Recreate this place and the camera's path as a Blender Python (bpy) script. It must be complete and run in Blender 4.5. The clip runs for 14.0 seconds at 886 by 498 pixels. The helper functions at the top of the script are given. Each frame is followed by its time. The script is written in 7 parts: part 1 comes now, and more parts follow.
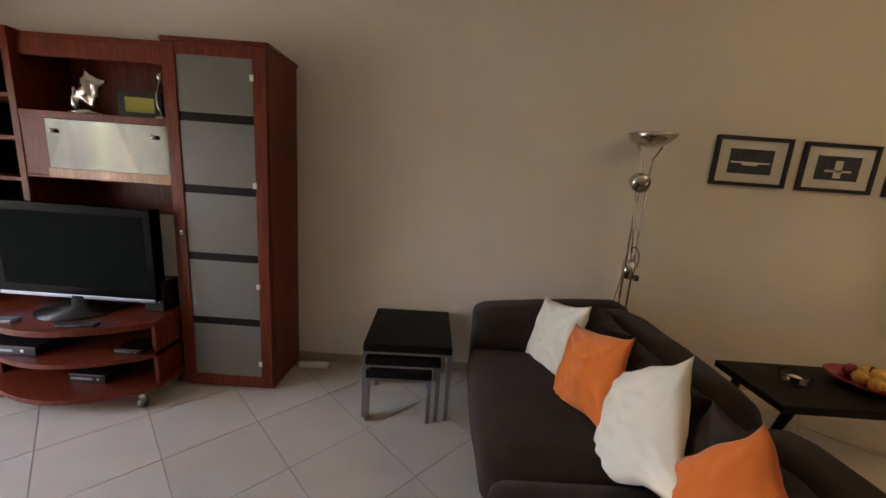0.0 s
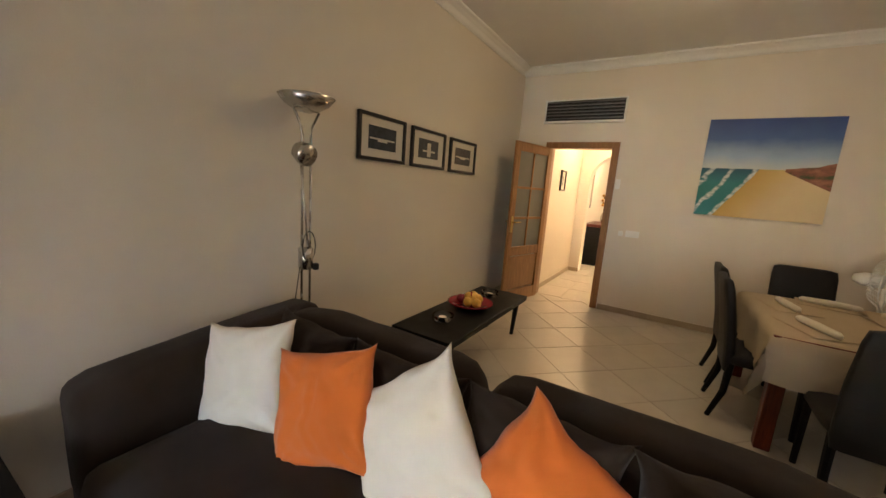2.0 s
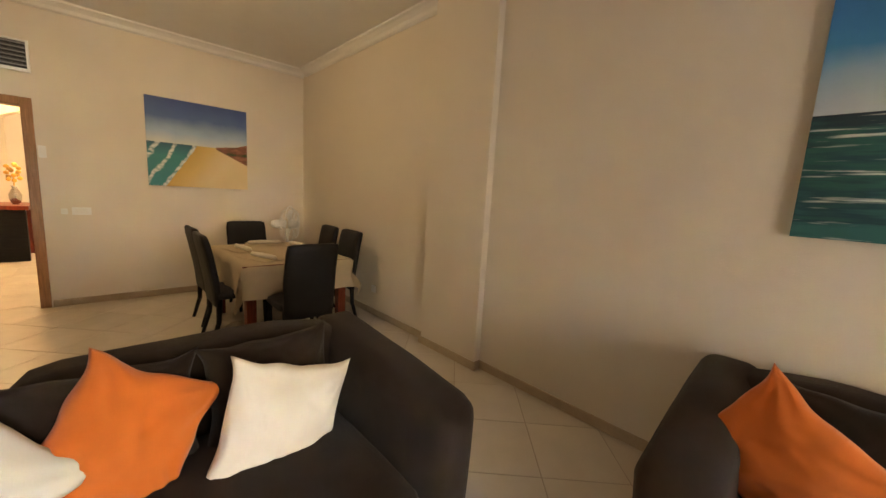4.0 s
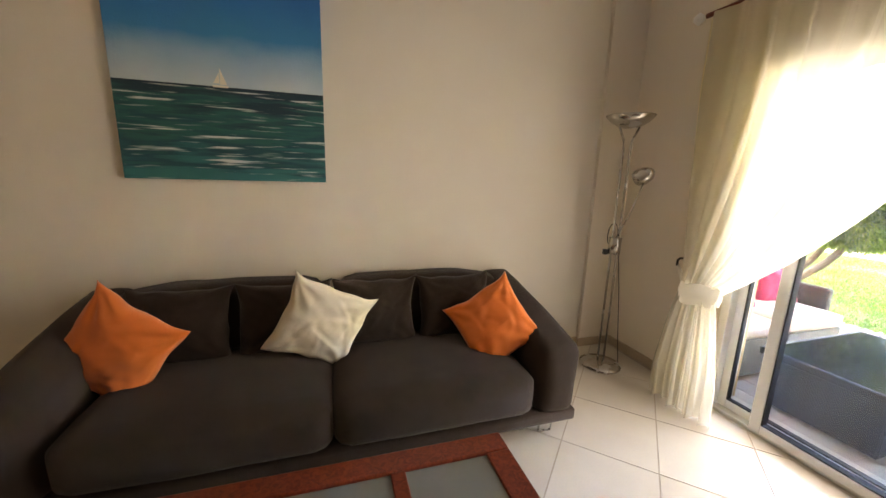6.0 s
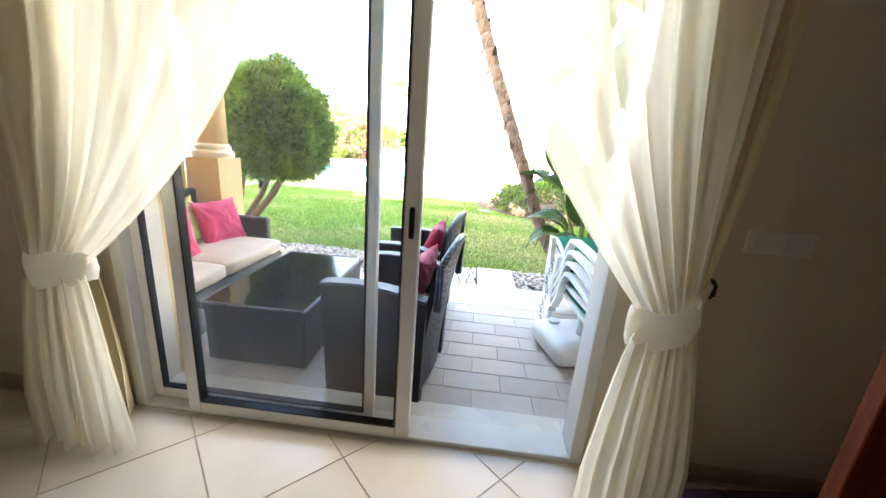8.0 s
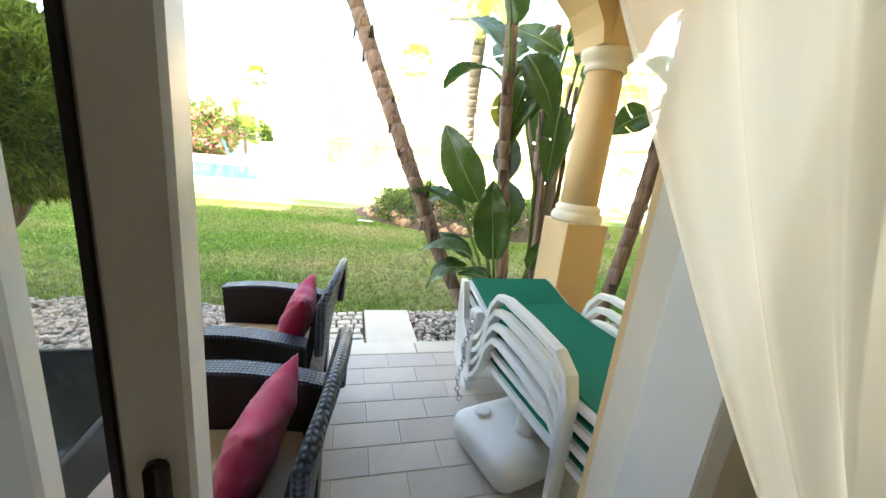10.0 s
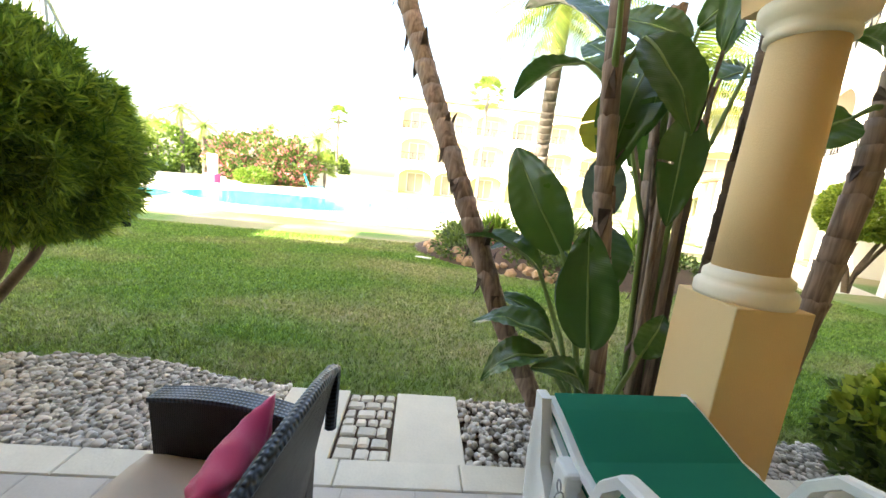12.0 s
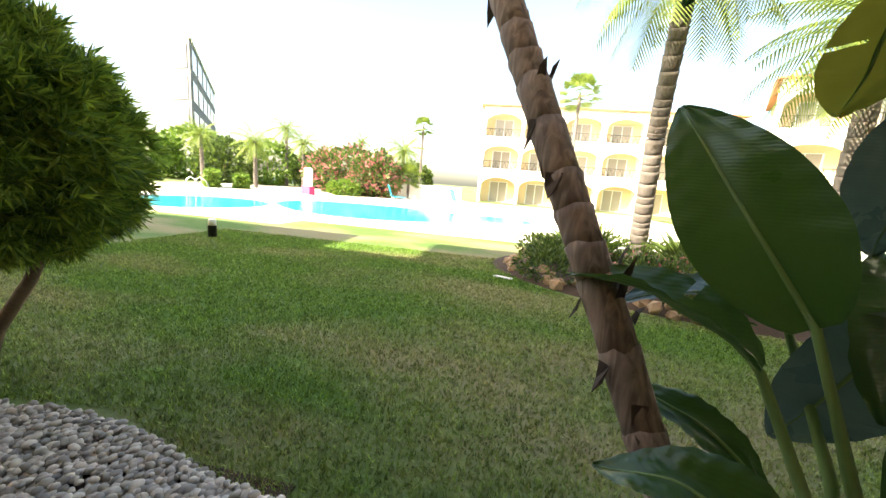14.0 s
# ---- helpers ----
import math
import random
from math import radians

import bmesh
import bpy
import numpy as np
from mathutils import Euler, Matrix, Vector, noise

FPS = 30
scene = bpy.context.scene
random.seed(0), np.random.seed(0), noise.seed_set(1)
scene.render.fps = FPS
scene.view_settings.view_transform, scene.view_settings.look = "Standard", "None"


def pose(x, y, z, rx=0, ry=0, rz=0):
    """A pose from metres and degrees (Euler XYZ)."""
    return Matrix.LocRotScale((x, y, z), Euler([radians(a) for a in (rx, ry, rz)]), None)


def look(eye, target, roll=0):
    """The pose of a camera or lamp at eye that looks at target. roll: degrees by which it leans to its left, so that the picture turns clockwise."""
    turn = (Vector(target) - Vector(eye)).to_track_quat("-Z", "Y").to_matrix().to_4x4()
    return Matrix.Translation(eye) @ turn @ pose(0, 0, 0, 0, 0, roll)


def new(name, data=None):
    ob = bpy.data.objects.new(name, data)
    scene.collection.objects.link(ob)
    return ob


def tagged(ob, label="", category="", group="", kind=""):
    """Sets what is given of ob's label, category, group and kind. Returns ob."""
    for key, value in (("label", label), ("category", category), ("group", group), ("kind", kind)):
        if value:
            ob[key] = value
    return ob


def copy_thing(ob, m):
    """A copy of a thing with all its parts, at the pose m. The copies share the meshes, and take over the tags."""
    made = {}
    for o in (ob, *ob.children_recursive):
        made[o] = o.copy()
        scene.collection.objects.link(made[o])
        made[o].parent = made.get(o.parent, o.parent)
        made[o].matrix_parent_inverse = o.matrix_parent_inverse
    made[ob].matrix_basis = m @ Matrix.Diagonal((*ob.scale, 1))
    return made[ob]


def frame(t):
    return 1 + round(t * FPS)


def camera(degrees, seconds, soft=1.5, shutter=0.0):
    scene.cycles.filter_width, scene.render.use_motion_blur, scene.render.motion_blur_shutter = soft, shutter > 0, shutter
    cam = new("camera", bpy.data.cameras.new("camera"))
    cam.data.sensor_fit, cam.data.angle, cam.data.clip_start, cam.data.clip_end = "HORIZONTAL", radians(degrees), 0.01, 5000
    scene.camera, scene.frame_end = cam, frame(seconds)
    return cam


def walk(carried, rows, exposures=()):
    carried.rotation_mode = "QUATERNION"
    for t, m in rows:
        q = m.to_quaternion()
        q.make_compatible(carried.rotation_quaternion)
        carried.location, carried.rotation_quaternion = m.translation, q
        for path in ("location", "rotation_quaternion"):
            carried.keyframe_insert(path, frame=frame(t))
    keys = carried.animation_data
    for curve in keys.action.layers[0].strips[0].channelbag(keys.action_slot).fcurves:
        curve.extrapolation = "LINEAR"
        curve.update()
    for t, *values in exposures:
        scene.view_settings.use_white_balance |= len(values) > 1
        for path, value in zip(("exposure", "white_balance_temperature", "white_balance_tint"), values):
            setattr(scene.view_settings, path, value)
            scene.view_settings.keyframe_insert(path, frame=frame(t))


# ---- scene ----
cam = camera(101.4, 14.0)
PATH = [
    (0, (1.037, 0.277, 1.518), (1.048, 2.237, 1.123), 4.1),
    (0.5, (1.038, 0.48, 1.485), (1.449, 2.399, 1.099), 4.9),
    (1, (0.972, 0.645, 1.469), (1.877, 2.392, 1.111), 4.9),
    (1.5, (0.957, 0.789, 1.456), (2.292, 2.241, 1.128), 4.5),
    (2, (0.995, 0.965, 1.45), (2.671, 2.001, 1.105), 4.2),
    (2.2, (0.986, 1.03, 1.451), (2.775, 1.856, 1.106), 4.6),
    (4.3, (0.358, 1.174, 1.387), (1.547, -0.406, 1.089), 3.9),
    (4.5, (0.276, 1.158, 1.35), (1.292, -0.538, 1.049), 4.5),
    (5, (0.095, 1.262, 1.317), (0.603, -0.65, 1.023), 3.5),
    (5.5, (-0.17, 1.327, 1.397), (-0.118, -0.638, 1.027), 2.6),
    (6, (-0.458, 1.368, 1.389), (-1.035, -0.505, 0.991), 1.7),
    (6.1, (-0.517, 1.371, 1.387), (-1.242, -0.447, 0.973), 1.6),
    (6.5, (-0.687, 1.357, 1.37), (-2.003, -0.086, 0.936), 1.4),
    (7, (-0.888, 1.323, 1.352), (-2.615, 0.439, 0.863), 0.9),
    (7.5, (-1.123, 1.314, 1.315), (-2.992, 0.868, 0.761), 2.5),
    (8, (-1.407, 1.325, 1.265), (-3.328, 1.184, 0.727), 4.4),
    (8.5, (-1.689, 1.309, 1.255), (-3.617, 1.474, 0.75), 5.7),
    (8.7, (-1.801, 1.294, 1.267), (-3.714, 1.566, 0.748), 5.8),
    (10.8, (-2.698, 1.276, 1.379), (-4.566, 1.804, 0.897), 6.5),
    (11, (-2.797, 1.306, 1.372), (-4.689, 1.747, 0.897), 6.1),
    (11.5, (-3.035, 1.428, 1.388), (-4.974, 1.658, 0.953), 5.2),
    (12, (-3.233, 1.494, 1.374), (-5.194, 1.633, 1.005), 5.8),
    (12.5, (-3.459, 1.497, 1.399), (-5.424, 1.517, 1.023), 5.3),
    (13, (-3.734, 1.52, 1.353), (-5.693, 1.369, 0.982), 3.7),
    (13.5, (-4.025, 1.576, 1.34), (-5.969, 1.299, 0.961), 4.2),
    (14, (-4.258, 1.534, 1.319), (-6.2, 1.221, 0.961), 4.6),
]
walk(cam, [(t, look(*row)) for t, *row in PATH], [(0.0, 5.35, 6700, 21), (0.5, 5.6, 6700, 21), (1.0, 5.65, 6700, 19), (1.5, 5.62, 6600, 18), (2.2, 5.55, 6700, 18), (4.5, 5.85, 7900, 20), (5.5, 5.72, 7600, 18), (6.0, 5.6, 7300, 17), (6.5, 5.15, 6950, 15), (7.5, 4.6, 6900, 12), (8.7, 4.42, 6800, 11), (10.8, 3.2, 7700, 8), (12.0, 2.95, 7700, 8), (13.0, 2.5, 7700, 8), (14.0, 2.1, 7650, 8)])

# ---- world, sun, window light ----
SUN_EL, SUN_AZ = 38.0, -50.0   # degrees; azimuth from +x towards +y
world = bpy.data.worlds.new("sky")
scene.world = world
world.use_nodes = True
wn = world.node_tree.nodes
sky = wn.new("ShaderNodeTexSky")
sky.sky_type = "NISHITA"
sky.sun_disc = False
sky.sun_elevation = radians(SUN_EL)
sky.sun_rotation = radians(90 - SUN_AZ)
sky.air_density, sky.dust_density, sky.ozone_density = 1.0, 2.5, 1.0
world.node_tree.links.new(sky.outputs[0], wn["Background"].inputs[0])
wn["Background"].inputs[1].default_value = 0.15
sun_data = bpy.data.lights.new("sun", "SUN")
sun_data.energy, sun_data.angle, sun_data.color = 5.0, radians(0.6), (1.0, 0.95, 0.87)
sun_dir = Vector((math.cos(radians(SUN_AZ)) * math.cos(radians(SUN_EL)), math.sin(radians(SUN_AZ)) * math.cos(radians(SUN_EL)), math.sin(radians(SUN_EL))))
sun = new("sun", sun_data)
sun.matrix_world = look(sun_dir * 30, (0, 0, 0))
# area lamp added inside the door opening to boost the sky's light indoors
win_data = bpy.data.lights.new("window_fill", "AREA")
win_data.shape, win_data.size, win_data.size_y, win_data.energy, win_data.color = "RECTANGLE", 1.95, 1.9, 0.85, (1.0, 0.95, 0.88)
win = new("window_fill", win_data)
win.matrix_world = look((-2.665, 0.88, 1.02), (0, 0.88, 0.95))
hall_data = bpy.data.lights.new("hall_lamp_light", "POINT")
hall_data.energy, hall_data.color, hall_data.shadow_soft_size = 1.2, (1.0, 0.74, 0.42), 0.12
hall = new("hall_lamp_light", hall_data)
hall.location = (7.3, 1.9, 2.45)
hall2_data = bpy.data.lights.new("arch_lamp_light", "POINT")
hall2_data.energy, hall2_data.color, hall2_data.shadow_soft_size = 1.6, (1.0, 0.80, 0.52), 0.12
hall2 = new("arch_lamp_light", hall2_data)
hall2.location = (9.6, 1.6, 2.45)
# unseen lamp without a fitting, added for the warm glow round the dining corner
dine_data = bpy.data.lights.new("dining_unseen_light", "POINT")
dine_data.energy, dine_data.color, dine_data.shadow_soft_size = 0.42, (1.0, 0.77, 0.43), 0.15
dine = new("dining_unseen_light", dine_data)
dine.location = (4.0, 0.9, 2.93)

# ---- materials ----
def mat(name, color, rough=0.6, metal=0.0, var=0.10, scale=8.0, bump=0.1, fine=60.0, transmission=0.0, sheen=0.0, island=0.0, obrand=0.0, coat=0.0, spec=0.5, stain=0.0):
    m = bpy.data.materials.new(name)
    m.use_nodes = True
    n, l = m.node_tree.nodes, m.node_tree.links
    b = n["Principled BSDF"]
    b.inputs["Roughness"].default_value = rough
    b.inputs["Metallic"].default_value = metal
    b.inputs["Transmission Weight"].default_value = transmission
    b.inputs["Sheen Weight"].default_value = sheen
    b.inputs["Coat Weight"].default_value = coat
    b.inputs["Specular IOR Level"].default_value = spec
    tc = n.new("ShaderNodeTexCoord")
    big, small = n.new("ShaderNodeTexNoise"), n.new("ShaderNodeTexNoise")
    big.inputs["Scale"].default_value, small.inputs["Scale"].default_value = scale, fine
    big.inputs["Detail"].default_value, small.inputs["Detail"].default_value = 4, 3
    l.new(tc.outputs["Object"], big.inputs["Vector"])
    l.new(tc.outputs["Object"], small.inputs["Vector"])
    mix = n.new("ShaderNodeMath"); mix.operation = "MULTIPLY_ADD"
    l.new(big.outputs["Fac"], mix.inputs[0]); mix.inputs[1].default_value = 0.65
    sm = n.new("ShaderNodeMath"); sm.operation = "MULTIPLY"; sm.inputs[1].default_value = 0.35
    l.new(small.outputs["Fac"], sm.inputs[0]); l.new(sm.outputs[0], mix.inputs[2])
    val = mix.outputs[0]
    rng = n.new("ShaderNodeMapRange")
    rng.inputs[1].default_value, rng.inputs[2].default_value = 0.3, 0.7
    rng.inputs[3].default_value, rng.inputs[4].default_value = 1 - var, 1 + var
    l.new(val, rng.inputs[0])
    out = rng.outputs[0]
    for amount, kind in ((island, "isl"), (obrand, "obj")):
        if amount:
            src = n.new("ShaderNodeNewGeometry").outputs["Random Per Island"] if kind == "isl" else n.new("ShaderNodeObjectInfo").outputs["Random"]
            r2 = n.new("ShaderNodeMapRange")
            r2.inputs[3].default_value, r2.inputs[4].default_value = 1 - amount, 1 + amount
            l.new(src, r2.inputs[0])
            mu = n.new("ShaderNodeMath"); mu.operation = "MULTIPLY"
            l.new(out, mu.inputs[0]); l.new(r2.outputs[0], mu.inputs[1]); out = mu.outputs[0]
    hsv = n.new("ShaderNodeHueSaturation")
    hsv.inputs["Color"].default_value = (*color, 1)
    l.new(out, hsv.inputs["Value"])
    l.new(hsv.outputs[0], b.inputs["Base Color"])
    rr = n.new("ShaderNodeMapRange")
    rr.inputs[3].default_value, rr.inputs[4].default_value = max(rough - 0.08, 0.02), min(rough + 0.1, 1)
    l.new(big.outputs["Fac"], rr.inputs[0]); l.new(rr.outputs[0], b.inputs["Roughness"])
    if bump:
        bp = n.new("ShaderNodeBump")
        bp.inputs["Strength"].default_value, bp.inputs["Distance"].default_value = bump, 0.01
        l.new(small.outputs["Fac"], bp.inputs["Height"]); l.new(bp.outputs[0], b.inputs["Normal"])
    return m


def nodes_of(m):
    return m.node_tree.nodes, m.node_tree.links, m.node_tree.nodes["Principled BSDF"]


def wood(name, dark, light, rough=0.35, stretch=(1.5, 1.5, 14), coat=0.2, spec=0.5):
    m = mat(name, light, rough, bump=0.05, coat=coat, spec=spec)
    n, l, b = nodes_of(m)
    tc, mp = n.new("ShaderNodeTexCoord"), n.new("ShaderNodeMapping")
    mp.inputs["Scale"].default_value = stretch
    l.new(tc.outputs["Object"], mp.inputs["Vector"])
    no = n.new("ShaderNodeTexNoise"); no.inputs["Scale"].default_value = 3.0; no.inputs["Detail"].default_value = 8; no.inputs["Distortion"].default_value = 1.2
    l.new(mp.outputs[0], no.inputs["Vector"])
    r = n.new("ShaderNodeValToRGB")
    r.color_ramp.elements[0].position, r.color_ramp.elements[1].position = 0.35, 0.7
    r.color_ramp.elements[0].color, r.color_ramp.elements[1].color = (*dark, 1), (*light, 1)
    l.new(no.outputs["Fac"], r.inputs[0]); l.new(r.outputs[0], b.inputs["Base Color"])
    return m


def glass(name, color=(1, 1, 1), rough=0.0, alpha=0.12, dust_haze=0.0):
    """A thin pane: mostly clear, with a gloss on top."""
    m = bpy.data.materials.new(name); m.use_nodes = True
    n, l = m.node_tree.nodes, m.node_tree.links
    n.remove(n["Principled BSDF"])
    t, g, mx, fr = n.new("ShaderNodeBsdfTransparent"), n.new("ShaderNodeBsdfGlossy"), n.new("ShaderNodeMixShader"), n.new("ShaderNodeFresnel")
    t.inputs[0].default_value = (*color, 1); g.inputs["Roughness"].default_value = rough
    ad = n.new("ShaderNodeMath"); ad.operation = "ADD"; ad.inputs[1].default_value = alpha * 0.02; fr.inputs[0].default_value = 1.22
    l.new(fr.outputs[0], ad.inputs[0]); l.new(ad.outputs[0], mx.inputs[0])
    l.new(t.outputs[0], mx.inputs[1]); l.new(g.outputs[0], mx.inputs[2]); l.new(mx.outputs[0], n["Material Output"].inputs[0])
    if dust_haze:
        tc, no, r = n.new("ShaderNodeTexCoord"), n.new("ShaderNodeTexNoise"), n.new("ShaderNodeMapRange")
        no.inputs["Scale"].default_value, no.inputs["Detail"].default_value = 2.2, 5
        l.new(tc.outputs["Object"], no.inputs["Vector"]); l.new(no.outputs["Fac"], r.inputs[0])
        r.inputs[3].default_value, r.inputs[4].default_value = dust_haze * 0.4, dust_haze * 1.6
        tl_, film_ = n.new("ShaderNodeBsdfTranslucent"), n.new("ShaderNodeMixShader")
        tl_.inputs[0].default_value = (0.9, 0.9, 0.9, 1)
        l.new(r.outputs[0], film_.inputs[0]); l.new(mx.outputs[0], film_.inputs[1]); l.new(tl_.outputs[0], film_.inputs[2])
        l.new(film_.outputs[0], n["Material Output"].inputs[0])
    return m


def cloth_sheer(name, color, clear, trans):
    m = bpy.data.materials.new(name); m.use_nodes = True
    n, l = m.node_tree.nodes, m.node_tree.links
    n.remove(n["Principled BSDF"])
    t, d, tr = n.new("ShaderNodeBsdfTransparent"), n.new("ShaderNodeBsdfDiffuse"), n.new("ShaderNodeBsdfTranslucent")
    d.inputs[0].default_value = tr.inputs[0].default_value = (*color, 1)
    no, tc = n.new("ShaderNodeTexNoise"), n.new("ShaderNodeTexCoord"); no.inputs["Scale"].default_value = 220
    l.new(tc.outputs["Object"], no.inputs["Vector"])
    bp = n.new("ShaderNodeBump"); bp.inputs["Strength"].default_value = 0.15; bp.inputs["Distance"].default_value = 0.002
    l.new(no.outputs["Fac"], bp.inputs["Height"]); l.new(bp.outputs[0], d.inputs["Normal"])
    a, c = n.new("ShaderNodeMixShader"), n.new("ShaderNodeMixShader")
    a.inputs[0].default_value, c.inputs[0].default_value = trans, clear
    l.new(d.outputs[0], a.inputs[1]); l.new(tr.outputs[0], a.inputs[2])
    l.new(a.outputs[0], c.inputs[1]); l.new(t.outputs[0], c.inputs[2]); l.new(c.outputs[0], n["Material Output"].inputs[0])
    return m


def leafy(name, dark, light, rough=0.5, trans=0.3):
    """Leaves: colour varies leaf by leaf, light shines through a little."""
    m = mat(name, light, rough, bump=0.05)
    n, l, b = nodes_of(m)
    geo, r = n.new("ShaderNodeNewGeometry"), n.new("ShaderNodeValToRGB")
    r.color_ramp.elements[0].color, r.color_ramp.elements[1].color = (*dark, 1), (*light, 1)
    l.new(geo.outputs["Random Per Island"], r.inputs[0]); l.new(r.outputs[0], b.inputs["Base Color"])
    tr, mx = n.new("ShaderNodeBsdfTranslucent"), n.new("ShaderNodeMixShader")
    mx.inputs[0].default_value = trans
    l.new(r.outputs[0], tr.inputs[0]); l.new(b.outputs[0], mx.inputs[1]); l.new(tr.outputs[0], mx.inputs[2])
    l.new(mx.outputs[0], n["Material Output"].inputs[0])
    return m


def veined(m, depth=0.16):
    """Fine ribs across a broad leaf, as a relief and as paler lines."""
    n, l, b = nodes_of(m)
    tc, w, bp = n.new("ShaderNodeTexCoord"), n.new("ShaderNodeTexWave"), n.new("ShaderNodeBump")
    w.bands_direction = "Z"; w.inputs["Scale"].default_value, w.inputs["Distortion"].default_value = 30, 3.0
    l.new(tc.outputs["Object"], w.inputs["Vector"]); l.new(w.outputs["Fac"], bp.inputs["Height"])
    bp.inputs["Strength"].default_value, bp.inputs["Distance"].default_value = depth, 0.003
    l.new(bp.outputs[0], b.inputs["Normal"])


def rattan(name, dark, light, weave=30):
    m = mat(name, light, 0.4, bump=0)
    n, l, b = nodes_of(m)
    tc = n.new("ShaderNodeTexCoord")
    hs = []
    for direction, s in (("X", weave), ("Y", weave), ("Z", weave)):
        w = n.new("ShaderNodeTexWave"); w.bands_direction = direction; w.inputs["Scale"].default_value = s; w.inputs["Distortion"].default_value = 1.0
        l.new(tc.outputs["Object"], w.inputs["Vector"]); hs.append(w)
    mu = n.new("ShaderNodeMath"); mu.operation = "MULTIPLY"
    l.new(hs[0].outputs["Fac"], mu.inputs[0]); l.new(hs[1].outputs["Fac"], mu.inputs[1])
    ad = n.new("ShaderNodeMath"); ad.operation = "MULTIPLY_ADD"; ad.inputs[1].default_value = 0.5
    l.new(hs[2].outputs["Fac"], ad.inputs[0]); l.new(mu.outputs[0], ad.inputs[2])
    r = n.new("ShaderNodeValToRGB")
    r.color_ramp.elements[0].color, r.color_ramp.elements[1].color = (*dark, 1), (*light, 1)
    l.new(ad.outputs[0], r.inputs[0]); l.new(r.outputs[0], b.inputs["Base Color"])
    bp = n.new("ShaderNodeBump"); bp.inputs["Strength"].default_value = 0.7; bp.inputs["Distance"].default_value = 0.006
    l.new(ad.outputs[0], bp.inputs["Height"]); l.new(bp.outputs[0], b.inputs["Normal"])
    return m


WALL = mat("wall_paint", (0.74, 0.67, 0.57), 0.75, var=0.03, scale=1.2, bump=0.12, fine=180)
WHITE = mat("white_paint", (0.80, 0.79, 0.76), 0.6, var=0.02, bump=0.05)
TILE = mat("cream_tile", (0.62, 0.56, 0.47), 0.22, var=0.06, scale=5, bump=0.02, fine=120, obrand=0.05, coat=0.15)
GROUT = mat("grout", (0.40, 0.34, 0.27), 0.9, var=0.15)
PATIOGROUT = mat("patio_grout", (0.44, 0.385, 0.33), 0.9, var=0.15)
SKIRT = mat("tan_skirting", (0.42, 0.33, 0.23), 0.35, var=0.1)
MAHOG = wood("mahogany", (0.098, 0.014, 0.005), (0.190, 0.032, 0.010), 0.38, (16, 16, 1.4), 0.0, 0.3)
OAK = wood("oak", (0.24, 0.105, 0.030), (0.36, 0.165, 0.055), 0.35, (16, 16, 1.4))
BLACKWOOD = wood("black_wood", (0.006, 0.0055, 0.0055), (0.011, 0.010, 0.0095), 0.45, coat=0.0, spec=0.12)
SOFA = mat("charcoal_fabric", (0.034, 0.0225, 0.016), 0.95, var=0.34, scale=7, bump=0.25, fine=700, sheen=0.10, spec=0.15)
ORANGE = mat("orange_fabric", (0.70, 0.155, 0.014), 0.85, var=0.08, bump=0.25, fine=350, sheen=0.3)
IVORY = mat("ivory_fabric", (0.78, 0.72, 0.60), 0.85, var=0.05, bump=0.25, fine=350, sheen=0.2)
SANDCLOTH = mat("sand_fabric", (0.62, 0.55, 0.42), 0.85, var=0.06, bump=0.25, fine=350, sheen=0.2)
PINK = mat("pink_fabric", (0.60, 0.030, 0.13), 0.8, var=0.08, bump=0.25, fine=350, sheen=0.3)
BEIGE = mat("beige_cushion", (0.62, 0.52, 0.42), 0.85, var=0.06, bump=0.2, fine=300)
LIME = mat("lime_fabric", (0.45, 0.42, 0.10), 0.85, var=0.06, bump=0.2, fine=300)
STEEL = mat("brushed_steel", (0.55, 0.53, 0.50), 0.25, 1.0, var=0.05, bump=0.02)
GREYMETAL = mat("grey_metal", (0.25, 0.25, 0.26), 0.35, 0.8, var=0.05, bump=0.02)
BRASS = mat("brass", (0.55, 0.38, 0.14), 0.3, 1.0, bump=0)
BLACK = mat("black_plastic", (0.012, 0.012, 0.013), 0.3, var=0.1, bump=0)
SCREEN = mat("screen", (0.010, 0.012, 0.012), 0.10, var=0.05, bump=0, spec=0.0)
GLOSSBLACK = mat("gloss_black", (0.004, 0.004, 0.0045), 0.12, var=0.05, bump=0, spec=0.03)
SILVER = mat("silver_plastic", (0.30, 0.34, 0.40), 0.3, 0.5, bump=0)
LEATHER = mat("black_leather", (0.008, 0.0075, 0.008), 0.5, var=0.2, bump=0.25, fine=140, spec=0.3)
LINEN = mat("beige_linen", (0.50, 0.40, 0.28), 0.9, var=0.05, bump=0.3, fine=300)
PVC = mat("white_frame", (0.82, 0.82, 0.80), 0.3, var=0.02, bump=0)
GASKET = mat("rubber_gasket", (0.015, 0.015, 0.017), 0.6, bump=0)
GLASS = glass("clear_glass")
# pale film: some dust, and haze standing in for reflected curtains and room
DUSTHAZE = glass("dust_haze_door_glass", dust_haze=0.006)
FROST = mat("frosted_glass", (0.15, 0.15, 0.135), 0.35, var=0.05, bump=0.03, spec=0.6)
SMOKED = mat("smoked_mirror", (0.10, 0.105, 0.10), 0.05, 1.0, var=0.0, bump=0)
MIRROR = mat("mirror_glass", (0.8, 0.8, 0.8), 0.04, 1.0, var=0.0, bump=0)
SHEER = cloth_sheer("sheer_curtain", (0.90, 0.87, 0.75), 0.45, 0.6)
BAND = cloth_sheer("sheer_band", (0.88, 0.86, 0.79), 0.08, 0.45)
DRAPE = cloth_sheer("cream_drape", (0.80, 0.72, 0.50), 0.0, 0.50)
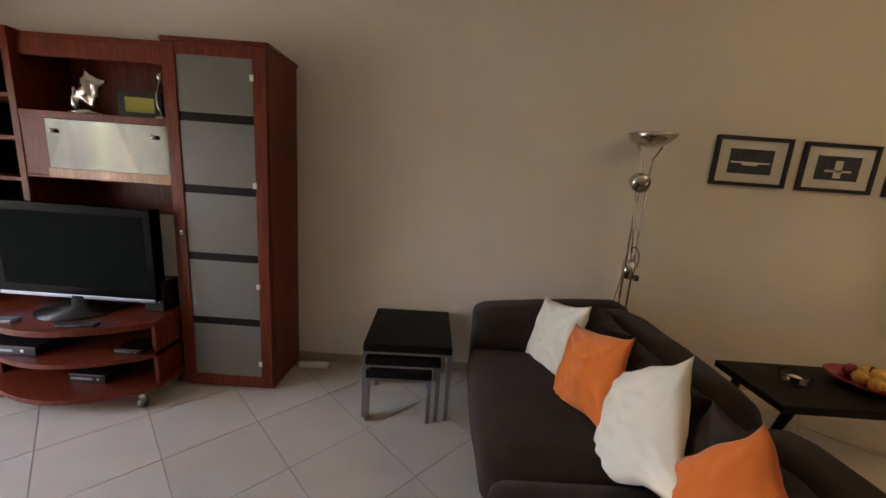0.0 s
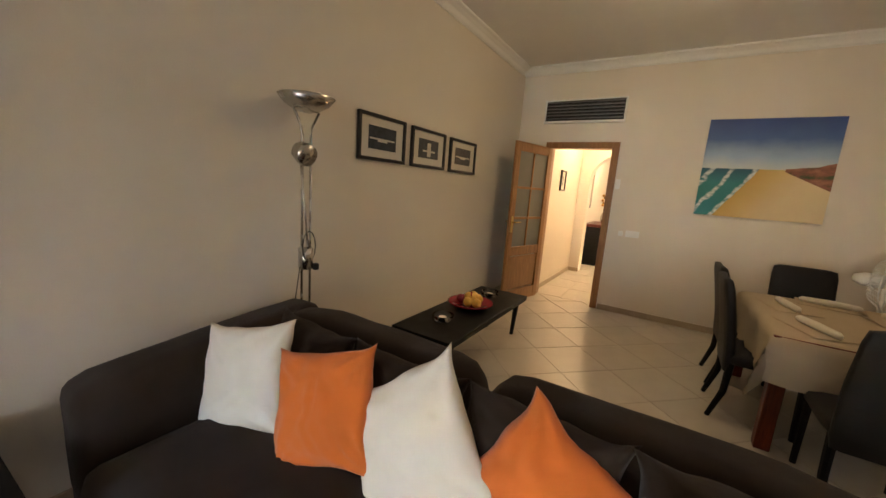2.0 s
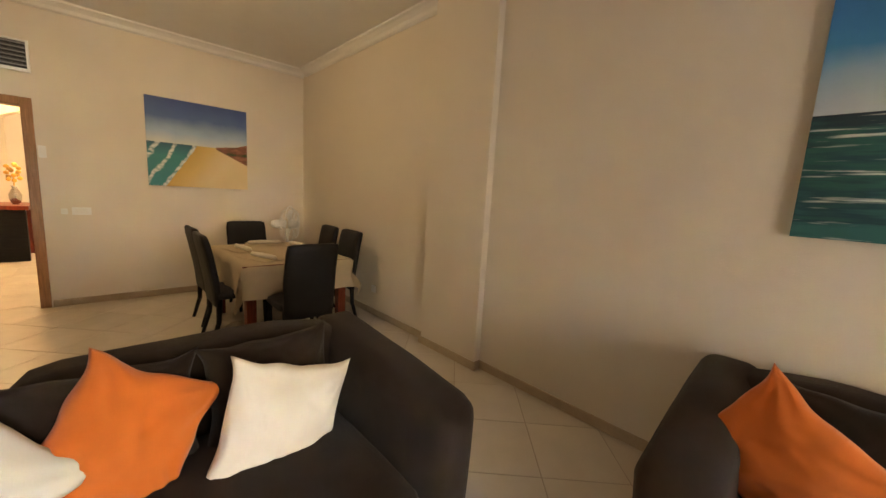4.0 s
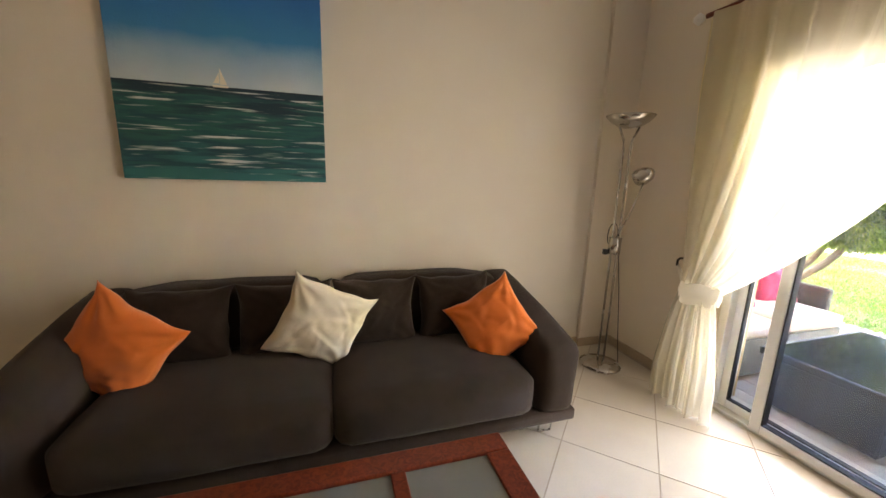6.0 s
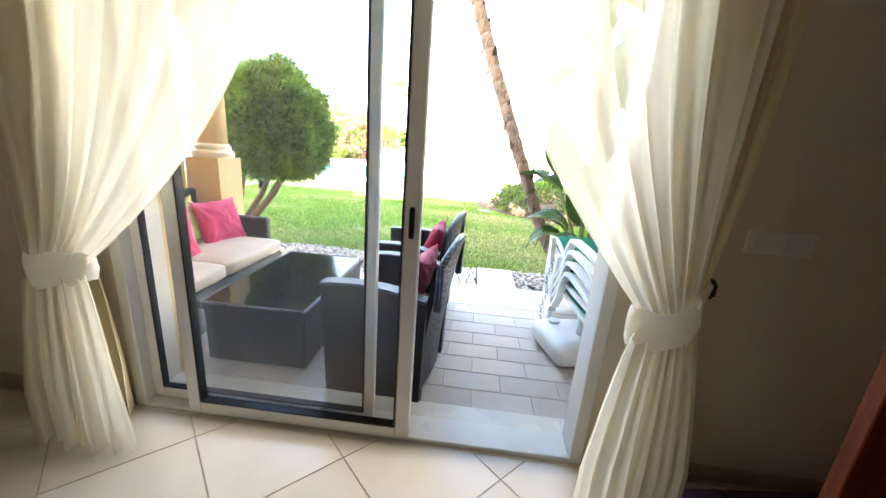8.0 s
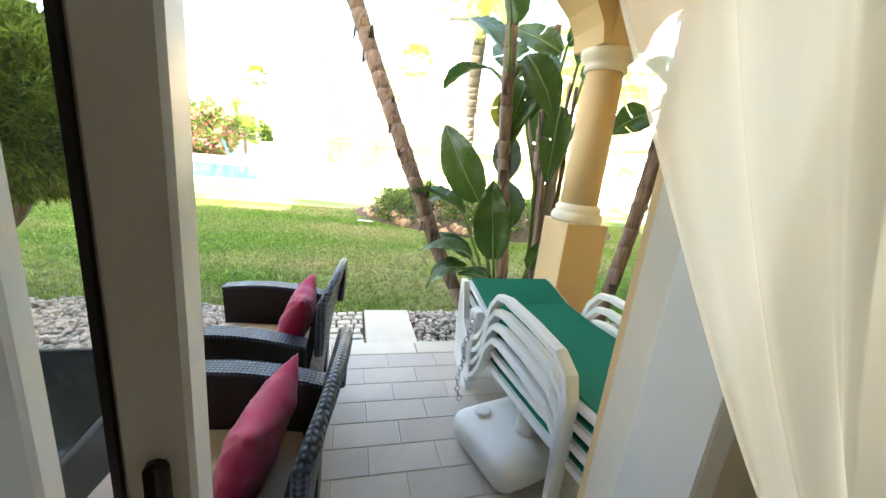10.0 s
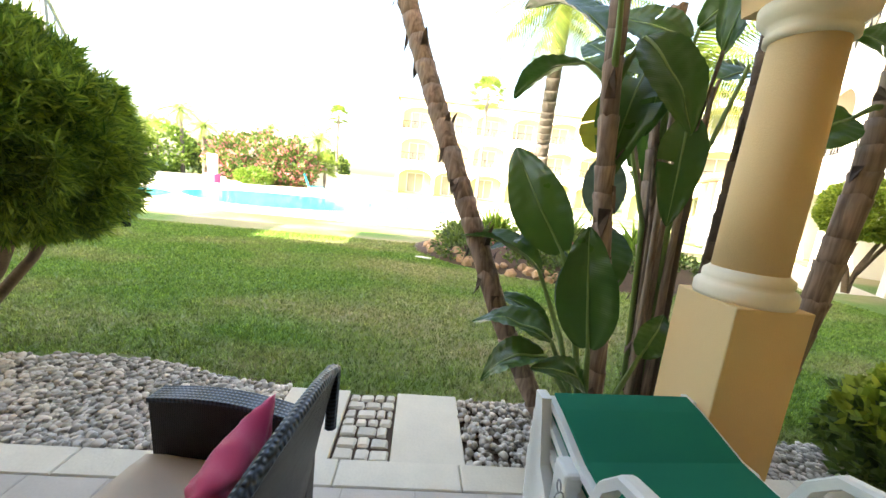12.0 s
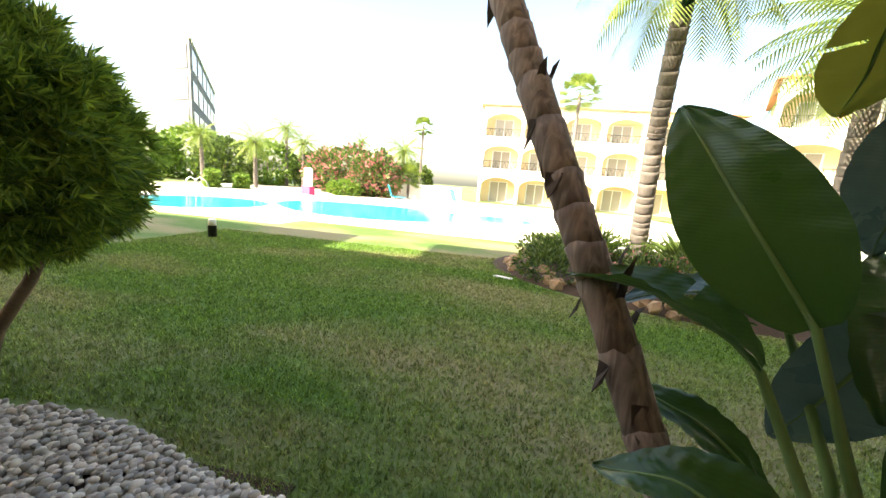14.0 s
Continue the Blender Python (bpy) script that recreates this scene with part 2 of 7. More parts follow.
MARBLE = mat("pale_marble", (0.74, 0.70, 0.62), 0.25, var=0.06, scale=3, bump=0.02)
RENDER = mat("yellow_render", (0.74, 0.53, 0.28), 0.85, var=0.05, scale=2, bump=0.2, fine=200)
CREAMTRIM = mat("cream_trim", (0.82, 0.74, 0.58), 0.7, var=0.03, bump=0.08)
PATIO = mat("patio_tile", (0.50, 0.44, 0.385), 0.55, var=0.10, scale=6, bump=0.1, fine=90, obrand=0.08)
KERB = mat("limestone", (0.66, 0.60, 0.50), 0.7, var=0.08, scale=5, bump=0.15, fine=80, obrand=0.05)
PEBBLE = mat("pebble", (0.70, 0.635, 0.57), 0.6, var=0.15, scale=25, bump=0.12, obrand=0.5, island=0.5)
COBBLE = mat("cobble", (0.58, 0.53, 0.45), 0.75, var=0.12, scale=12, bump=0.3, obrand=0.25)
SOIL = mat("soil", (0.075, 0.045, 0.028), 0.95, var=0.3, scale=9, bump=0.6, fine=60)
ROCK = mat("bed_rock", (0.32, 0.21, 0.13), 0.85, var=0.25, scale=10, bump=0.5, island=0.3)
RATTAN = rattan("black_rattan", (0.003, 0.003, 0.004), (0.016, 0.016, 0.020), 48)
# coarser black weave; bluish highlights on its upper sides are put into the colour
RATTANTOP = rattan("highlit_rattan", (0.004, 0.006, 0.010), (0.080, 0.12, 0.20), 22)
PLASTICWHITE = mat("white_plastic", (0.74, 0.75, 0.74), 0.4, var=0.05, bump=0.05)
GREENCANVAS = mat("green_canvas", (0.008, 0.17, 0.105), 0.85, var=0.06, scale=3, bump=0.15, fine=400, spec=0.15)
IRON = mat("black_iron", (0.015, 0.015, 0.016), 0.45, 0.6, bump=0.05)
BARK = mat("tree_bark", (0.16, 0.11, 0.075), 0.9, var=0.3, scale=10, bump=0.8, fine=50)
STALK = wood("banana_trunk", (0.135, 0.090, 0.068), (0.34, 0.25, 0.20), 0.85, (9, 9, 0.9), 0.0)
HUSK = mat("dry_husk", (0.10, 0.07, 0.055), 0.9, var=0.3, scale=8, bump=0.5, island=0.3)
PALMBARK = mat("palm_bark", (0.17, 0.145, 0.125), 0.9, var=0.3, scale=6, bump=0.7, fine=40, island=0.15)
BIGLEAF = leafy("banana_leaf", (0.026, 0.070, 0.012), (0.062, 0.135, 0.022), 0.30, 0.34)
BIGLEAF2 = leafy("yellowing_leaf", (0.17, 0.17, 0.02), (0.26, 0.23, 0.03), 0.45, 0.4)
# green leaves whose bluish sky reflection is put into the base colour
SHEENLEAF = leafy("sky_sheen_leaf", (0.075, 0.130, 0.115), (0.125, 0.195, 0.165), 0.28, 0.15)
MIDRIB = mat("leaf_rib", (0.14, 0.22, 0.06), 0.5, bump=0)
NEEDLE = leafy("needle_leaf", (0.055, 0.125, 0.016), (0.30, 0.43, 0.055), 0.55, 0.42)
HEDGE = leafy("hedge_leaf", (0.030, 0.062, 0.018), (0.17, 0.25, 0.045), 0.42, 0.25)
BRIGHTLEAF = leafy("bright_leaf", (0.085, 0.17, 0.02), (0.22, 0.34, 0.045), 0.5, 0.35)
LIMELEAF = leafy("lime_leaf", (0.14, 0.23, 0.025), (0.38, 0.46, 0.070), 0.5, 0.4)
PALMLEAF = leafy("palm_leaf", (0.10, 0.17, 0.03), (0.26, 0.33, 0.06), 0.5, 0.35)
FLOWER = leafy("flower_leaf", (0.07, 0.14, 0.03), (0.14, 0.22, 0.05), 0.5, 0.3)
_r = [q for q in FLOWER.node_tree.nodes if q.type == "VALTORGB"][-1].color_ramp
_r.elements.new(0.70).color = (0.16, 0.23, 0.05, 1)
_r.elements.new(0.76).color = (0.48, 0.14, 0.16, 1)
_r.elements[-1].color = (0.60, 0.26, 0.26, 1)
BLADE = leafy("grass_blade", (0.078, 0.160, 0.022), (0.245, 0.385, 0.070), 0.6, 0.3)

for _m in (BIGLEAF, BIGLEAF2, SHEENLEAF):
    veined(_m)


def clumps(m, scale, low, high):
    """Darker and lighter tufts across the lawn."""
    n, l, b = nodes_of(m)
    src = b.inputs["Base Color"].links[0].from_socket
    tc, no, r, hs = n.new("ShaderNodeTexCoord"), n.new("ShaderNodeTexNoise"), n.new("ShaderNodeMapRange"), n.new("ShaderNodeHueSaturation")
    no.inputs["Scale"].default_value, no.inputs["Detail"].default_value = scale, 3
    r.inputs[1].default_value, r.inputs[2].default_value, r.inputs[3].default_value, r.inputs[4].default_value = 0.35, 0.65, low, high
    l.new(tc.outputs["Object"], no.inputs["Vector"]); l.new(no.outputs["Fac"], r.inputs[0])
    l.new(r.outputs[0], hs.inputs["Value"]); l.new(src, hs.inputs["Color"]); l.new(hs.outputs[0], b.inputs["Base Color"])


def dry_patches(m, tan):
    """Straw-coloured patches with soft edges over the lawn."""
    n, l, b = nodes_of(m)
    src = b.inputs["Base Color"].links[0].from_socket
    tc, no, r = n.new("ShaderNodeTexCoord"), n.new("ShaderNodeTexNoise"), n.new("ShaderNodeMapRange")
    mp = n.new("ShaderNodeMapping"); mp.inputs["Scale"].default_value = (0.9, 0.45, 1)
    l.new(tc.outputs["Object"], mp.inputs[0])
    no.inputs["Scale"].default_value, no.inputs["Detail"].default_value = 0.75, 7
    l.new(mp.outputs[0], no.inputs["Vector"]); l.new(no.outputs["Fac"], r.inputs[0])
    r.inputs[1].default_value, r.inputs[2].default_value, r.inputs[4].default_value = 0.44, 0.62, 0.85
    q = n.new("ShaderNodeMix"); q.data_type = "RGBA"
    q.inputs[7].default_value = (*tan, 1)
    l.new(r.outputs[0], q.inputs[0]); l.new(src, q.inputs[6]); l.new(q.outputs[2], b.inputs["Base Color"])
    return m


dry_patches(BLADE, (0.40, 0.35, 0.19))
clumps(BLADE, 16, 0.60, 1.75)
ROOF = mat("roof_tile", (0.42, 0.20, 0.10), 0.8, var=0.2, scale=4, bump=0.3)
FACADE = mat("facade_paint", (0.78, 0.62, 0.38), 0.8, var=0.04, scale=1, bump=0.1)
FACADEW = mat("facade_white", (0.82, 0.80, 0.74), 0.8, var=0.03, scale=1, bump=0.1)
GREYWALL = mat("grey_wall", (0.15, 0.155, 0.16), 0.8, var=0.05, scale=1, bump=0.1)
PALEGLASS = mat("pale_window", (0.34, 0.31, 0.26), 0.1, bump=0)
DARKGLASS = mat("dark_window", (0.008, 0.009, 0.010), 0.06, bump=0)
DECK = mat("pool_deck", (0.72, 0.66, 0.56), 0.7, var=0.06, scale=2, bump=0.1)
WATER = mat("pool_water", (0.02, 0.42, 0.58), 0.05, var=0.15, scale=1.5, bump=0.1, fine=8)
PHOTO = mat("dark_photo", (0.030, 0.035, 0.045), 0.3, var=0.8, scale=6, bump=0, fine=25)
MATBOARD = mat("mat_board", (0.66, 0.62, 0.55), 0.8, var=0.02, bump=0)
FRUIT = mat("fruit", (0.55, 0.30, 0.05), 0.5, var=0.3, scale=15, island=0.4)
REDGLASS = mat("red_dish", (0.30, 0.015, 0.03), 0.15, bump=0)
PURPLE = mat("purple_cloth", (0.06, 0.03, 0.10), 0.8, bump=0.2)
LAMPGLASS = bpy.data.materials.new("lamp_glow")
LAMPGLASS.use_nodes = True
LAMPGLASS.node_tree.nodes["Principled BSDF"].inputs["Emission Color"].default_value = (1, 0.75, 0.4, 1)
LAMPGLASS.node_tree.nodes["Principled BSDF"].inputs["Emission Strength"].default_value = 6


def grass_ground():
    m = mat("lawn", (0.10, 0.16, 0.03), 0.9, var=0.2, scale=3, bump=0.6, fine=150)
    n, l, b = nodes_of(m)
    tc = n.new("ShaderNodeTexCoord")
    a, c = n.new("ShaderNodeTexNoise"), n.new("ShaderNodeTexNoise")
    a.inputs["Scale"].default_value, a.inputs["Detail"].default_value = 0.55, 6
    c.inputs["Scale"].default_value, c.inputs["Detail"].default_value = 40, 4
    l.new(tc.outputs["Object"], a.inputs["Vector"]); l.new(tc.outputs["Object"], c.inputs["Vector"])
    r = n.new("ShaderNodeValToRGB")
    r.color_ramp.elements[0].position, r.color_ramp.elements[1].position = 0.40, 0.66
    r.color_ramp.elements[0].color, r.color_ramp.elements[1].color = (0.085, 0.175, 0.026, 1), (0.140, 0.215, 0.045, 1)
    l.new(a.outputs["Fac"], r.inputs[0])
    r2 = n.new("ShaderNodeMapRange"); r2.inputs[3].default_value, r2.inputs[4].default_value = 0.35, 1.65
    l.new(c.outputs["Fac"], r2.inputs[0])
    hs = n.new("ShaderNodeHueSaturation"); l.new(r.outputs[0], hs.inputs["Color"]); l.new(r2.outputs[0], hs.inputs["Value"])
    l.new(hs.outputs[0], b.inputs["Base Color"])
    return m


LAWN = dry_patches(grass_ground(), (0.30, 0.25, 0.14))


def painting(name, beach):
    """A canvas in local metres: x from 0 to 1 across, z from 0 to 1 up."""
    m = mat(name, (0.1, 0.2, 0.4), 0.55, bump=0.15, fine=90)
    n, l, b = nodes_of(m)
    tc, sp = n.new("ShaderNodeTexCoord"), n.new("ShaderNodeSeparateXYZ")
    l.new(tc.outputs["Object"], sp.inputs[0])

    def ramp(src, stops):
        r = n.new("ShaderNodeValToRGB"); e = r.color_ramp.elements
        e[0].position, e[0].color = stops[0][0], (*stops[0][1], 1)
        e[1].position, e[1].color = stops[-1][0], (*stops[-1][1], 1)
        for p, c in stops[1:-1]:
            x = e.new(p); x.color = (*c, 1)
        l.new(src, r.inputs[0]); return r.outputs[0]

    def mathn(op, *v):
        q = n.new("ShaderNodeMath"); q.operation = op
        for i, k in enumerate(v):
            if isinstance(k, (int, float)): q.inputs[i].default_value = k
            else: l.new(k, q.inputs[i])
        return q.outputs[0]

    def mixc(f, a, c):
        q = n.new("ShaderNodeMix"); q.data_type = "RGBA"
        l.new(f, q.inputs[0]); l.new(a, q.inputs[6]); l.new(c, q.inputs[7]); return q.outputs[2]

    def streak(sx, sz, seed, lo, hi):
        mp = n.new("ShaderNodeMapping"); mp.inputs["Scale"].default_value = (sx, 1, sz); mp.inputs["Location"].default_value = (seed, 0, seed)
        l.new(tc.outputs["Object"], mp.inputs[0])
        t = n.new("ShaderNodeTexNoise"); t.inputs["Scale"].default_value = 1; t.inputs["Detail"].default_value = 5
        l.new(mp.outputs[0], t.inputs["Vector"])
        r = n.new("ShaderNodeMapRange"); r.inputs[1].default_value, r.inputs[2].default_value = lo, hi
        l.new(t.outputs["Fac"], r.inputs[0]); return r.outputs[0]
    x, z = sp.outputs[0], sp.outputs[2]
    wob = mathn("MULTIPLY", mathn("SUBTRACT", streak(4, 5, 3.1, 0, 1), 0.5), 0.12)
    zz = mathn("ADD", z, wob)
    if beach:
        skyc = ramp(zz, [(0.5, (0.62, 0.66, 0.62)), (0.62, (0.35, 0.48, 0.62)), (0.8, (0.07, 0.14, 0.36)), (1, (0.04, 0.08, 0.25))])
        shore = mathn("ADD", mathn("MULTIPLY", mathn("SUBTRACT", z, 0.5), 0.62), 0.47)
        dist = mathn("SUBTRACT", mathn("ADD", x, mathn("MULTIPLY", wob, 0.6)), shore)
        sea = ramp(z, [(0, (0.02, 0.22, 0.24)), (0.35, (0.03, 0.24, 0.25)), (0.5, (0.02, 0.10, 0.16))])
        swell = mathn("ADD", mathn("MULTIPLY", dist, 34.0), mathn("MULTIPLY", streak(5, 7, 9.0, 0, 1), 4.0))
        crest = n.new("ShaderNodeMapRange"); crest.inputs[1].default_value, crest.inputs[2].default_value = 0.55, 0.95
        l.new(mathn("SINE", swell), crest.inputs[0])
        foam = mathn("MULTIPLY", mathn("MULTIPLY", crest.outputs[0], streak(14, 30, 2.0, 0.35, 0.55)), mathn("LESS_THAN", dist, 0.0))
        white = n.new("ShaderNodeRGB"); white.outputs[0].default_value = (0.68, 0.72, 0.70, 1)
        sea = mixc(foam, sea, white.outputs[0])
        sand = ramp(dist, [(0.0, (0.62, 0.37, 0.09)), (0.16, (0.70, 0.48, 0.17)), (0.4, (0.76, 0.60, 0.34))])
        ground = mixc(mathn("GREATER_THAN", dist, 0.0), sea, sand)
        cliff_top = mathn("ADD", mathn("MULTIPLY", mathn("SUBTRACT", x, 0.62), 0.20), mathn("ADD", 0.495, mathn("MULTIPLY", wob, 0.6)))
        cliff = mathn("MULTIPLY", mathn("LESS_THAN", z, cliff_top), mathn("GREATER_THAN", mathn("ADD", z, mathn("MULTIPLY", mathn("SUBTRACT", x, 0.62), 0.5)), 0.5))
        cl = ramp(streak(9, 16, 4.4, 0.35, 0.65), [(0, (0.05, 0.07, 0.02)), (0.5, (0.25, 0.09, 0.05)), (1, (0.36, 0.15, 0.08))])
        col = mixc(mathn("GREATER_THAN", z, 0.5), ground, skyc)
        col = mixc(mathn("MULTIPLY", cliff, mathn("GREATER_THAN", x, 0.66)), col, cl)
    else:
        skyc = ramp(zz, [(0.49, (0.50, 0.58, 0.62)), (0.62, (0.30, 0.45, 0.58)), (0.74, (0.03, 0.23, 0.48)), (1, (0.012, 0.14, 0.42))])
        sea = ramp(mathn("ADD", mathn("MULTIPLY", z, 0.9), mathn("MULTIPLY", mathn("SUBTRACT", streak(2.2, 20, 1.0, 0.3, 0.7), 0.5), 0.42)), [(0.0, (0.022, 0.150, 0.155)), (0.15, (0.007, 0.065, 0.085)), (0.29, (0.014, 0.115, 0.105)), (0.44, (0.006, 0.035, 0.055))])
        foam = mathn("MINIMUM", mathn("ADD", streak(2.6, 50, 7.0, 0.57, 0.65), mathn("MULTIPLY", streak(1.7, 19, 3.0, 0.60, 0.72), streak(9, 60, 5.0, 0.40, 0.60))), 1.0)
        white = n.new("ShaderNodeRGB"); white.outputs[0].default_value = (0.62, 0.66, 0.64, 1)
        sea = mixc(foam, sea, white.outputs[0])
        line = mathn("GREATER_THAN", z, 0.478)
        dark = n.new("ShaderNodeRGB"); dark.outputs[0].default_value = (0.008, 0.03, 0.05, 1)
        sea = mixc(line, sea, dark.outputs[0])
        col = mixc(mathn("GREATER_THAN", z, 0.487), sea, skyc)
    l.new(col, b.inputs["Base Color"])
    return m


SEA = painting("sea_painting", False)
BEACH = painting("beach_painting", True)

# ---- building blocks ----
def link(name, me, material, parent=None, label="", m=None):
    ob = new(name, me)
    if material is not None and not me.materials:
        me.materials.append(material)
    if parent is not None:
        ob.parent = parent
    if m is not None:
        ob.matrix_basis = m
    if label:
        ob["label"] = label
    return ob


def part(name, bm, material, parent=None, label="", smooth=False):
    me = bpy.data.meshes.new(name)
    if smooth:
        for f in bm.faces:
            f.smooth = True
    bm.normal_update()
    bm.to_mesh(me); bm.free()
    return link(name, me, material, parent, label)


def thing(name, label, category, x=0, y=0, z=0, rz=0, group="", kind=""):
    e = new(name)
    e.empty_display_size = 0.1
    e.matrix_basis = pose(x, y, z, 0, 0, rz)
    return tagged(e, label, category, group, kind)


def B():
    return bmesh.new()


def box(bm, x0, x1, y0, y1, z0, z1, bevel=0.0, seg=2, m=None):
    v = [bm.verts.new((x, y, z)) for x in (x0, x1) for y in (y0, y1) for z in (z0, z1)]
    fs = [bm.faces.new([v[i] for i in q]) for q in ((0, 1, 3, 2), (4, 6, 7, 5), (0, 4, 5, 1), (2, 3, 7, 6), (0, 2, 6, 4), (1, 5, 7, 3))]
    if bevel:
        es = list({e for f in fs for e in f.edges})
        r = bmesh.ops.bevel(bm, geom=es, offset=bevel, segments=seg, profile=0.5, affect="EDGES")
        v = list({w for f in r["faces"] for w in f.verts} | {w for w in v if w.is_valid})
    if m is not None:
        bmesh.ops.transform(bm, matrix=m, verts=[w for w in v if w.is_valid])
    return bm


def tube(bm, pts, r, seg=10, caps=True):
    """A round bar along points; r is one radius or one for each point."""
    pts = [Vector(p) for p in pts]
    rs = r if isinstance(r, (list, tuple)) else [r] * len(pts)
    rings, up = [], Vector((0, 0, 1))
    for i, p in enumerate(pts):
        d = (pts[min(i + 1, len(pts) - 1)] - pts[max(i - 1, 0)]).normalized()
        a = d.cross(up if abs(d.z) < 0.95 else Vector((1, 0, 0))).normalized()
        b = d.cross(a).normalized()
        rings.append([bm.verts.new(p + (a * math.cos(k * 2 * math.pi / seg) + b * math.sin(k * 2 * math.pi / seg)) * rs[i]) for k in range(seg)])
    for q, w in zip(rings, rings[1:]):
        for k in range(seg):
            bm.faces.new((q[k], q[(k + 1) % seg], w[(k + 1) % seg], w[k]))
    if caps:
        bm.faces.new(rings[0][::-1]); bm.faces.new(rings[-1])
    return bm


def lathe(bm, profile, cx=0, cy=0, cz=0, seg=24):
    rings = [[bm.verts.new((cx + r * math.cos(k * 2 * math.pi / seg), cy + r * math.sin(k * 2 * math.pi / seg), cz + z)) for k in range(seg)] for r, z in profile]
    for q, w in zip(rings, rings[1:]):
        for k in range(seg):
            bm.faces.new((q[k], q[(k + 1) % seg], w[(k + 1) % seg], w[k]))
    bm.faces.new(rings[0][::-1]); bm.faces.new(rings[-1])
    return bm


def prism(bm, poly, axis, a, b):
    """A flat outline (list of 2D points) pushed from a to b along an axis."""
    def at(p, t):
        return {"x": (t, p[0], p[1]), "y": (p[0], t, p[1]), "z": (p[0], p[1], t)}[axis]
    lo = [bm.verts.new(at(p, a)) for p in poly]
    hi = [bm.verts.new(at(p, b)) for p in poly]
    n = len(poly)
    bm.faces.new(lo[::-1]); bm.faces.new(hi)
    for i in range(n):
        bm.faces.new((lo[i], lo[(i + 1) % n], hi[(i + 1) % n], hi[i]))
    bmesh.ops.recalc_face_normals(bm, faces=bm.faces[:])
    return bm


def soft_box(x0, x1, y0, y1, z0, z1, r=0.06, puff=0.0, cuts=10, seed=0.0, wob=0.006):
    """An upholstered block: rounded edges, slightly puffed faces, uneven cloth."""
    bm = B()
    n = cuts
    c = Vector(((x0 + x1) / 2, (y0 + y1) / 2, (z0 + z1) / 2)); hx = Vector(((x1 - x0) / 2, (y1 - y0) / 2, (z1 - z0) / 2))
    bmesh.ops.create_cube(bm, size=2)
    bmesh.ops.subdivide_edges(bm, edges=bm.edges[:], cuts=n, use_grid_fill=True)
    for v in bm.verts:
        u = v.co.copy()
        p = Vector((u.x * hx.x, u.y * hx.y, u.z * hx.z))
        inner = Vector([max(-(h - r), min(h - r, q)) for q, h in zip(p, hx)])
        d = p - inner
        if d.length > 1e-6:
            p = inner + d.normalized() * r
        if puff:
            k = (1 - u.x * u.x) * (1 - u.y * u.y) if abs(u.z) > 0.99 else ((1 - u.y * u.y) * (1 - u.z * u.z) if abs(u.x) > 0.99 else (1 - u.x * u.x) * (1 - u.z * u.z))
            ax = 2 if abs(u.z) > 0.99 else (0 if abs(u.x) > 0.99 else 1)
            p[ax] += (1 if u[ax] > 0 else -1) * puff * k
        q = c + p
        w = noise.noise(q * 5 + Vector((seed, seed, 0)))
        v.co = q + p.normalized() * w * wob
    return bm


def pillow(w, h, t, seed=0.0, n=36):
    """A scatter cushion in its local x (width), z (height), y (thickness); eared corners and creases."""
    bm = B()
    grid = {}
    rs_ = random.Random(seed * 7.3 + 1)
    folds = [(rs_.uniform(-0.5, 0.5), rs_.uniform(-0.5, 0.5), rs_.uniform(0, 3.14), rs_.uniform(0.25, 0.6), rs_.uniform(0.002, 0.006)) for _ in range(10)]
    for s in (1, -1):
        for i in range(n + 1):
            for j in range(n + 1):
                u, v = -1 + 2 * i / n, -1 + 2 * j / n
                edge = i in (0, n) or j in (0, n)
                if edge and s == -1:
                    grid[s, i, j] = grid[1, i, j]; continue
                pinch = 1 - 0.13 * (1 - abs(v) ** 2.5) * abs(u) ** 3
                pinch2 = 1 - 0.13 * (1 - abs(u) ** 2.5) * abs(v) ** 3
                thick = (max(0, (1 - u * u)) * max(0, (1 - v * v))) ** 0.47
                y = s * t / 2 * thick
                for cu in (-1, 1):
                    for cv in (-1, 1):
                        du, dv = 1 - cu * u, 1 - cv * v
                        rr = math.hypot(du, dv)
                        if rr < 1.1:
                            a = math.atan2(dv, du + 1e-6)
                            y += s * 0.008 * math.sin(a * 13 + seed * 2 + cu + 2 * cv) * rr * max(0, 1.1 - rr) * 1.8 * min(1, thick * 3)
                for fx, fy, fa, fl, fd in folds:
                    pu, pv = (u - fx) * math.cos(fa) + (v - fy) * math.sin(fa), -(u - fx) * math.sin(fa) + (v - fy) * math.cos(fa)
                    pv += 0.12 * math.sin(pu * 3 + seed)
                    g_ = math.exp(-(pv / 0.045) ** 2) * max(0, 1 - (pu / fl) ** 2)
                    y -= s * fd * g_ * min(1, thick * 2)
                    y += s * fd * 0.6 * math.exp(-((pv - 0.09) / 0.05) ** 2) * max(0, 1 - (pu / fl) ** 2) * min(1, thick * 2)
                y += s * 0.014 * thick * noise.noise(Vector((u * 1.8 + seed, v * 1.8, s * 3 + seed))) + 0.004 * noise.noise(Vector((u * 5 + seed, v * 5, s)))
                q = Vector((u * w / 2 * pinch, y, v * h / 2 * pinch2))
                q.x += 0.014 * noise.noise(Vector((v * 2, seed, 1))); q.z += 0.014 * noise.noise(Vector((u * 2, seed, 5)))
                grid[s, i, j] = bm.verts.new(q)
    for s in (1, -1):
        for i in range(n):
            for j in range(n):
                q = [grid[s, i, j], grid[s, i + 1, j], grid[s, i + 1, j + 1], grid[s, i, j + 1]]
                bm.faces.new(q if s == -1 else q[::-1])
    return bm


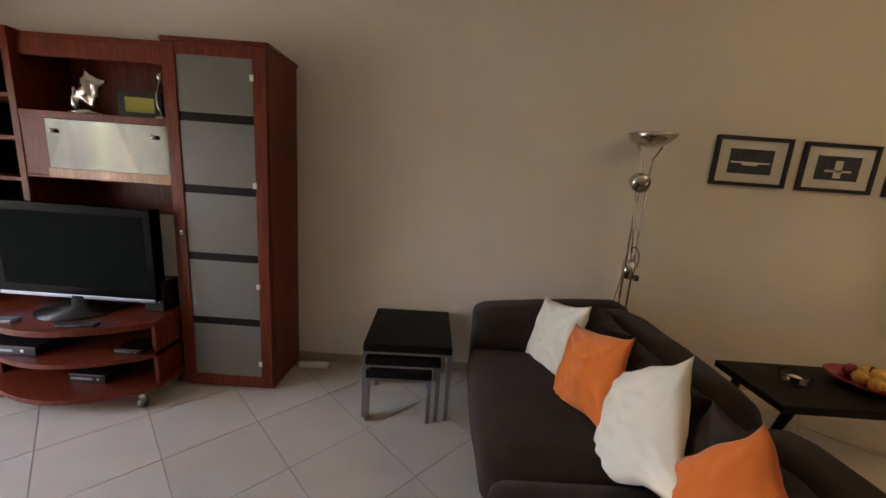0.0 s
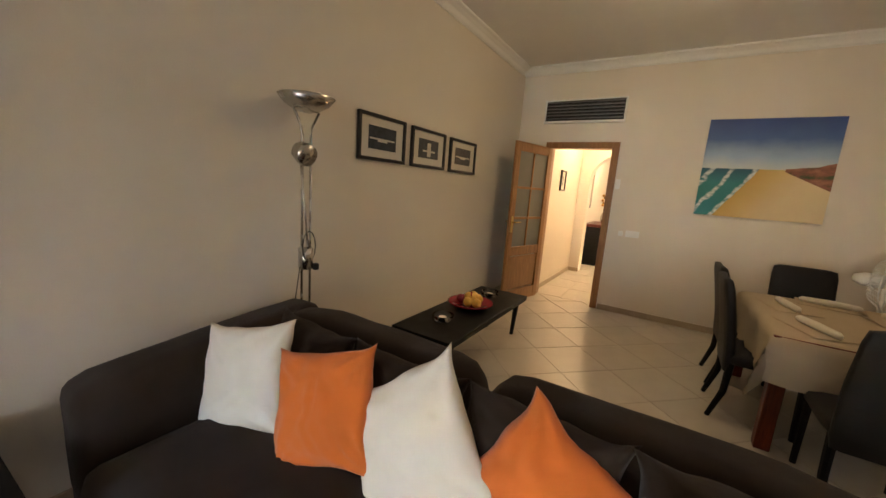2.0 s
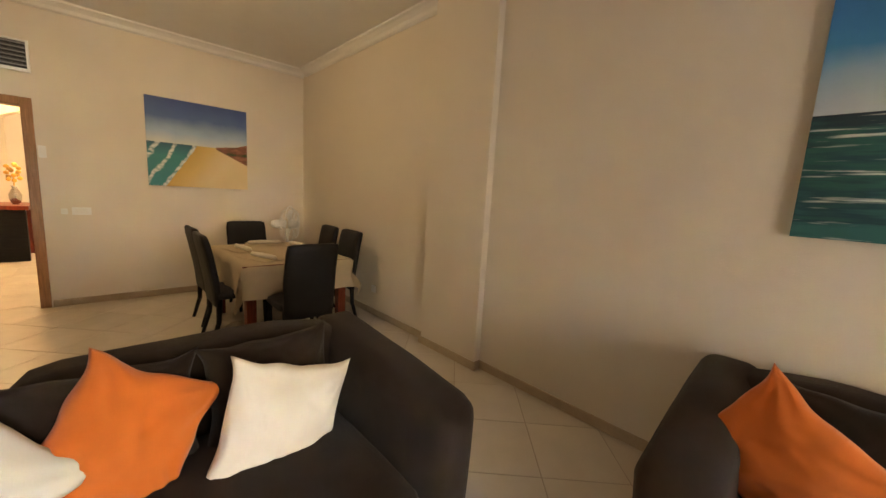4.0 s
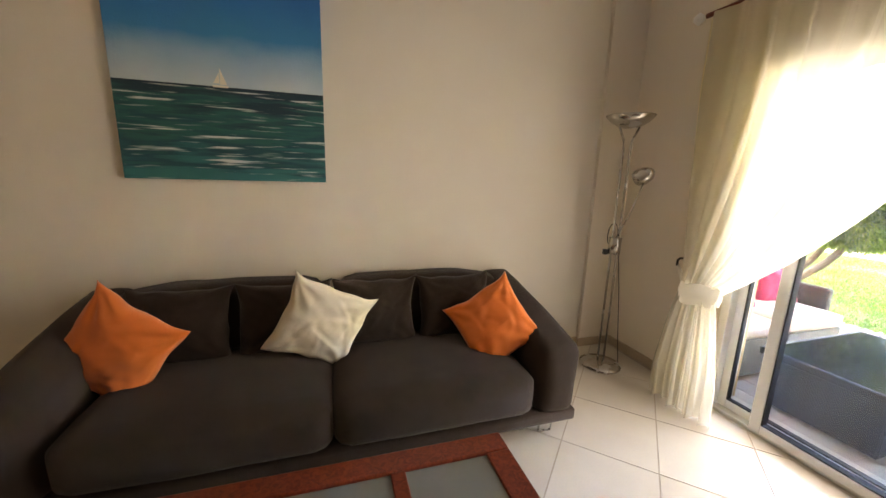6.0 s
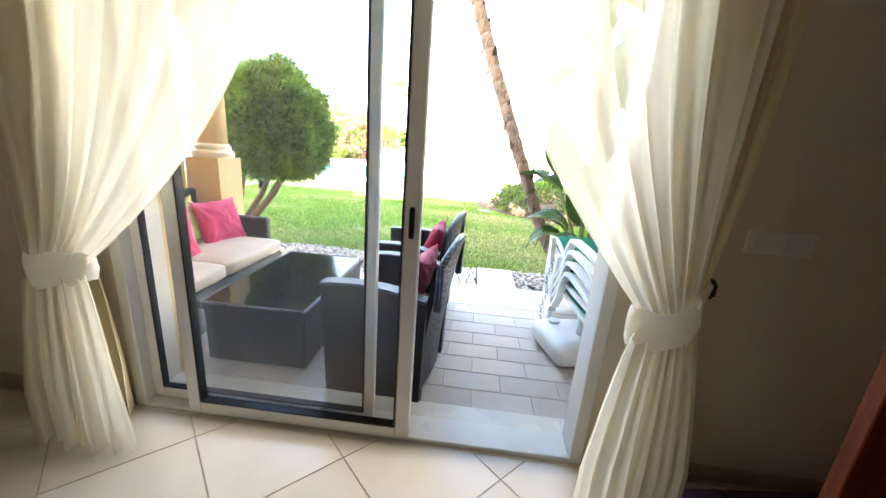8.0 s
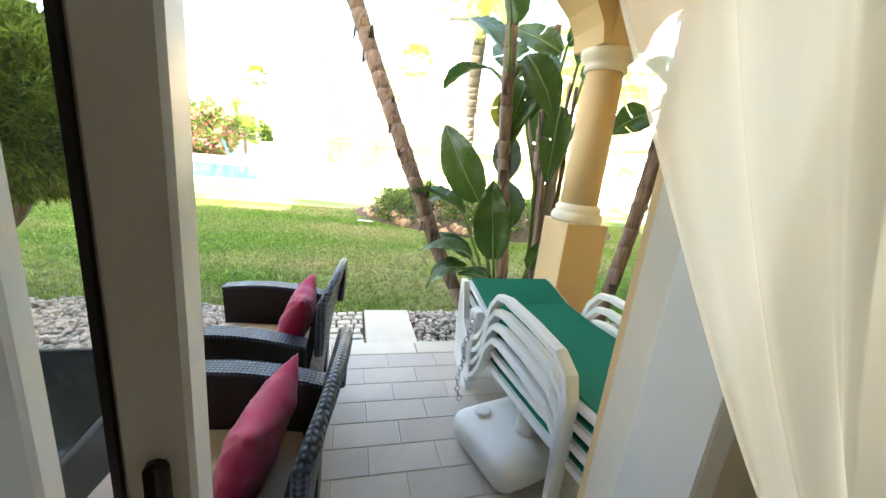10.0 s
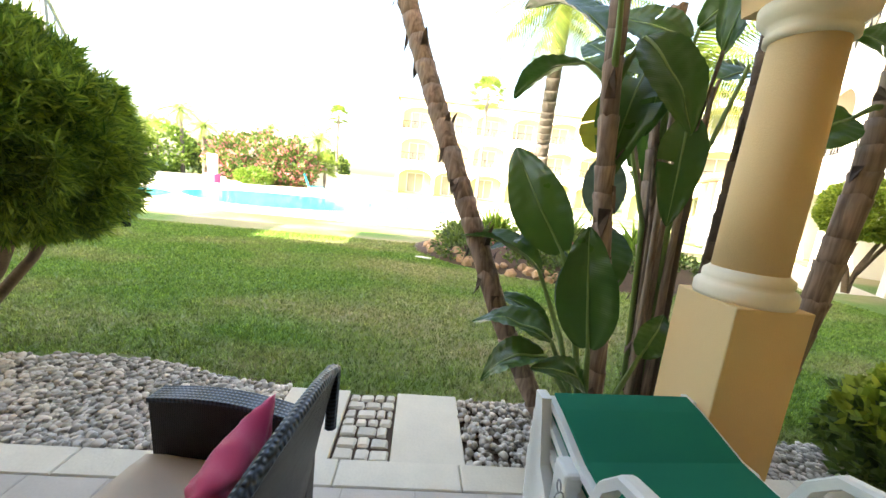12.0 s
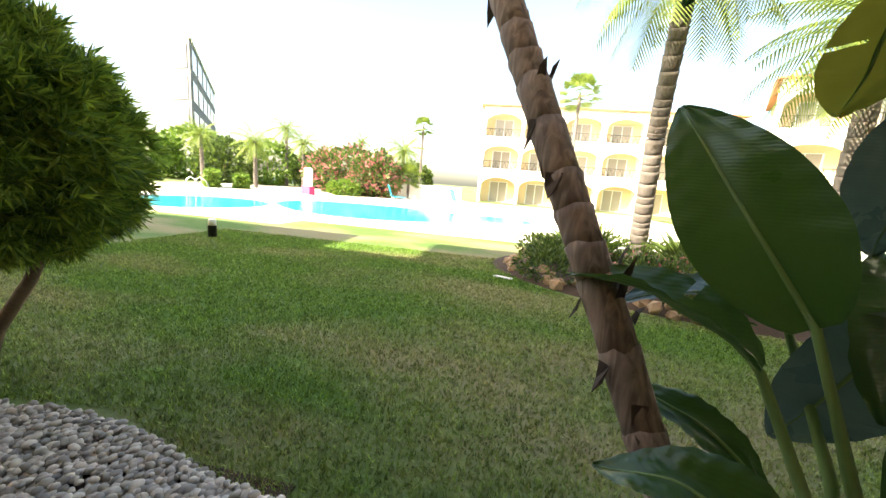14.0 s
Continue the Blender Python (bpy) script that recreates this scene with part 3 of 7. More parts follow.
def raw(name, verts, faces, material, parent=None, label="", smooth=False):
    me = bpy.data.meshes.new(name)
    me.from_pydata(verts, [], faces)
    if smooth:
        me.polygons.foreach_set("use_smooth", [True] * len(me.polygons))
    me.update()
    return link(name, me, material, parent, label)


def structure(name, label="", category=""):
    return thing(name, label, category or name.split("_")[0], kind="structure")

# ---- the room: shell ----
XW, XD, YS, YN, H = -2.73, 6.007, -1.06, 2.94, 3.08
s = structure("wall_north", "cream painted living room wall with pictures", "wall")
part("plaster", box(B(), XW - 0.25, XD + 0.14, YN, YN + 0.2, 0, 3.3), WALL, s)
s = structure("wall_south", "cream painted wall with a shallow pilaster", "wall")
part("plaster", box(B(), XW - 0.25, XD + 0.14, YS - 0.2, YS, 0, 3.3), WALL, s)
part("pilaster", box(B(), 2.33, 3.02, YS, YS + 0.07, 0, 3.079, 0.004), WALL, s)
part("pilaster", box(B(), XW, -2.42, YS, YS + 0.035, 0, 3.079, 0.004), WALL, s)
s = structure("wall_west", "cream painted window wall", "wall")
for y0, y1, z0, z1 in ((YS, -0.15, 0, 3.3), (1.89, YN, 0, 3.3), (-0.15, 1.89, 2.04, 3.3)):
    part("plaster", box(B(), XW - 0.25, XW, y0, y1, z0, z1), WALL, s)
s = structure("wall_east", "cream painted wall with a doorway", "wall")
for y0, y1, z0, z1 in ((YS, 1.70, 0, 3.3), (2.48, YN, 0, 3.3), (1.70, 2.48, 2.05, 3.3)):
    part("plaster", box(B(), XD, XD + 0.14, y0, y1, z0, z1), WALL, s)
part("ceiling", box(B(), XW - 0.25, XD + 0.14, YS - 0.2, YN + 0.2, H, H + 0.22), WHITE)
tagged(bpy.data.objects["ceiling"], "white plastered ceiling", "ceiling", kind="structure")
s = structure("trim", "white plaster cornice", "cornice")
prof = [(0, 0), (0.10, 0), (0.10, -0.018), (0.075, -0.03), (0.045, -0.055), (0.03, -0.085), (0.012, -0.10), (0, -0.10)]
part("cornice", prism(B(), [(XD - a, H - 0.001 + b) for a, b in prof], "y", YS, YN), WHITE, s)
part("cornice", prism(B(), [(YN - a, H - 0.001 + b) for a, b in prof], "x", XW, XD - 0.1), WHITE, s)
part("cornice", prism(B(), [(YS + a, H - 0.001 + b) for a, b in prof], "x", XW, XD - 0.1), WHITE, s)
s = structure("baseboard", "tan tiled skirting along the walls", "skirting")
for x0, x1, y0, y1 in ((XW, XD, YN - 0.012, YN), (-2.42, 2.33, YS, YS + 0.012), (2.31, 3.04, YS + 0.07, YS + 0.082), (3.02, XD, YS, YS + 0.012),
                       (XW, XW + 0.012, YS + 0.035, -0.17), (XW, XW + 0.012, 1.91, YN - 0.012), (XD - 0.012, XD, YS + 0.012, 1.62), (XD - 0.012, XD, 2.55, YN - 0.012), (XW + 0.012, -2.40, YS + 0.035, YS + 0.047), (2.318, 2.33, YS, YS + 0.082)):
    part("skirting_tile", box(B(), x0, x1, y0, y1, 0.001, 0.075, 0.003, 1), SKIRT, s)

# ---- window: one fixed and one slid-open leaf ----
w = structure("window_1", "white sliding glass door, half open to the terrace", "sliding door")
for y0, y1, z0, z1 in ((-0.15, -0.10, 0.0, 2.04), (1.84, 1.89, 0.0, 2.04), (-0.10, 1.84, 1.985, 2.04), (-0.10, 1.84, 0.0, 0.022)):
    part("outer_frame", box(B(), -2.86, -2.715, y0, y1, z0, z1, 0.004, 1), PVC, w)


def leaf(y0, y1, x0, x1, z0, z1, w_, left, right):
    p = part("leaf_frame", box(B(), x0, x1, y0, y0 + left, z0, z1, 0.005, 1), PVC, w)
    part("stile", box(B(), x0, x1, y1 - right, y1, z0, z1, 0.005, 1), PVC, p)
    for a, b in ((z0, z0 + w_), (z1 - w_, z1)):
        part("rail", box(B(), x0, x1, y0 + left, y1 - right, a, b, 0.004, 1), PVC, p)
    a, b, c, d = y0 + left, y1 - right, z0 + w_, z1 - w_
    for q in ((a, a + 0.007, c, d), (b - 0.007, b, c, d), (a + 0.007, b - 0.007, c, c + 0.007), (a + 0.007, b - 0.007, d - 0.007, d)):
        part("gasket", box(B(), x0 + 0.006, x1 + 0.0015, *q), GASKET, p)
    g = part("pane", box(B(), (x0 + x1) / 2 - 0.003, (x0 + x1) / 2 + 0.003, a + 0.006, b - 0.006, c + 0.006, d - 0.006), DUSTHAZE, p)
    g.visible_shadow = False
    return p


leaf(-0.10, 0.965, -2.80, -2.765, 0.022, 1.985, 0.055, 0.05, 0.045)
p = leaf(0.125, 1.140, -2.745, -2.700, 0.022, 1.985, 0.055, 0.06, 0.062)
part("pull_handle", box(B(), -2.7005, -2.696, 1.099, 1.119, 0.93, 1.05, 0.008, 2), BLACK, p, "black recessed pull handle")
part("doorsill", box(B(), -2.99, -2.70, -0.15, 1.89, -0.055, -0.001), MARBLE, w, "pale marble door sill")

# ---- doorway to the hall ----
d = structure("door_1", "open oak door with small glass panes", "door")
for q in ((1.63, 1.712, 0, 2.125), (2.46, 2.54, 0, 2.125), (1.712, 2.46, 2.045, 2.125)):
    part("casing", box(B(), XD - 0.018, XD + 0.158, q[0], q[1], q[2], q[3], 0.006, 2), OAK, d)
leafe = thing("door_leaf", "open oak door leaf with six frosted panes", "door", 5.985, 2.475, 0.008, 180 - 13.5, kind="structure")
fr = part("leaf_frame", box(B(), 0, 0.09, 0, 0.038, 0, 2.03, 0.003, 1), OAK, leafe)
part("stile", box(B(), 0.72, 0.81, 0, 0.038, 0, 2.03, 0.003, 1), OAK, leafe)
for z0, z1 in ((0, 0.16), (0.62, 0.74), (1.09, 1.12), (1.47, 1.50), (1.92, 2.03)):
    part("rail", box(B(), 0.09, 0.72, 0.002, 0.036, z0, z1, 0.003, 1), OAK, leafe)
part("muntin", box(B(), 0.395, 0.42, 0.003, 0.035, 0.74, 1.92, 0.003, 1), OAK, leafe)
part("panel", box(B(), 0.10, 0.71, 0.010, 0.028, 0.17, 0.61, 0.008, 2), OAK, leafe)
for x0 in (0.09, 0.42):
    for z0, z1 in ((0.74, 1.09), (1.12, 1.47), (1.50, 1.92)):
        part("pane", box(B(), x0, x0 + 0.305 - (0.005 if x0 > 0.2 else 0), 0.016, 0.021, z0, z1), FROST, leafe)
for sy in (-0.006, 0.044):
    pl = part("handle_plate", box(B(), 0.745, 0.785, min(sy, 0.019 + (sy - 0.019) * 0.75), max(sy, 0.019 + (sy - 0.019) * 0.75), 0.93, 1.13, 0.002, 1), BRASS, leafe)
    part("lever", tube(B(), [(0.765, sy, 1.06), (0.765, sy + (0.045 if sy > 0 else -0.045), 1.06), (0.66, sy + (0.05 if sy > 0 else -0.05), 1.06)], 0.008), BRASS, pl)

# ---- hall behind the door ----
s = structure("wall_hall", "warm lit hallway walls with an arch", "wall")
part("plaster", box(B(), XD + 0.14, 12.0, 2.53, 2.7, 0, 3.0), WALL, s)
part("plaster", box(B(), XD + 0.14, 12.0, 0.6, 0.75, 0, 3.0), WALL, s)
part("plaster", box(B(), 12.0, 12.15, 0.6, 2.7, 0, 3.0), WALL, s)
part("plaster", box(B(), XD + 0.14, 12.15, 0.6, 2.7, 2.6, 2.75), WHITE, s)
yc, ra = 1.72, 0.62
arch = [(0.75, 0), (yc - ra, 0), (yc - ra, 1.75)] + [(yc - ra * math.cos(a * math.pi / 16), 1.75 + ra * 0.8 * math.sin(a * math.pi / 16)) for a in range(1, 16)] + [(yc + ra, 1.75), (yc + ra, 0), (2.53, 0), (2.53, 2.6), (0.75, 2.6)]
part("arch", prism(B(), arch, "x", 8.2, 8.45), WALL, s)
for q in ((XD + 0.15, 8.2, 2.518, 2.53), (8.188, 8.2, yc + ra, 2.518)):
    part("skirting_tile", box(B(), *q, 0.001, 0.075), SKIRT, s)
console = thing("console_table", "mahogany console table in the lit hall", "console table", 9.6, 2.25, 0)
part("top", box(B(), -0.55, 0.55, -0.22, 0.25, 0.82, 0.88, 0.006), MAHOG, console)
for x in (-0.48, 0.38):
    part("leg", box(B(), x, x + 0.1, -0.18, 0.22, 0.0, 0.82, 0.004), BLACKWOOD if x < 0 else MAHOG, console)
vase = thing("vase", "white vase with yellow flowers on the console", "vase", 9.5, 2.2, 0.88)
part("body", lathe(B(), [(0.04, 0), (0.07, 0.08), (0.075, 0.16), (0.03, 0.26), (0.04, 0.3)]), STEEL, vase, smooth=True)
bm = B()
for i in range(14):
    a = i * 2.4
    bmesh.ops.create_icosphere(bm, subdivisions=1, radius=0.035, matrix=Matrix.Translation((0.07 * math.cos(a), 0.07 * math.sin(a), 0.38 + 0.02 * i)))
tube(bm, [(0, 0, 0.29), (0, 0, 0.5)], 0.008)
part("flowers", bm, FRUIT, vase, "yellow orchid flowers", smooth=True)
mir = thing("hall_mirror", "tall bright mirror on the hall wall", "mirror", 9.2, 2.53, 1.2)
part("frame", box(B(), -0.3, 0.3, -0.03, 0.0, 0, 0.75, 0.005), BLACK, mir)
part("mirror", box(B(), -0.25, 0.25, -0.034, -0.02, 0.05, 0.7), MIRROR, mir)
lampc = thing("ceiling_spot", "round recessed hall ceiling lamp, lit", "lamp", 7.3, 1.9, 2.575)
part("ring", lathe(B(), [(0.10, 0), (0.10, 0.024), (0.06, 0.024), (0.07, 0)]), STEEL, lampc, smooth=True)
part("bulb", lathe(B(), [(0.055, 0.004), (0.055, 0.02)]), LAMPGLASS, lampc)

# ---- pictures ----
def framed(name, label, x0, x1, z0, z1, y, photo):
    t = thing(name, label, "picture", (x0 + x1) / 2, y, z0, group="three framed photographs in a row")
    w_, h_ = (x1 - x0) / 2, z1 - z0
    for a, b, c, e in ((-w_, -w_ + 0.025, 0, h_), (w_ - 0.025, w_, 0, h_), (-w_ + 0.025, w_ - 0.025, 0, 0.025), (-w_ + 0.025, w_ - 0.025, h_ - 0.025, h_)):
        part("frame_bar", box(B(), a, b, -0.03, -0.001, c, e, 0.002, 1), BLACK, t)
    part("mat_board", box(B(), -w_ + 0.025, w_ - 0.025, -0.012, -0.002, 0.025, h_ - 0.025), MATBOARD, t)
    ph = part("photo", box(B(), -w_ + 0.11, w_ - 0.11, -0.0145, -0.0122, 0.085, h_ - 0.085), PHOTO, t, photo)
    bm = B()
    if "tower" in photo:
        box(bm, -0.025, 0.03, -0.0165, -0.0146, 0.10, 0.22); box(bm, -0.09, 0.10, -0.0165, -0.0146, 0.14, 0.155)
    else:
        box(bm, -w_ + 0.12, w_ - 0.13, -0.0165, -0.0146, h_ * 0.46, h_ * 0.46 + 0.012); box(bm, -0.06, 0.05, -0.0165, -0.0146, h_ * 0.42, h_ * 0.46)
    part("lit_shape", bm, MATBOARD, ph)
    return t


framed("framed_photo", "black framed night photograph of a bridge", 2.91, 3.44, 1.597, 1.935, YN, "dark bridge at night")
framed("framed_photo", "black framed night photograph of a tower", 3.53, 4.06, 1.595, 1.930, YN, "dark scene with a lit tower")
framed("framed_photo", "black framed night photograph of a shore", 4.16, 4.70, 1.590, 1.925, YN, "dark shore at night")
framed("framed_photo", "small framed picture on the hall wall", 6.85, 7.12, 1.50, 1.82, 2.53, "small dark print")


def canvas(name, label, material, sx, sz, m):
    t = new(name); t.matrix_basis = m; tagged(t, label, "painting")
    c = part("canvas", box(B(), 0, 1, 0, 0.035, 0, 1), material, t)
    c.scale = (sx, 1, sz)
    return t


sea = canvas("sea_painting", "square canvas of a white sailboat on green sea", SEA, 1.03, 1.035, pose(0.605, YS + 0.036, 1.325, 0, 0, 180))
bm = B()
v = [bm.verts.new(q) for q in ((0.495, -0.002, 0.515), (0.530, -0.002, 0.515), (0.497, -0.002, 0.60))]
bm.faces.new(v)
v = [bm.verts.new(q) for q in ((0.462, -0.002, 0.52), (0.492, -0.002, 0.52), (0.492, -0.002, 0.575))]
bm.faces.new(v)
r = bmesh.ops.extrude_face_region(bm, geom=bm.faces[:])
bmesh.ops.translate(bm, vec=(0, 0.0015, 0), verts=[g for g in r["geom"] if isinstance(g, bmesh.types.BMVert)])
box(bm, 0.46, 0.535, -0.002, -0.0005, 0.500, 0.511)
bmesh.ops.recalc_face_normals(bm, faces=bm.faces[:])
part("painted_sail", bm, IVORY, sea, "white painted sails")
canvas("beach_painting", "square canvas of a sandy beach with red cliffs", BEACH, 1.05, 1.015, pose(XD - 0.036, 0.768, 1.34, 0, 0, -90))

ac = thing("air_conditioner_grille", "dark slatted air outlet in a white frame above the door", "air vent", XD, 2.11, 2.36)
for q in ((-0.495, -0.475, 0, 0.29), (0.475, 0.495, 0, 0.29), (-0.475, 0.475, 0, 0.03), (-0.475, 0.475, 0.275, 0.29)):
    part("frame", box(B(), -0.03, -0.001, *q, 0.002, 1), PVC, ac)
part("backing", box(B(), -0.006, -0.001, -0.475, 0.475, 0.03, 0.275), BLACK, ac)
for i in range(12):
    part("slat", box(B(), -0.024, -0.012, -0.475, 0.475, 0.034 + i * 0.02, 0.045 + i * 0.02), GREYMETAL if i % 2 else BLACK, ac)
for nm, lb, y, z, w_, h_ in (("thermostat", "white wall thermostat beside the door", 1.565, 1.56, 0.055, 0.12), ("light_switch", "white double light switch on the wall", 1.27, 0.985, 0.15, 0.08), ("light_switch", "small white light switch near the door", 1.45, 0.99, 0.05, 0.06)):
    t = thing(nm, lb, "switch", XD, y, z)
    part("plate", box(B(), -0.012, -0.001, 0, w_, 0, h_, 0.003, 2), PVC, t)
    part("rocker", box(B(), -0.016, -0.011, w_ * 0.15, w_ * 0.85, h_ * 0.2, h_ * 0.8, 0.002, 1), WHITE, t)
t = thing("wall_socket", "white power socket low on the wall", "socket", 3.93, YS, 0.27)
part("plate", box(B(), 0, 0.08, 0.001, 0.012, 0, 0.08, 0.003, 2), PVC, t)
part("insert", box(B(), 0.02, 0.06, 0.012, 0.016, 0.02, 0.06, 0.003, 1), WHITE, t)
t = thing("light_switch", "white double switch plate by the window", "switch", XW, 2.28, 0.99)
part("plate", box(B(), 0.001, 0.012, 0, 0.22, 0, 0.08, 0.003, 2), PVC, t)
part("rocker", box(B(), 0.012, 0.016, 0.02, 0.10, 0.012, 0.068, 0.002, 1), WHITE, t)
part("rocker", box(B(), 0.012, 0.016, 0.12, 0.20, 0.012, 0.068, 0.002, 1), WHITE, t)

# ---- sofas ----
def sofa(name, label, L, x, y, rz, cuts_at, depth=0.96, fall=0.21, split=False):
    """Front towards local -y, back at +y; length L along local x."""
    t = thing(name, label, "sofa", x, y, 0, rz, group="pair of charcoal sofas")
    D = depth
    part("plinth", soft_box(-L / 2 + 0.01, L / 2 - 0.01, -D / 2 + 0.005, D / 2 - 0.03, 0.105, 0.185, 0.02, cuts=4, wob=0.002), SOFA, t, smooth=True)
    for a_, b_ in (((-L / 2 + 0.12, -0.004), (0.004, L / 2 - 0.12)) if split else ((-L / 2 + 0.12, L / 2 - 0.12),)):
        back = soft_box(a_, b_, D / 2 - 0.27, D / 2, 0.14, 0.755, 0.10 if split else 0.075, 0.01, 14, a_)
        for v in back.verts:
            v.co.z += -0.045 * max(0, abs(v.co.x) - L / 2 + 0.45) / 0.33 * (v.co.z > 0.5)
            if split:
                v.co.z -= 0.07 * max(0, 1 - abs(v.co.x) / 0.16) ** 2 * (v.co.z > 0.5)
        part("backrest", back, SOFA, t, smooth=True)
    for sgn in (-1, 1):
        a = soft_box(-0.125, 0.125, -D / 2, D / 2, 0.165, 0.74, 0.080, 0.008, 12, 3.0 * sgn)
        for v in a.verts:
            k = (v.co.z - 0.14) / 0.6
            f = (v.co.y + D / 2) / D
            v.co.z -= (fall * max(0.0, 1 - f) ** 1.2) * max(0, k)
            v.co.x = v.co.x * (0.94 + 0.06 * k) + sgn * (L / 2 - 0.135 + 0.025 * k)
        part("armrest", a, SOFA, t, smooth=True)
    inner = L / 2 - 0.27
    edges = [-inner] + cuts_at + [inner]
    for a, b in zip(edges, edges[1:]):
        part("seat_cushion", soft_box(a + 0.004, b - 0.004, -D / 2 - 0.03, D / 2 - 0.26, 0.19, 0.425, 0.07, 0.02, 12, a), SOFA, t, smooth=True)
    n = 4
    for i in range(n):
        wd = 2 * inner / n
        pm = part("back_cushion", pillow(wd * 1.02, 0.42, 0.20, i * 1.7), SOFA, t, smooth=True)
        pm.matrix_basis = pose(-inner + wd * (i + 0.5), D / 2 - 0.35, 0.585, -14, 0, (-4, 3, -2, 5)[i])
    for sx in (-1, 1):
        for sy in (-1, 1):
            x0, y0 = sx * (L / 2 - 0.14), sy * (D / 2 - 0.08)
            part("leg", tube(B(), [(x0 - 0.05, y0, 0.115), (x0 - 0.035, y0 - 0.01 * sy, 0.006), (x0 + 0.035, y0 - 0.01 * sy, 0.006), (x0 + 0.05, y0, 0.115)], 0.006, 8), STEEL, t, smooth=True)
    return t


sofa("sofa", "charcoal fabric sofa against the sea painting wall", 2.52, -0.435, -0.56, 180, [0.0], split=True)
sofa("sofa", "charcoal fabric sofa with its back to the dining table", 2.66, 1.83, 1.48, -90, [0.0], 1.06, 0.09, True)


def cushion(label, material, c, size, face, tilt, roll, seed, th=0.15):
    """c: centre; face: yaw of its front (degrees, 0 = towards -y); tilt: leans back; roll: turned in its own plane."""
    t = thing("scatter_cushion", label, "cushion", *c, group="scatter cushions on the sofas")
    ob = part("cover", pillow(size, size, th, seed), material, t, smooth=True)
    ob.matrix_basis = pose(0, 0, 0, 0, 0, face) @ pose(0, 0, 0, -tilt, 0, 0) @ pose(0, 0, 0, 0, roll, 0)


def cushion_set(label, material, c, size, ax, az, seed, th=0.15):
    """c: centre; ax, az: directions of its lower edge and of its height."""
    ax, az = Vector(ax).normalized(), Vector(az)
    ay = az.cross(ax).normalized(); az = ax.cross(ay)
    t = thing("scatter_cushion", label, "cushion", *c, group="scatter cushions on the sofas")
    ob = part("cover", pillow(size, size, th, seed), material, t, smooth=True)
    ob.matrix_basis = Matrix((ax, ay, az)).transposed().to_4x4()


cushion_set("ivory cushion leaning in the sofa corner", IVORY, (1.78, 2.385, 0.59), 0.47, (0.28, -0.93, 0.20), (0.28, 0.30, 0.9), 1.0)
cushion_set("orange cushion beside an ivory one on the sofa", ORANGE, (1.81, 1.93, 0.62), 0.44, (0.25, -0.92, 0.24), (0.30, 0.34, 0.88), 2.0)
cushion_set("ivory cushion leaning forward on the sofa", IVORY, (1.87, 1.57, 0.60), 0.51, (0.22, -0.82, 0.62), (0.35, 0.60, 0.75), 3.0)
cushion_set("orange cushion tipped on its corner on the sofa", ORANGE, (1.92, 1.15, 0.60), 0.43, (0.50, -0.62, 1.0), (0.10, 1.2, 0.60), 4.0)
cushion_set("ivory cushion beside the sofa's far arm", IVORY, (1.80, 0.716, 0.52), 0.49, (0.03, -0.96, -0.29), (0.14, -0.29, 0.94), 5.0)
cushion_set("orange cushion on its corner against the sofa arm", ORANGE, (0.485, -0.485, 0.58), 0.46, (-0.53, -0.05, 0.85), (0.83, -0.27, 0.50), 6.0)
cushion_set("sand-coloured cushion on its corner on the sofa", SANDCLOTH, (-0.385, -0.515, 0.612), 0.45, (-0.42, 0.02, 0.91), (0.91, 0.04, 0.42), 7.0)
cushion_set("burnt orange cushion against the sofa arm", ORANGE, (-1.32, -0.41, 0.568), 0.44, (-0.80, 0.2, 0.56), (0.40, -0.55, 0.62), 8.0)

# ---- coffee table ----
ct = thing("coffee_table", "reddish wooden coffee table with glass panes", "coffee table", -0.43, 0.60, 0)
W2, D2 = 0.62, 0.35
for q in ((-W2, W2, -D2, -D2 + 0.09), (-W2, W2, D2 - 0.09, D2)):
    part("top_rail", box(B(), *q, 0.375, 0.42, 0.006), MAHOG, ct)
for x in (-W2, -0.235, 0.165, W2 - 0.09):
    part("top_bar", box(B(), x, x + (0.09 if abs(x) > 0.5 else 0.05), -D2 + 0.09, D2 - 0.09, 0.378, 0.418, 0.004), MAHOG, ct)
for x0, x1 in ((-W2 + 0.09, -0.235), (-0.185, 0.165), (0.215, W2 - 0.09)):
    part("glass_pane", box(B(), x0, x1, -D2 + 0.09, D2 - 0.09, 0.402, 0.408), FROST, ct)
for x in (-W2 + 0.02, W2 - 0.09):
    for y in (-D2 + 0.02, D2 - 0.09):
        part("leg", box(B(), x, x + 0.07, y, y + 0.07, 0, 0.376, 0.005), MAHOG, ct)
part("shelf", box(B(), -W2 + 0.03, W2 - 0.03, -D2 + 0.03, D2 - 0.03, 0.12, 0.145, 0.004), MAHOG, ct)

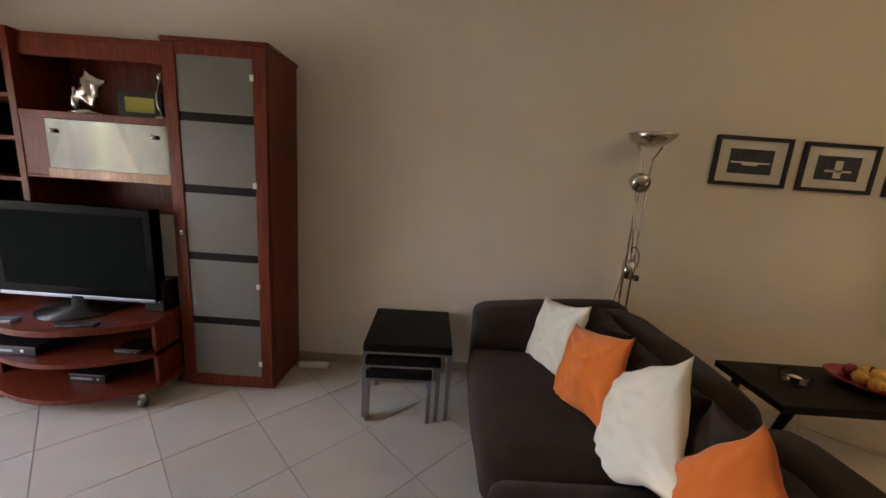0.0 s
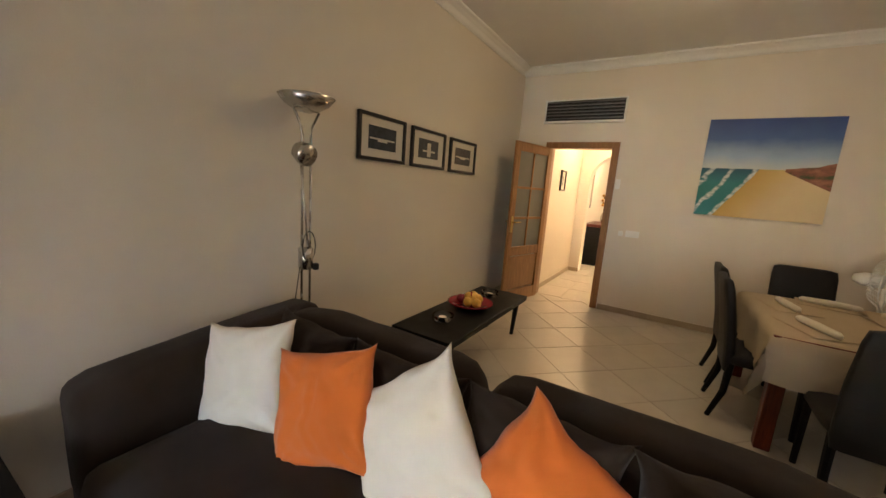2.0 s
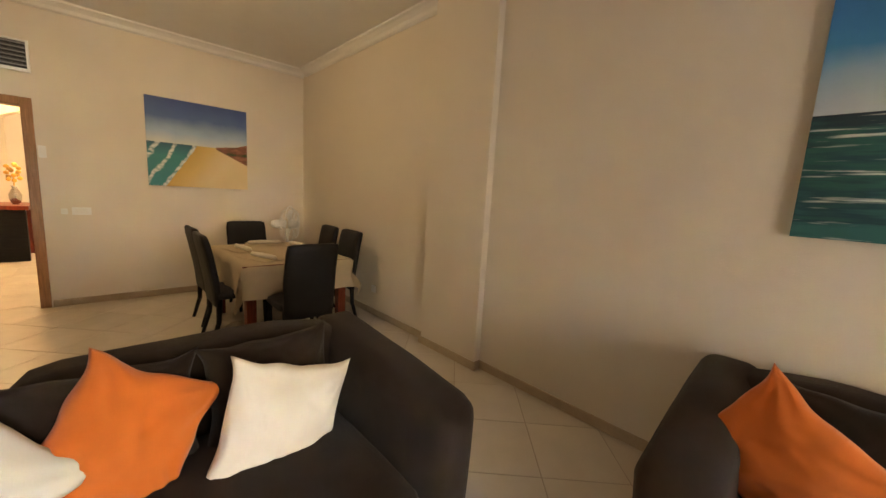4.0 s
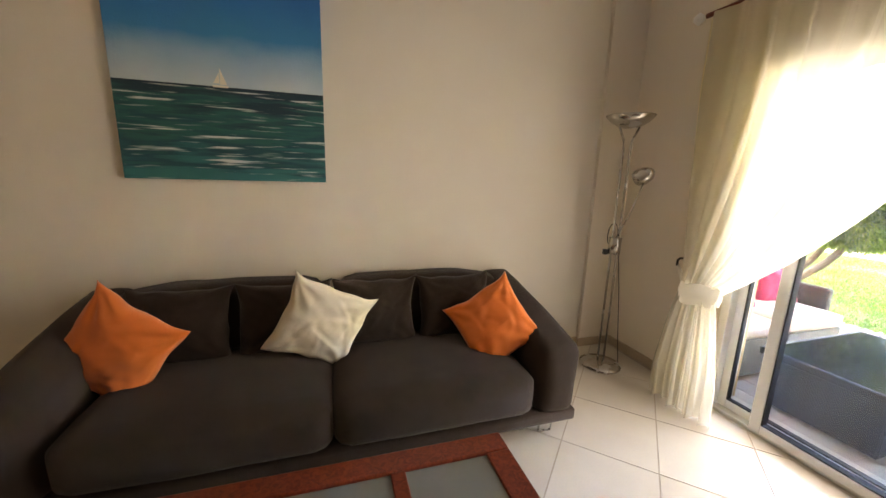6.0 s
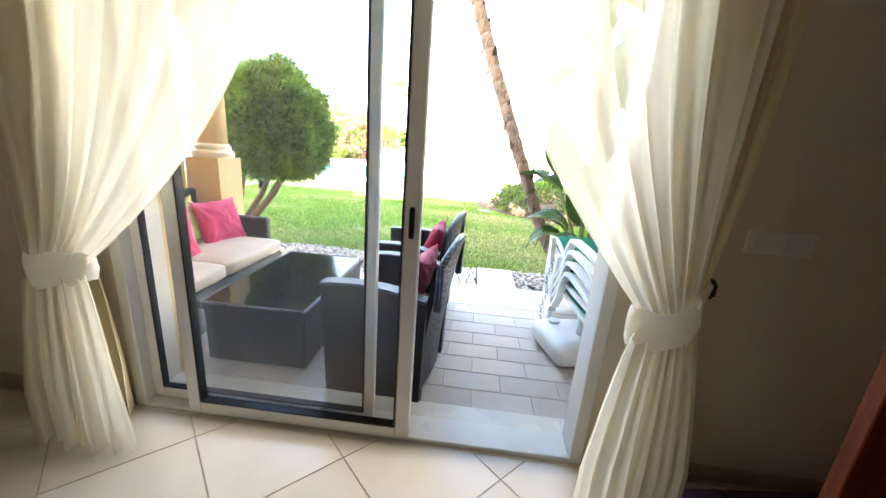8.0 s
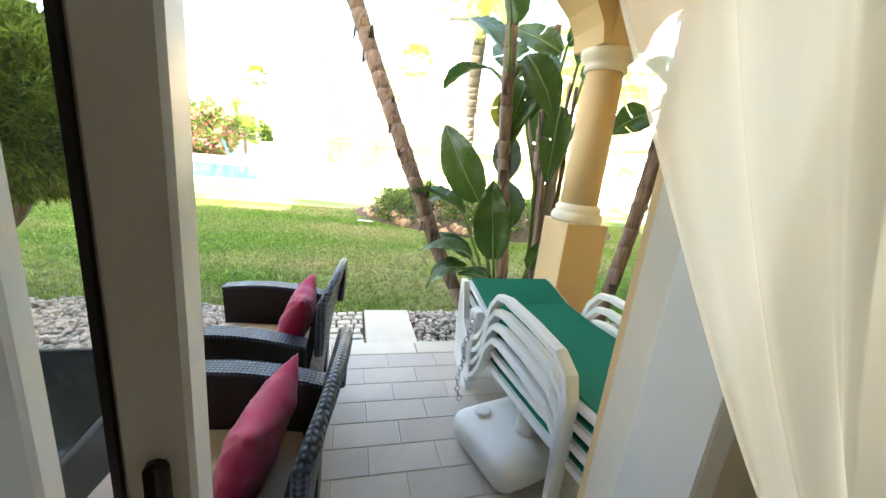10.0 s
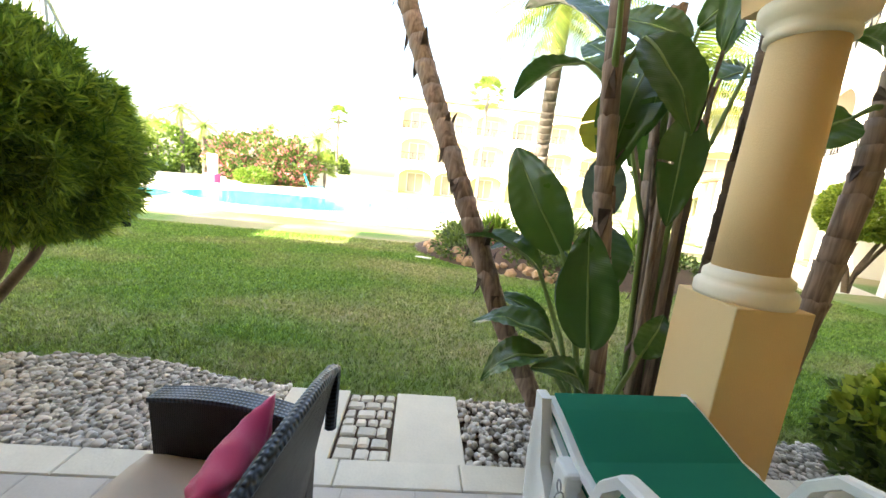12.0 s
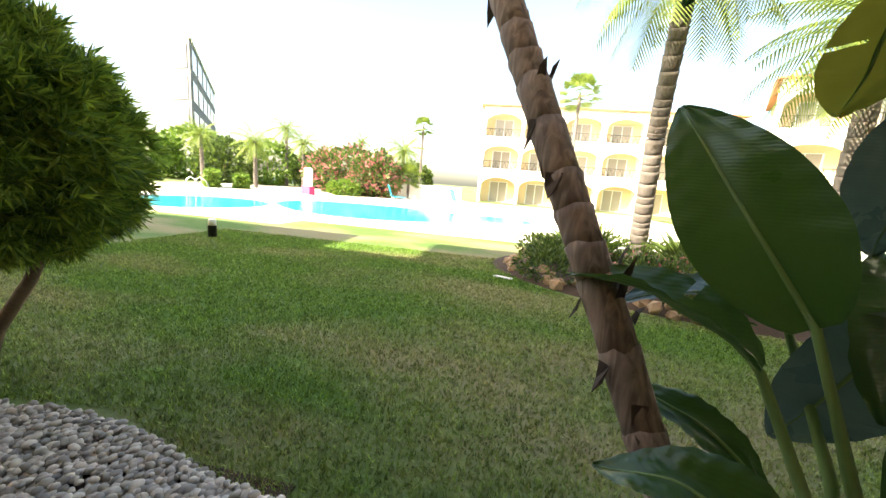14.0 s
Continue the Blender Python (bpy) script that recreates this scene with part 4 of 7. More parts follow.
# ---- floor lamps ----
def floor_lamp(label, x, y, rz, arm, tall=1.0):
    t = thing("floor_lamp", label, "floor lamp", x, y, 0, rz, group="pair of steel floor lamps")
    t.scale = (1, 1, tall)
    part("base", lathe(B(), [(0.145, 0), (0.15, 0.012), (0.12, 0.028), (0.05, 0.042), (0.02, 0.05)]), STEEL, t, smooth=True)
    for sx in (-0.028, 0.028):
        part("pole", tube(B(), [(sx, 0, 0.04), (sx, 0, 1.60), (sx * 1.3, 0, 1.66), (sx * 3, 0, 1.745)], 0.0075, 8), STEEL, t, smooth=True)
    part("joint", tube(B(), [(0, 0, 0.87), (0, 0, 0.99)], 0.042, 12), STEEL, t, smooth=True)
    part("dish", lathe(B(), [(0.03, 1.735), (0.07, 1.745), (0.12, 1.775), (0.155, 1.815), (0.149, 1.817), (0.11, 1.785), (0.05, 1.757), (0.005, 1.75)]), STEEL, t, smooth=True)
    arm_ = part("reading_arm", tube(B(), [(0, -0.03, 0.92), *arm], 0.006, 8), STEEL, t, smooth=True)
    e = Vector(arm[-1])
    part("reading_head", tube(B(), [e + Vector((0, 0.03, 0.02)), e, e + Vector((0, -0.05, -0.02)), e + Vector((0, -0.075, -0.03))], [0.02, 0.05, 0.062, 0.058], 14), STEEL, arm_, smooth=True)
    part("cord", tube(B(), [(-0.03, 0, 0.95), (-0.07, 0.02, 0.6), (-0.11, 0.03, 0.2), (-0.13, 0.04, 0.02), (0.0, 0.08, 0.012)], 0.003, 6), BLACK, t)
    part("cord_loop", tube(B(), [(0.045 * math.cos(a * 0.524), -0.03, 1.0 + 0.09 * math.sin(a * 0.524)) for a in range(13)], 0.0035, 6), BLACK, t)
    part("plug", box(B(), 0.03, 0.06, -0.05, -0.02, 0.86, 0.90, 0.006), BLACK, t)
    return t


floor_lamp("steel uplighter floor lamp with reading arm behind the sofa", 2.37, 2.775, 0, [(-0.03, -0.03, 1.2), (-0.06, -0.02, 1.53)], 1.035)
floor_lamp("steel uplighter floor lamp in the window corner", -2.39, -0.72, 0, [(-0.03, 0.06, 1.15), (-0.09, 0.12, 1.44)])

# ---- wall unit ----
wu = thing("display_cabinet", "tall mahogany cabinet with frosted glass doors", "cabinet", -0.33, 2.72, 0)
for q in ((-0.30, -0.275, -0.20, 0.21), (0.275, 0.30, -0.20, 0.21)):
    part("side_panel", box(B(), *q, 0.03, 2.16, 0.003, 1), MAHOG, wu)
part("top", box(B(), -0.31, 0.31, -0.215, 0.21, 2.16, 2.185, 0.004), MAHOG, wu)
part("plinth", box(B(), -0.29, 0.29, -0.19, 0.20, 0, 0.03), MAHOG, wu)
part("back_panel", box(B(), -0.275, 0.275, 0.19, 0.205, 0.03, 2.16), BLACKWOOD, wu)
door = part("door", box(B(), -0.295, -0.22, -0.225, -0.203, 0.035, 2.155, 0.003, 1), MAHOG, wu)
part("stile", box(B(), 0.22, 0.295, -0.225, -0.203, 0.035, 2.155, 0.003, 1), MAHOG, door)
for z0, z1 in ((0.035, 0.10), (2.09, 2.155)):
    part("rail", box(B(), -0.22, 0.22, -0.225, -0.203, z0, z1, 0.003, 1), MAHOG, door)
for z in (0.46, 0.89, 1.31, 1.73):
    part("shelf", box(B(), -0.275, 0.275, -0.19, 0.19, z, z + 0.05), MAHOG, wu)
for z0, z1 in ((0.10, 0.46), (0.51, 0.89), (0.94, 1.31), (1.36, 1.73), (1.78, 2.09)):
    part("glass_pane", box(B(), -0.22, 0.22, -0.217, -0.212, z0, z1), FROST, door, "frosted grey glass pane")
for z in (0.46, 0.89, 1.31, 1.73):
    part("shelf_edge", box(B(), -0.22, 0.22, -0.215, -0.2, z, z + 0.05), BLACKWOOD, door)
for z in (0.18, 0.72, 1.36, 1.97):
    part("hinge", box(B(), 0.205, 0.228, -0.229, -0.224, z, z + 0.035, 0.002, 1), PVC, door)
part("knob", lathe(B(), [(0.006, -0.02), (0.012, 0), (0.008, 0.012)], -0.235, -0.245, 1.07, 10), STEEL, door)
hu = thing("wall_unit", "mahogany wall unit with a glass flap above the television", "wall unit", -1.10, 2.72, 0)
part("side_panel", box(B(), -0.50, -0.455, -0.17, 0.21, 0, 2.19, 0.003, 1), MAHOG, hu)
part("top", box(B(), -0.455, 0.462, -0.12, 0.21, 2.15, 2.18, 0.003, 1), MAHOG, hu)
part("crown_rail", box(B(), -0.455, 0.462, -0.13, -0.10, 2.05, 2.15, 0.003, 1), MAHOG, hu)
part("back_panel", box(B(), -0.455, 0.462, 0.19, 0.205, 1.10, 2.15), MAHOG, hu)
part("shelf", box(B(), -0.455, 0.462, -0.17, 0.19, 1.69, 1.735, 0.003, 1), MAHOG, hu)
part("shelf", box(B(), -0.455, 0.462, -0.17, 0.19, 1.335, 1.355, 0.003, 1), MAHOG, hu)
part("flap_rail", box(B(), -0.30, 0.462, -0.185, -0.165, 1.34, 1.40, 0.003, 1), OAK, hu, "lighter wooden bottom rail")
fl = part("glass_flap", box(B(), -0.29, 0.455, -0.180, -0.174, 1.40, 1.688), SMOKED, hu, "mirrored glass flap")
part("divider", box(B(), -0.455, -0.30, -0.165, 0.19, 1.355, 1.69), MAHOG, hu)
for x in (-0.24, 0.37):
    part("knob", lathe(B(), [(0.014, -0.012), (0.018, 0), (0.014, 0.012)], x, -0.19, 1.62, 12), STEEL, fl, smooth=True)
ls = thing("open_shelf", "mahogany open shelf unit beside the television", "shelf", -1.91, 2.72, 0)
part("side_panel", box(B(), -0.32, -0.28, -0.44, 0.21, 0, 2.2, 0.003, 1), MAHOG, ls)
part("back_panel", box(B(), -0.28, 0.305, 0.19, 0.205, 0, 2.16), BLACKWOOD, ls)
for z in (0.05, 0.45, 0.9, 1.30, 1.55, 1.80, 2.15):
    part("shelf", box(B(), -0.28, 0.305, -0.15, 0.19, z, z + 0.025, 0.002, 1), MAHOG, ls)
tb = thing("tv_bench", "bow-fronted mahogany television bench on castors", "tv stand", -1.15, 2.46, 0)
def bow(z0, z1, d=0.0):
    pts = [(-0.52 + d, 0.15), (-0.52 + d, -0.17)] + [(-0.52 + d + (1.04 - 2 * d) * k / 14, -0.17 - (0.22 - d) * math.sin(math.pi * k / 14) ** 0.8) for k in range(1, 14)] + [(0.52 - d, -0.17), (0.52 - d, 0.15)]
    return prism(B(), pts, "z", z0, z1)
part("top", bow(0.515, 0.55), MAHOG, tb)
part("shelf", bow(0.315, 0.343, 0.02), MAHOG, tb)
part("bottom", bow(0.10, 0.128, 0.01), MAHOG, tb)
for x in (-0.50, 0.475):
    part("side_panel", box(B(), x, x + 0.025, -0.15, 0.14, 0.128, 0.515, 0.002, 1), MAHOG, tb)
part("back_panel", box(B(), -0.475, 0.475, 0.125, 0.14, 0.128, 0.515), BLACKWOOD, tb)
for x in (-0.43, 0.43):
    for y in (-0.2, 0.1):
        c = part("castor", tube(B(), [(x - 0.012, y, 0.032), (x + 0.012, y, 0.032)], 0.032, 14), GREYMETAL, tb, smooth=True)
        part("fork", box(B(), x - 0.018, x + 0.018, y - 0.01, y + 0.01, 0.03, 0.10, 0.003, 1), STEEL, c)
tv = thing("television", "wide black flat television with a silver lower edge", "television", -1.17, 2.42, 0.55)
part("stand", lathe(B(), [(0.22, 0), (0.22, 0.008), (0.06, 0.025), (0.05, 0.09)], seg=28), BLACK, tv, smooth=True)
part("body", box(B(), -0.485, 0.485, -0.03, 0.05, 0.08, 0.65, 0.006, 3), GLOSSBLACK, tv)
part("screen", box(B(), -0.435, 0.435, -0.0315, -0.028, 0.145, 0.60), SCREEN, tv)
part("lower_edge", box(B(), -0.475, 0.475, -0.036, -0.026, 0.072, 0.095, 0.004), SILVER, tv)
for nm, lb, x, y, z, q, m_ in (("set_top_box", "slim black video player on the bench shelf", -1.42, 2.30, 0.343, (0.19, 0.13, 0.055), BLACK), ("black_box", "small black device on the bench shelf", -0.79, 2.34, 0.343, (0.08, 0.08, 0.03), BLACK),
                           ("video_box", "black receiver box on the lowest shelf", -1.06, 2.36, 0.128, (0.11, 0.09, 0.055), BLACK), ("remote_control", "dark remote control on the television bench", -0.97, 2.17, 0.55, (0.10, 0.025, 0.018), BLACK), ("remote_control", "silver remote control on the television bench", -1.38, 2.16, 0.55, (0.07, 0.03, 0.02), SILVER),
                           ("speaker_box", "black loudspeaker behind the television", -0.74, 2.50, 0.55, (0.06, 0.07, 0.20), BLACK)):
    t = thing(nm, lb, "electronics", x, y, z, 8 if "remote" in nm else 0)
    c = part("case", box(B(), -q[0], q[0], -q[1], q[1], 0, q[2], 0.004), m_, t)
    part("front_strip", box(B(), -q[0] * 0.9, q[0] * 0.3, -q[1] - 0.001, -q[1] + 0.002, q[2] * 0.35, q[2] * 0.6), SILVER, c)
    part("button", box(B(), q[0] * 0.55, q[0] * 0.65, -q[1] - 0.003, -q[1] + 0.002, q[2] * 0.3, q[2] * 0.65, 0.001, 1), STEEL, c)
def candlestick(label, x, y, hgt, twist):
    t = thing("candlestick", label, "candlestick", x, y, 1.735)
    part("foot", lathe(B(), [(0.045, 0), (0.045, 0.010), (0.012, 0.022)], seg=16), STEEL, t, smooth=True)
    for sx in (-1, 1):
        part("curved_stem", tube(B(), [(0.005 * sx, 0, 0.018), (0.030 * sx, 0, hgt * 0.3), (0.038 * sx, 0.01, hgt * 0.55), (0.012 * sx + twist, 0, hgt * 0.85)], [0.007, 0.009, 0.008, 0.006], 8), STEEL, t, smooth=True)
    part("cup", lathe(B(), [(0.008, hgt * 0.82), (0.022, hgt * 0.88), (0.022, hgt * 0.96), (0.012, hgt)], twist, 0, 0, 12), STEEL, t, smooth=True)


candlestick("tall silver candlestick with curved stems on the shelf", -0.73, 2.62, 0.27, 0.0)
t = thing("silver_ornament", "polished silver leaf ornament on an oval foot", "ornament", -1.20, 2.63, 1.735)
part("foot", lathe(B(), [(0.09, 0), (0.095, 0.008), (0.03, 0.028)], seg=20), STEEL, t, smooth=True)
part("leaf", pillow(0.13, 0.20, 0.04, 9.0, 14), STEEL, t, smooth=True).matrix_basis = pose(0.02, 0, 0.15, 0, 25, 10)
part("bird", lathe(B(), [(0.008, 0.02), (0.022, 0.05), (0.026, 0.08), (0.012, 0.12), (0.016, 0.14), (0.003, 0.165)], -0.075, 0, 0, 12), STEEL, t, smooth=True)
t = thing("photo_stand", "small black framed photo on the wall unit shelf", "picture", -0.93, 2.70, 1.735, 6)
part("frame", box(B(), -0.13, 0.13, -0.01, 0.01, 0, 0.17, 0.003), BLACK, t)
part("photo", box(B(), -0.085, 0.085, -0.0125, -0.009, 0.04, 0.13), LIME, t)

# ---- nest of tables ----
for i, (w_, dp, hgt, yy) in enumerate(((0.54, 0.60, 0.50, 2.60), (0.46, 0.50, 0.42, 2.535), (0.40, 0.42, 0.345, 2.475))):
    t = thing("nesting_table", ("black topped nesting table with grey metal legs" if i == 0 else "smaller black nesting table tucked under another"), "side table", 0.87 - 0.02 * i, yy, 0, 2, group="nest of three tables")
    part("top", box(B(), -w_ / 2, w_ / 2, -dp / 2, dp / 2, hgt - 0.05, hgt, 0.006), BLACKWOOD, t)
    for x in (-w_ / 2, w_ / 2 - 0.025):
        for y in (-dp / 2 + 0.004, dp / 2 - 0.029):
            part("leg", box(B(), x, x + 0.025, y, y + 0.025, 0, hgt - 0.05, 0.002, 1), GREYMETAL, t)
        part("side_bar", box(B(), x, x + 0.025, -dp / 2 + 0.029, dp / 2 - 0.029, hgt - 0.07, hgt - 0.05), GREYMETAL, t)
    part("front_bar", box(B(), -w_ / 2 + 0.025, w_ / 2 - 0.025, -dp / 2 + 0.004, -dp / 2 + 0.02, hgt - 0.065, hgt - 0.05), GREYMETAL, t)
t = thing("extension_lead", "white power strip on the floor by the skirting", "power strip", 0.12, 2.84, 0.0, 4)
part("body", box(B(), -0.11, 0.11, -0.025, 0.025, 0, 0.04, 0.008), PVC, t)
part("cable", tube(B(), [(-0.11, 0, 0.02), (-0.16, 0.02, 0.01), (-0.2, -0.03, 0.006), (-0.26, 0.03, 0.006)], 0.005, 6), BLACK, t)

# ---- black bench table with dishes ----
bt = thing("black_table", "long low black wooden table along the wall", "table", 3.70, 2.315, 0)
part("top", box(B(), -0.74, 0.74, -0.25, 0.26, 0.375, 0.42, 0.006), BLACKWOOD, bt)
for sx in (-1, 1):
    for sy in (-1, 1):
        part("leg", tube(B(), [(sx * 0.62, sy * 0.19, 0.376), (sx * 0.70, sy * 0.14, 0.0)], [0.028, 0.018], 8), BLACKWOOD, bt)
part("apron", box(B(), -0.66, 0.66, -0.20, 0.20, 0.34, 0.376), BLACKWOOD, bt)
for x, m_, lb in ((-0.43, GLASS, "small clear glass bowl on the black table"), (0.42, GLASS, "clear glass tealight bowl on the black table")):
    t = thing("glass_bowl", lb, "bowl", 3.70 + x, 2.33, 0.42)
    part("bowl", lathe(B(), [(0.04, 0), (0.075, 0.02), (0.085, 0.06), (0.078, 0.06), (0.066, 0.022), (0.005, 0.01)]), GLASS, t, smooth=True)
    part("candle", lathe(B(), [(0.03, 0.012), (0.03, 0.04)], seg=12), IVORY, t)
t = thing("fruit_dish", "red dish with dried fruit on the black table", "dish", 3.72, 2.33, 0.42)
part("dish", lathe(B(), [(0.07, 0), (0.16, 0.03), (0.20, 0.055), (0.19, 0.058), (0.14, 0.036), (0.01, 0.02)]), REDGLASS, t, smooth=True)
for i in range(9):
    a = i * 2.4
    bm = B(); bmesh.ops.create_icosphere(bm, subdivisions=2, radius=0.042)
    for v in bm.verts: v.co *= 1 + 0.12 * noise.noise(v.co * 30 + Vector((i, 0, 0)))
    o = part("fruit", bm, FRUIT if i % 3 else REDGLASS, t, smooth=True); o.location = (0.017 * i * math.cos(a), 0.014 * i * math.sin(a), 0.07 + (0.03 if i < 3 else 0))

# ---- dining corner ----
dt = thing("dining_table", "wooden dining table with reddish legs", "dining table", 4.36, -0.13, 0)
part("tabletop", box(B(), -0.63, 0.63, -0.49, 0.49, 0.70, 0.735, 0.005), MAHOG, dt)
for x in (-0.60, 0.52):
    for y in (-0.46, 0.38):
        part("leg", box(B(), x, x + 0.08, y, y + 0.08, 0, 0.70, 0.006), MAHOG, dt)
tc_ = thing("tablecloth", "beige linen tablecloth hanging over the table", "tablecloth", 4.36, -0.13, 0.742)
bm = B()
NX, NY, over = 34, 28, 0.30
gx = [(-0.63 - over) + (1.26 + 2 * over) * i / NX for i in range(NX + 1)]
gy = [(-0.49 - over) + (0.98 + 2 * over) * i / NY for i in range(NY + 1)]
g = {}
for i, x in enumerate(gx):
    for j, y in enumerate(gy):
        ox, oy = max(0, abs(x) - 0.632), max(0, abs(y) - 0.492)
        drop = max(ox, oy) if min(ox, oy) == 0 else math.hypot(ox, oy)
        fold = 0.025 * math.sin(x * 17 + y * 14) * min(1, drop * 6)
        px = max(-0.632, min(0.632, x)) + (math.copysign(0.012 + fold + 0.25 * min(ox, oy), x) if ox else 0)
        py = max(-0.492, min(0.492, y)) + (math.copysign(0.012 + fold + 0.25 * min(ox, oy), y) if oy else 0)
        g[i, j] = bm.verts.new((px, py, 0.005 - drop))
for i in range(NX):
    for j in range(NY):
        bm.faces.new((g[i, j], g[i + 1, j], g[i + 1, j + 1], g[i, j + 1]))
part("cloth", bm, LINEN, tc_, smooth=True)


def dining_chair(label, x, y, rz):
    t = thing("dining_chair", label, "chair", x, y, 0, rz, group="chairs round the dining table")
    part("seat", soft_box(-0.22, 0.22, -0.22, 0.22, 0.40, 0.48, 0.03, 0.01, 6), LEATHER, t, smooth=True)
    bk = soft_box(-0.210, 0.210, 0.17, 0.235, 0.34, 0.97, 0.028, 0.006, 8)
    for v in bk.verts:
        k = max(0, v.co.z - 0.45)
        v.co.y += 0.10 * k + 0.12 * k * k + 0.02 * math.cos(v.co.x * 7) * k
    part("backrest", bk, LEATHER, t, smooth=True)
    for sx in (-0.19, 0.19):
        part("leg", tube(B(), [(sx, -0.18, 0.41), (sx, -0.185, 0)], [0.022, 0.016], 8), BLACKWOOD, t)
        part("leg", tube(B(), [(sx, 0.19, 0.41), (sx, 0.20, 0.2), (sx, 0.26, 0)], [0.024, 0.021, 0.016], 8), BLACKWOOD, t)
    return t


ch = dining_chair("black leather dining chair with a curved back", 4.19, 0.29, 0)
for x, y, rz in ((4.75, 0.27, 2), (3.56, -0.04, 90), (5.02, -0.08, -90), (4.12, -0.56, 180), (4.66, -0.56, 178)):
    copy_thing(ch, pose(x, y, 0, 0, 0, rz))
for x, y, r_ in ((4.0, 0.12, 20), (4.55, 0.15, 10), (4.85, -0.15, 80), (4.1, -0.42, -12), (4.6, -0.42, 5)):
    t = thing("place_setting", "pale woven mat with a rolled napkin on the cloth", "tableware", x, y, 0.751, r_)
    part("mat", box(B(), -0.19, 0.19, -0.13, 0.13, 0, 0.004, 0.001, 1), LINEN, t)
    part("napkin", tube(B(), [(-0.17, 0, 0.020), (-0.15, 0.0, 0.024), (0, 0.01, 0.028), (0.15, 0, 0.024), (0.17, 0, 0.020)], [0.012, 0.020, 0.024, 0.020, 0.012], 12), IVORY, t, "rolled pale napkin", smooth=True)
fan = thing("pedestal_fan", "white pedestal fan in the dining corner", "fan", 5.62, -0.68, 0, -35)
fan.scale = (1.2, 1.2, 1.2)
part("base", lathe(B(), [(0.19, 0), (0.19, 0.015), (0.05, 0.035), (0.02, 0.05)]), PVC, fan, smooth=True)
part("pole", tube(B(), [(0, 0, 0.03), (0, 0, 0.70)], 0.014), PVC, fan, smooth=True)
part("motor", tube(B(), [(0, 0.02, 1.0), (0, 0.12, 1.0), (0, 0.17, 1.0)], [0.05, 0.05, 0.03], 14), PVC, fan, smooth=True)
part("hub", tube(B(), [(0, -0.02, 1.0), (0, -0.11, 1.0)], [0.05, 0.045], 16), PVC, fan, smooth=True)
for k in range(3):
    bm = B()
    a0 = k * 2.094
    v = [bm.verts.new((r_ * math.cos(a0 + o), -0.04 + 0.03 * math.sin(o * 2), 1.0 + r_ * math.sin(a0 + o))) for r_, o in ((0.05, -0.3), (0.16, -0.5), (0.19, -0.1), (0.17, 0.35), (0.05, 0.3))]
    bm.faces.new(v); bmesh.ops.solidify(bm, geom=bm.faces[:], thickness=0.004)
    part("blade", bm, PVC, fan)
bm = B()
for k in range(28):
    a = k * 2 * math.pi / 28
    tube(bm, [(0.05 * math.cos(a), -0.115, 1 + 0.05 * math.sin(a)), (0.15 * math.cos(a), -0.10, 1 + 0.15 * math.sin(a)), (0.21 * math.cos(a), -0.03, 1 + 0.21 * math.sin(a)), (0.15 * math.cos(a), 0.05, 1 + 0.15 * math.sin(a)), (0.05 * math.cos(a), 0.06, 1 + 0.05 * math.sin(a))], 0.0018, 4)
for r_, y_ in ((0.21, -0.03), (0.15, -0.10), (0.05, -0.115)):
    tube(bm, [(r_ * math.cos(a * 0.2618), y_, 1 + r_ * math.sin(a * 0.2618)) for a in range(25)], 0.005, 5, False)
part("guard", bm, PVC, fan, "white wire guard")
for o in fan.children:
    if o.name.split(".")[0] in ("motor", "hub", "blade", "guard"):
        o.location.z = -0.25

# ---- curtains ----
rod = thing("curtain_rod", "dark wooden curtain rod with white brackets", "curtain rod", -2.60, 0.9, 2.35)
part("pole", tube(B(), [(0, -1.35, 0), (0, 1.6, 0)], 0.014, 12), MAHOG, rod, smooth=True)
for y in (-1.40, 1.64):
    part("finial", lathe(B(), [(0.004, -0.035), (0.03, -0.01), (0.03, 0.012), (0.004, 0.035)], 0, y, 0, 14), PVC, rod, smooth=True)
for y in (-1.28, 1.52):
    part("bracket", tube(B(), [(0, y, 0), (-0.128, y, 0)], 0.008, 8), PVC, rod)


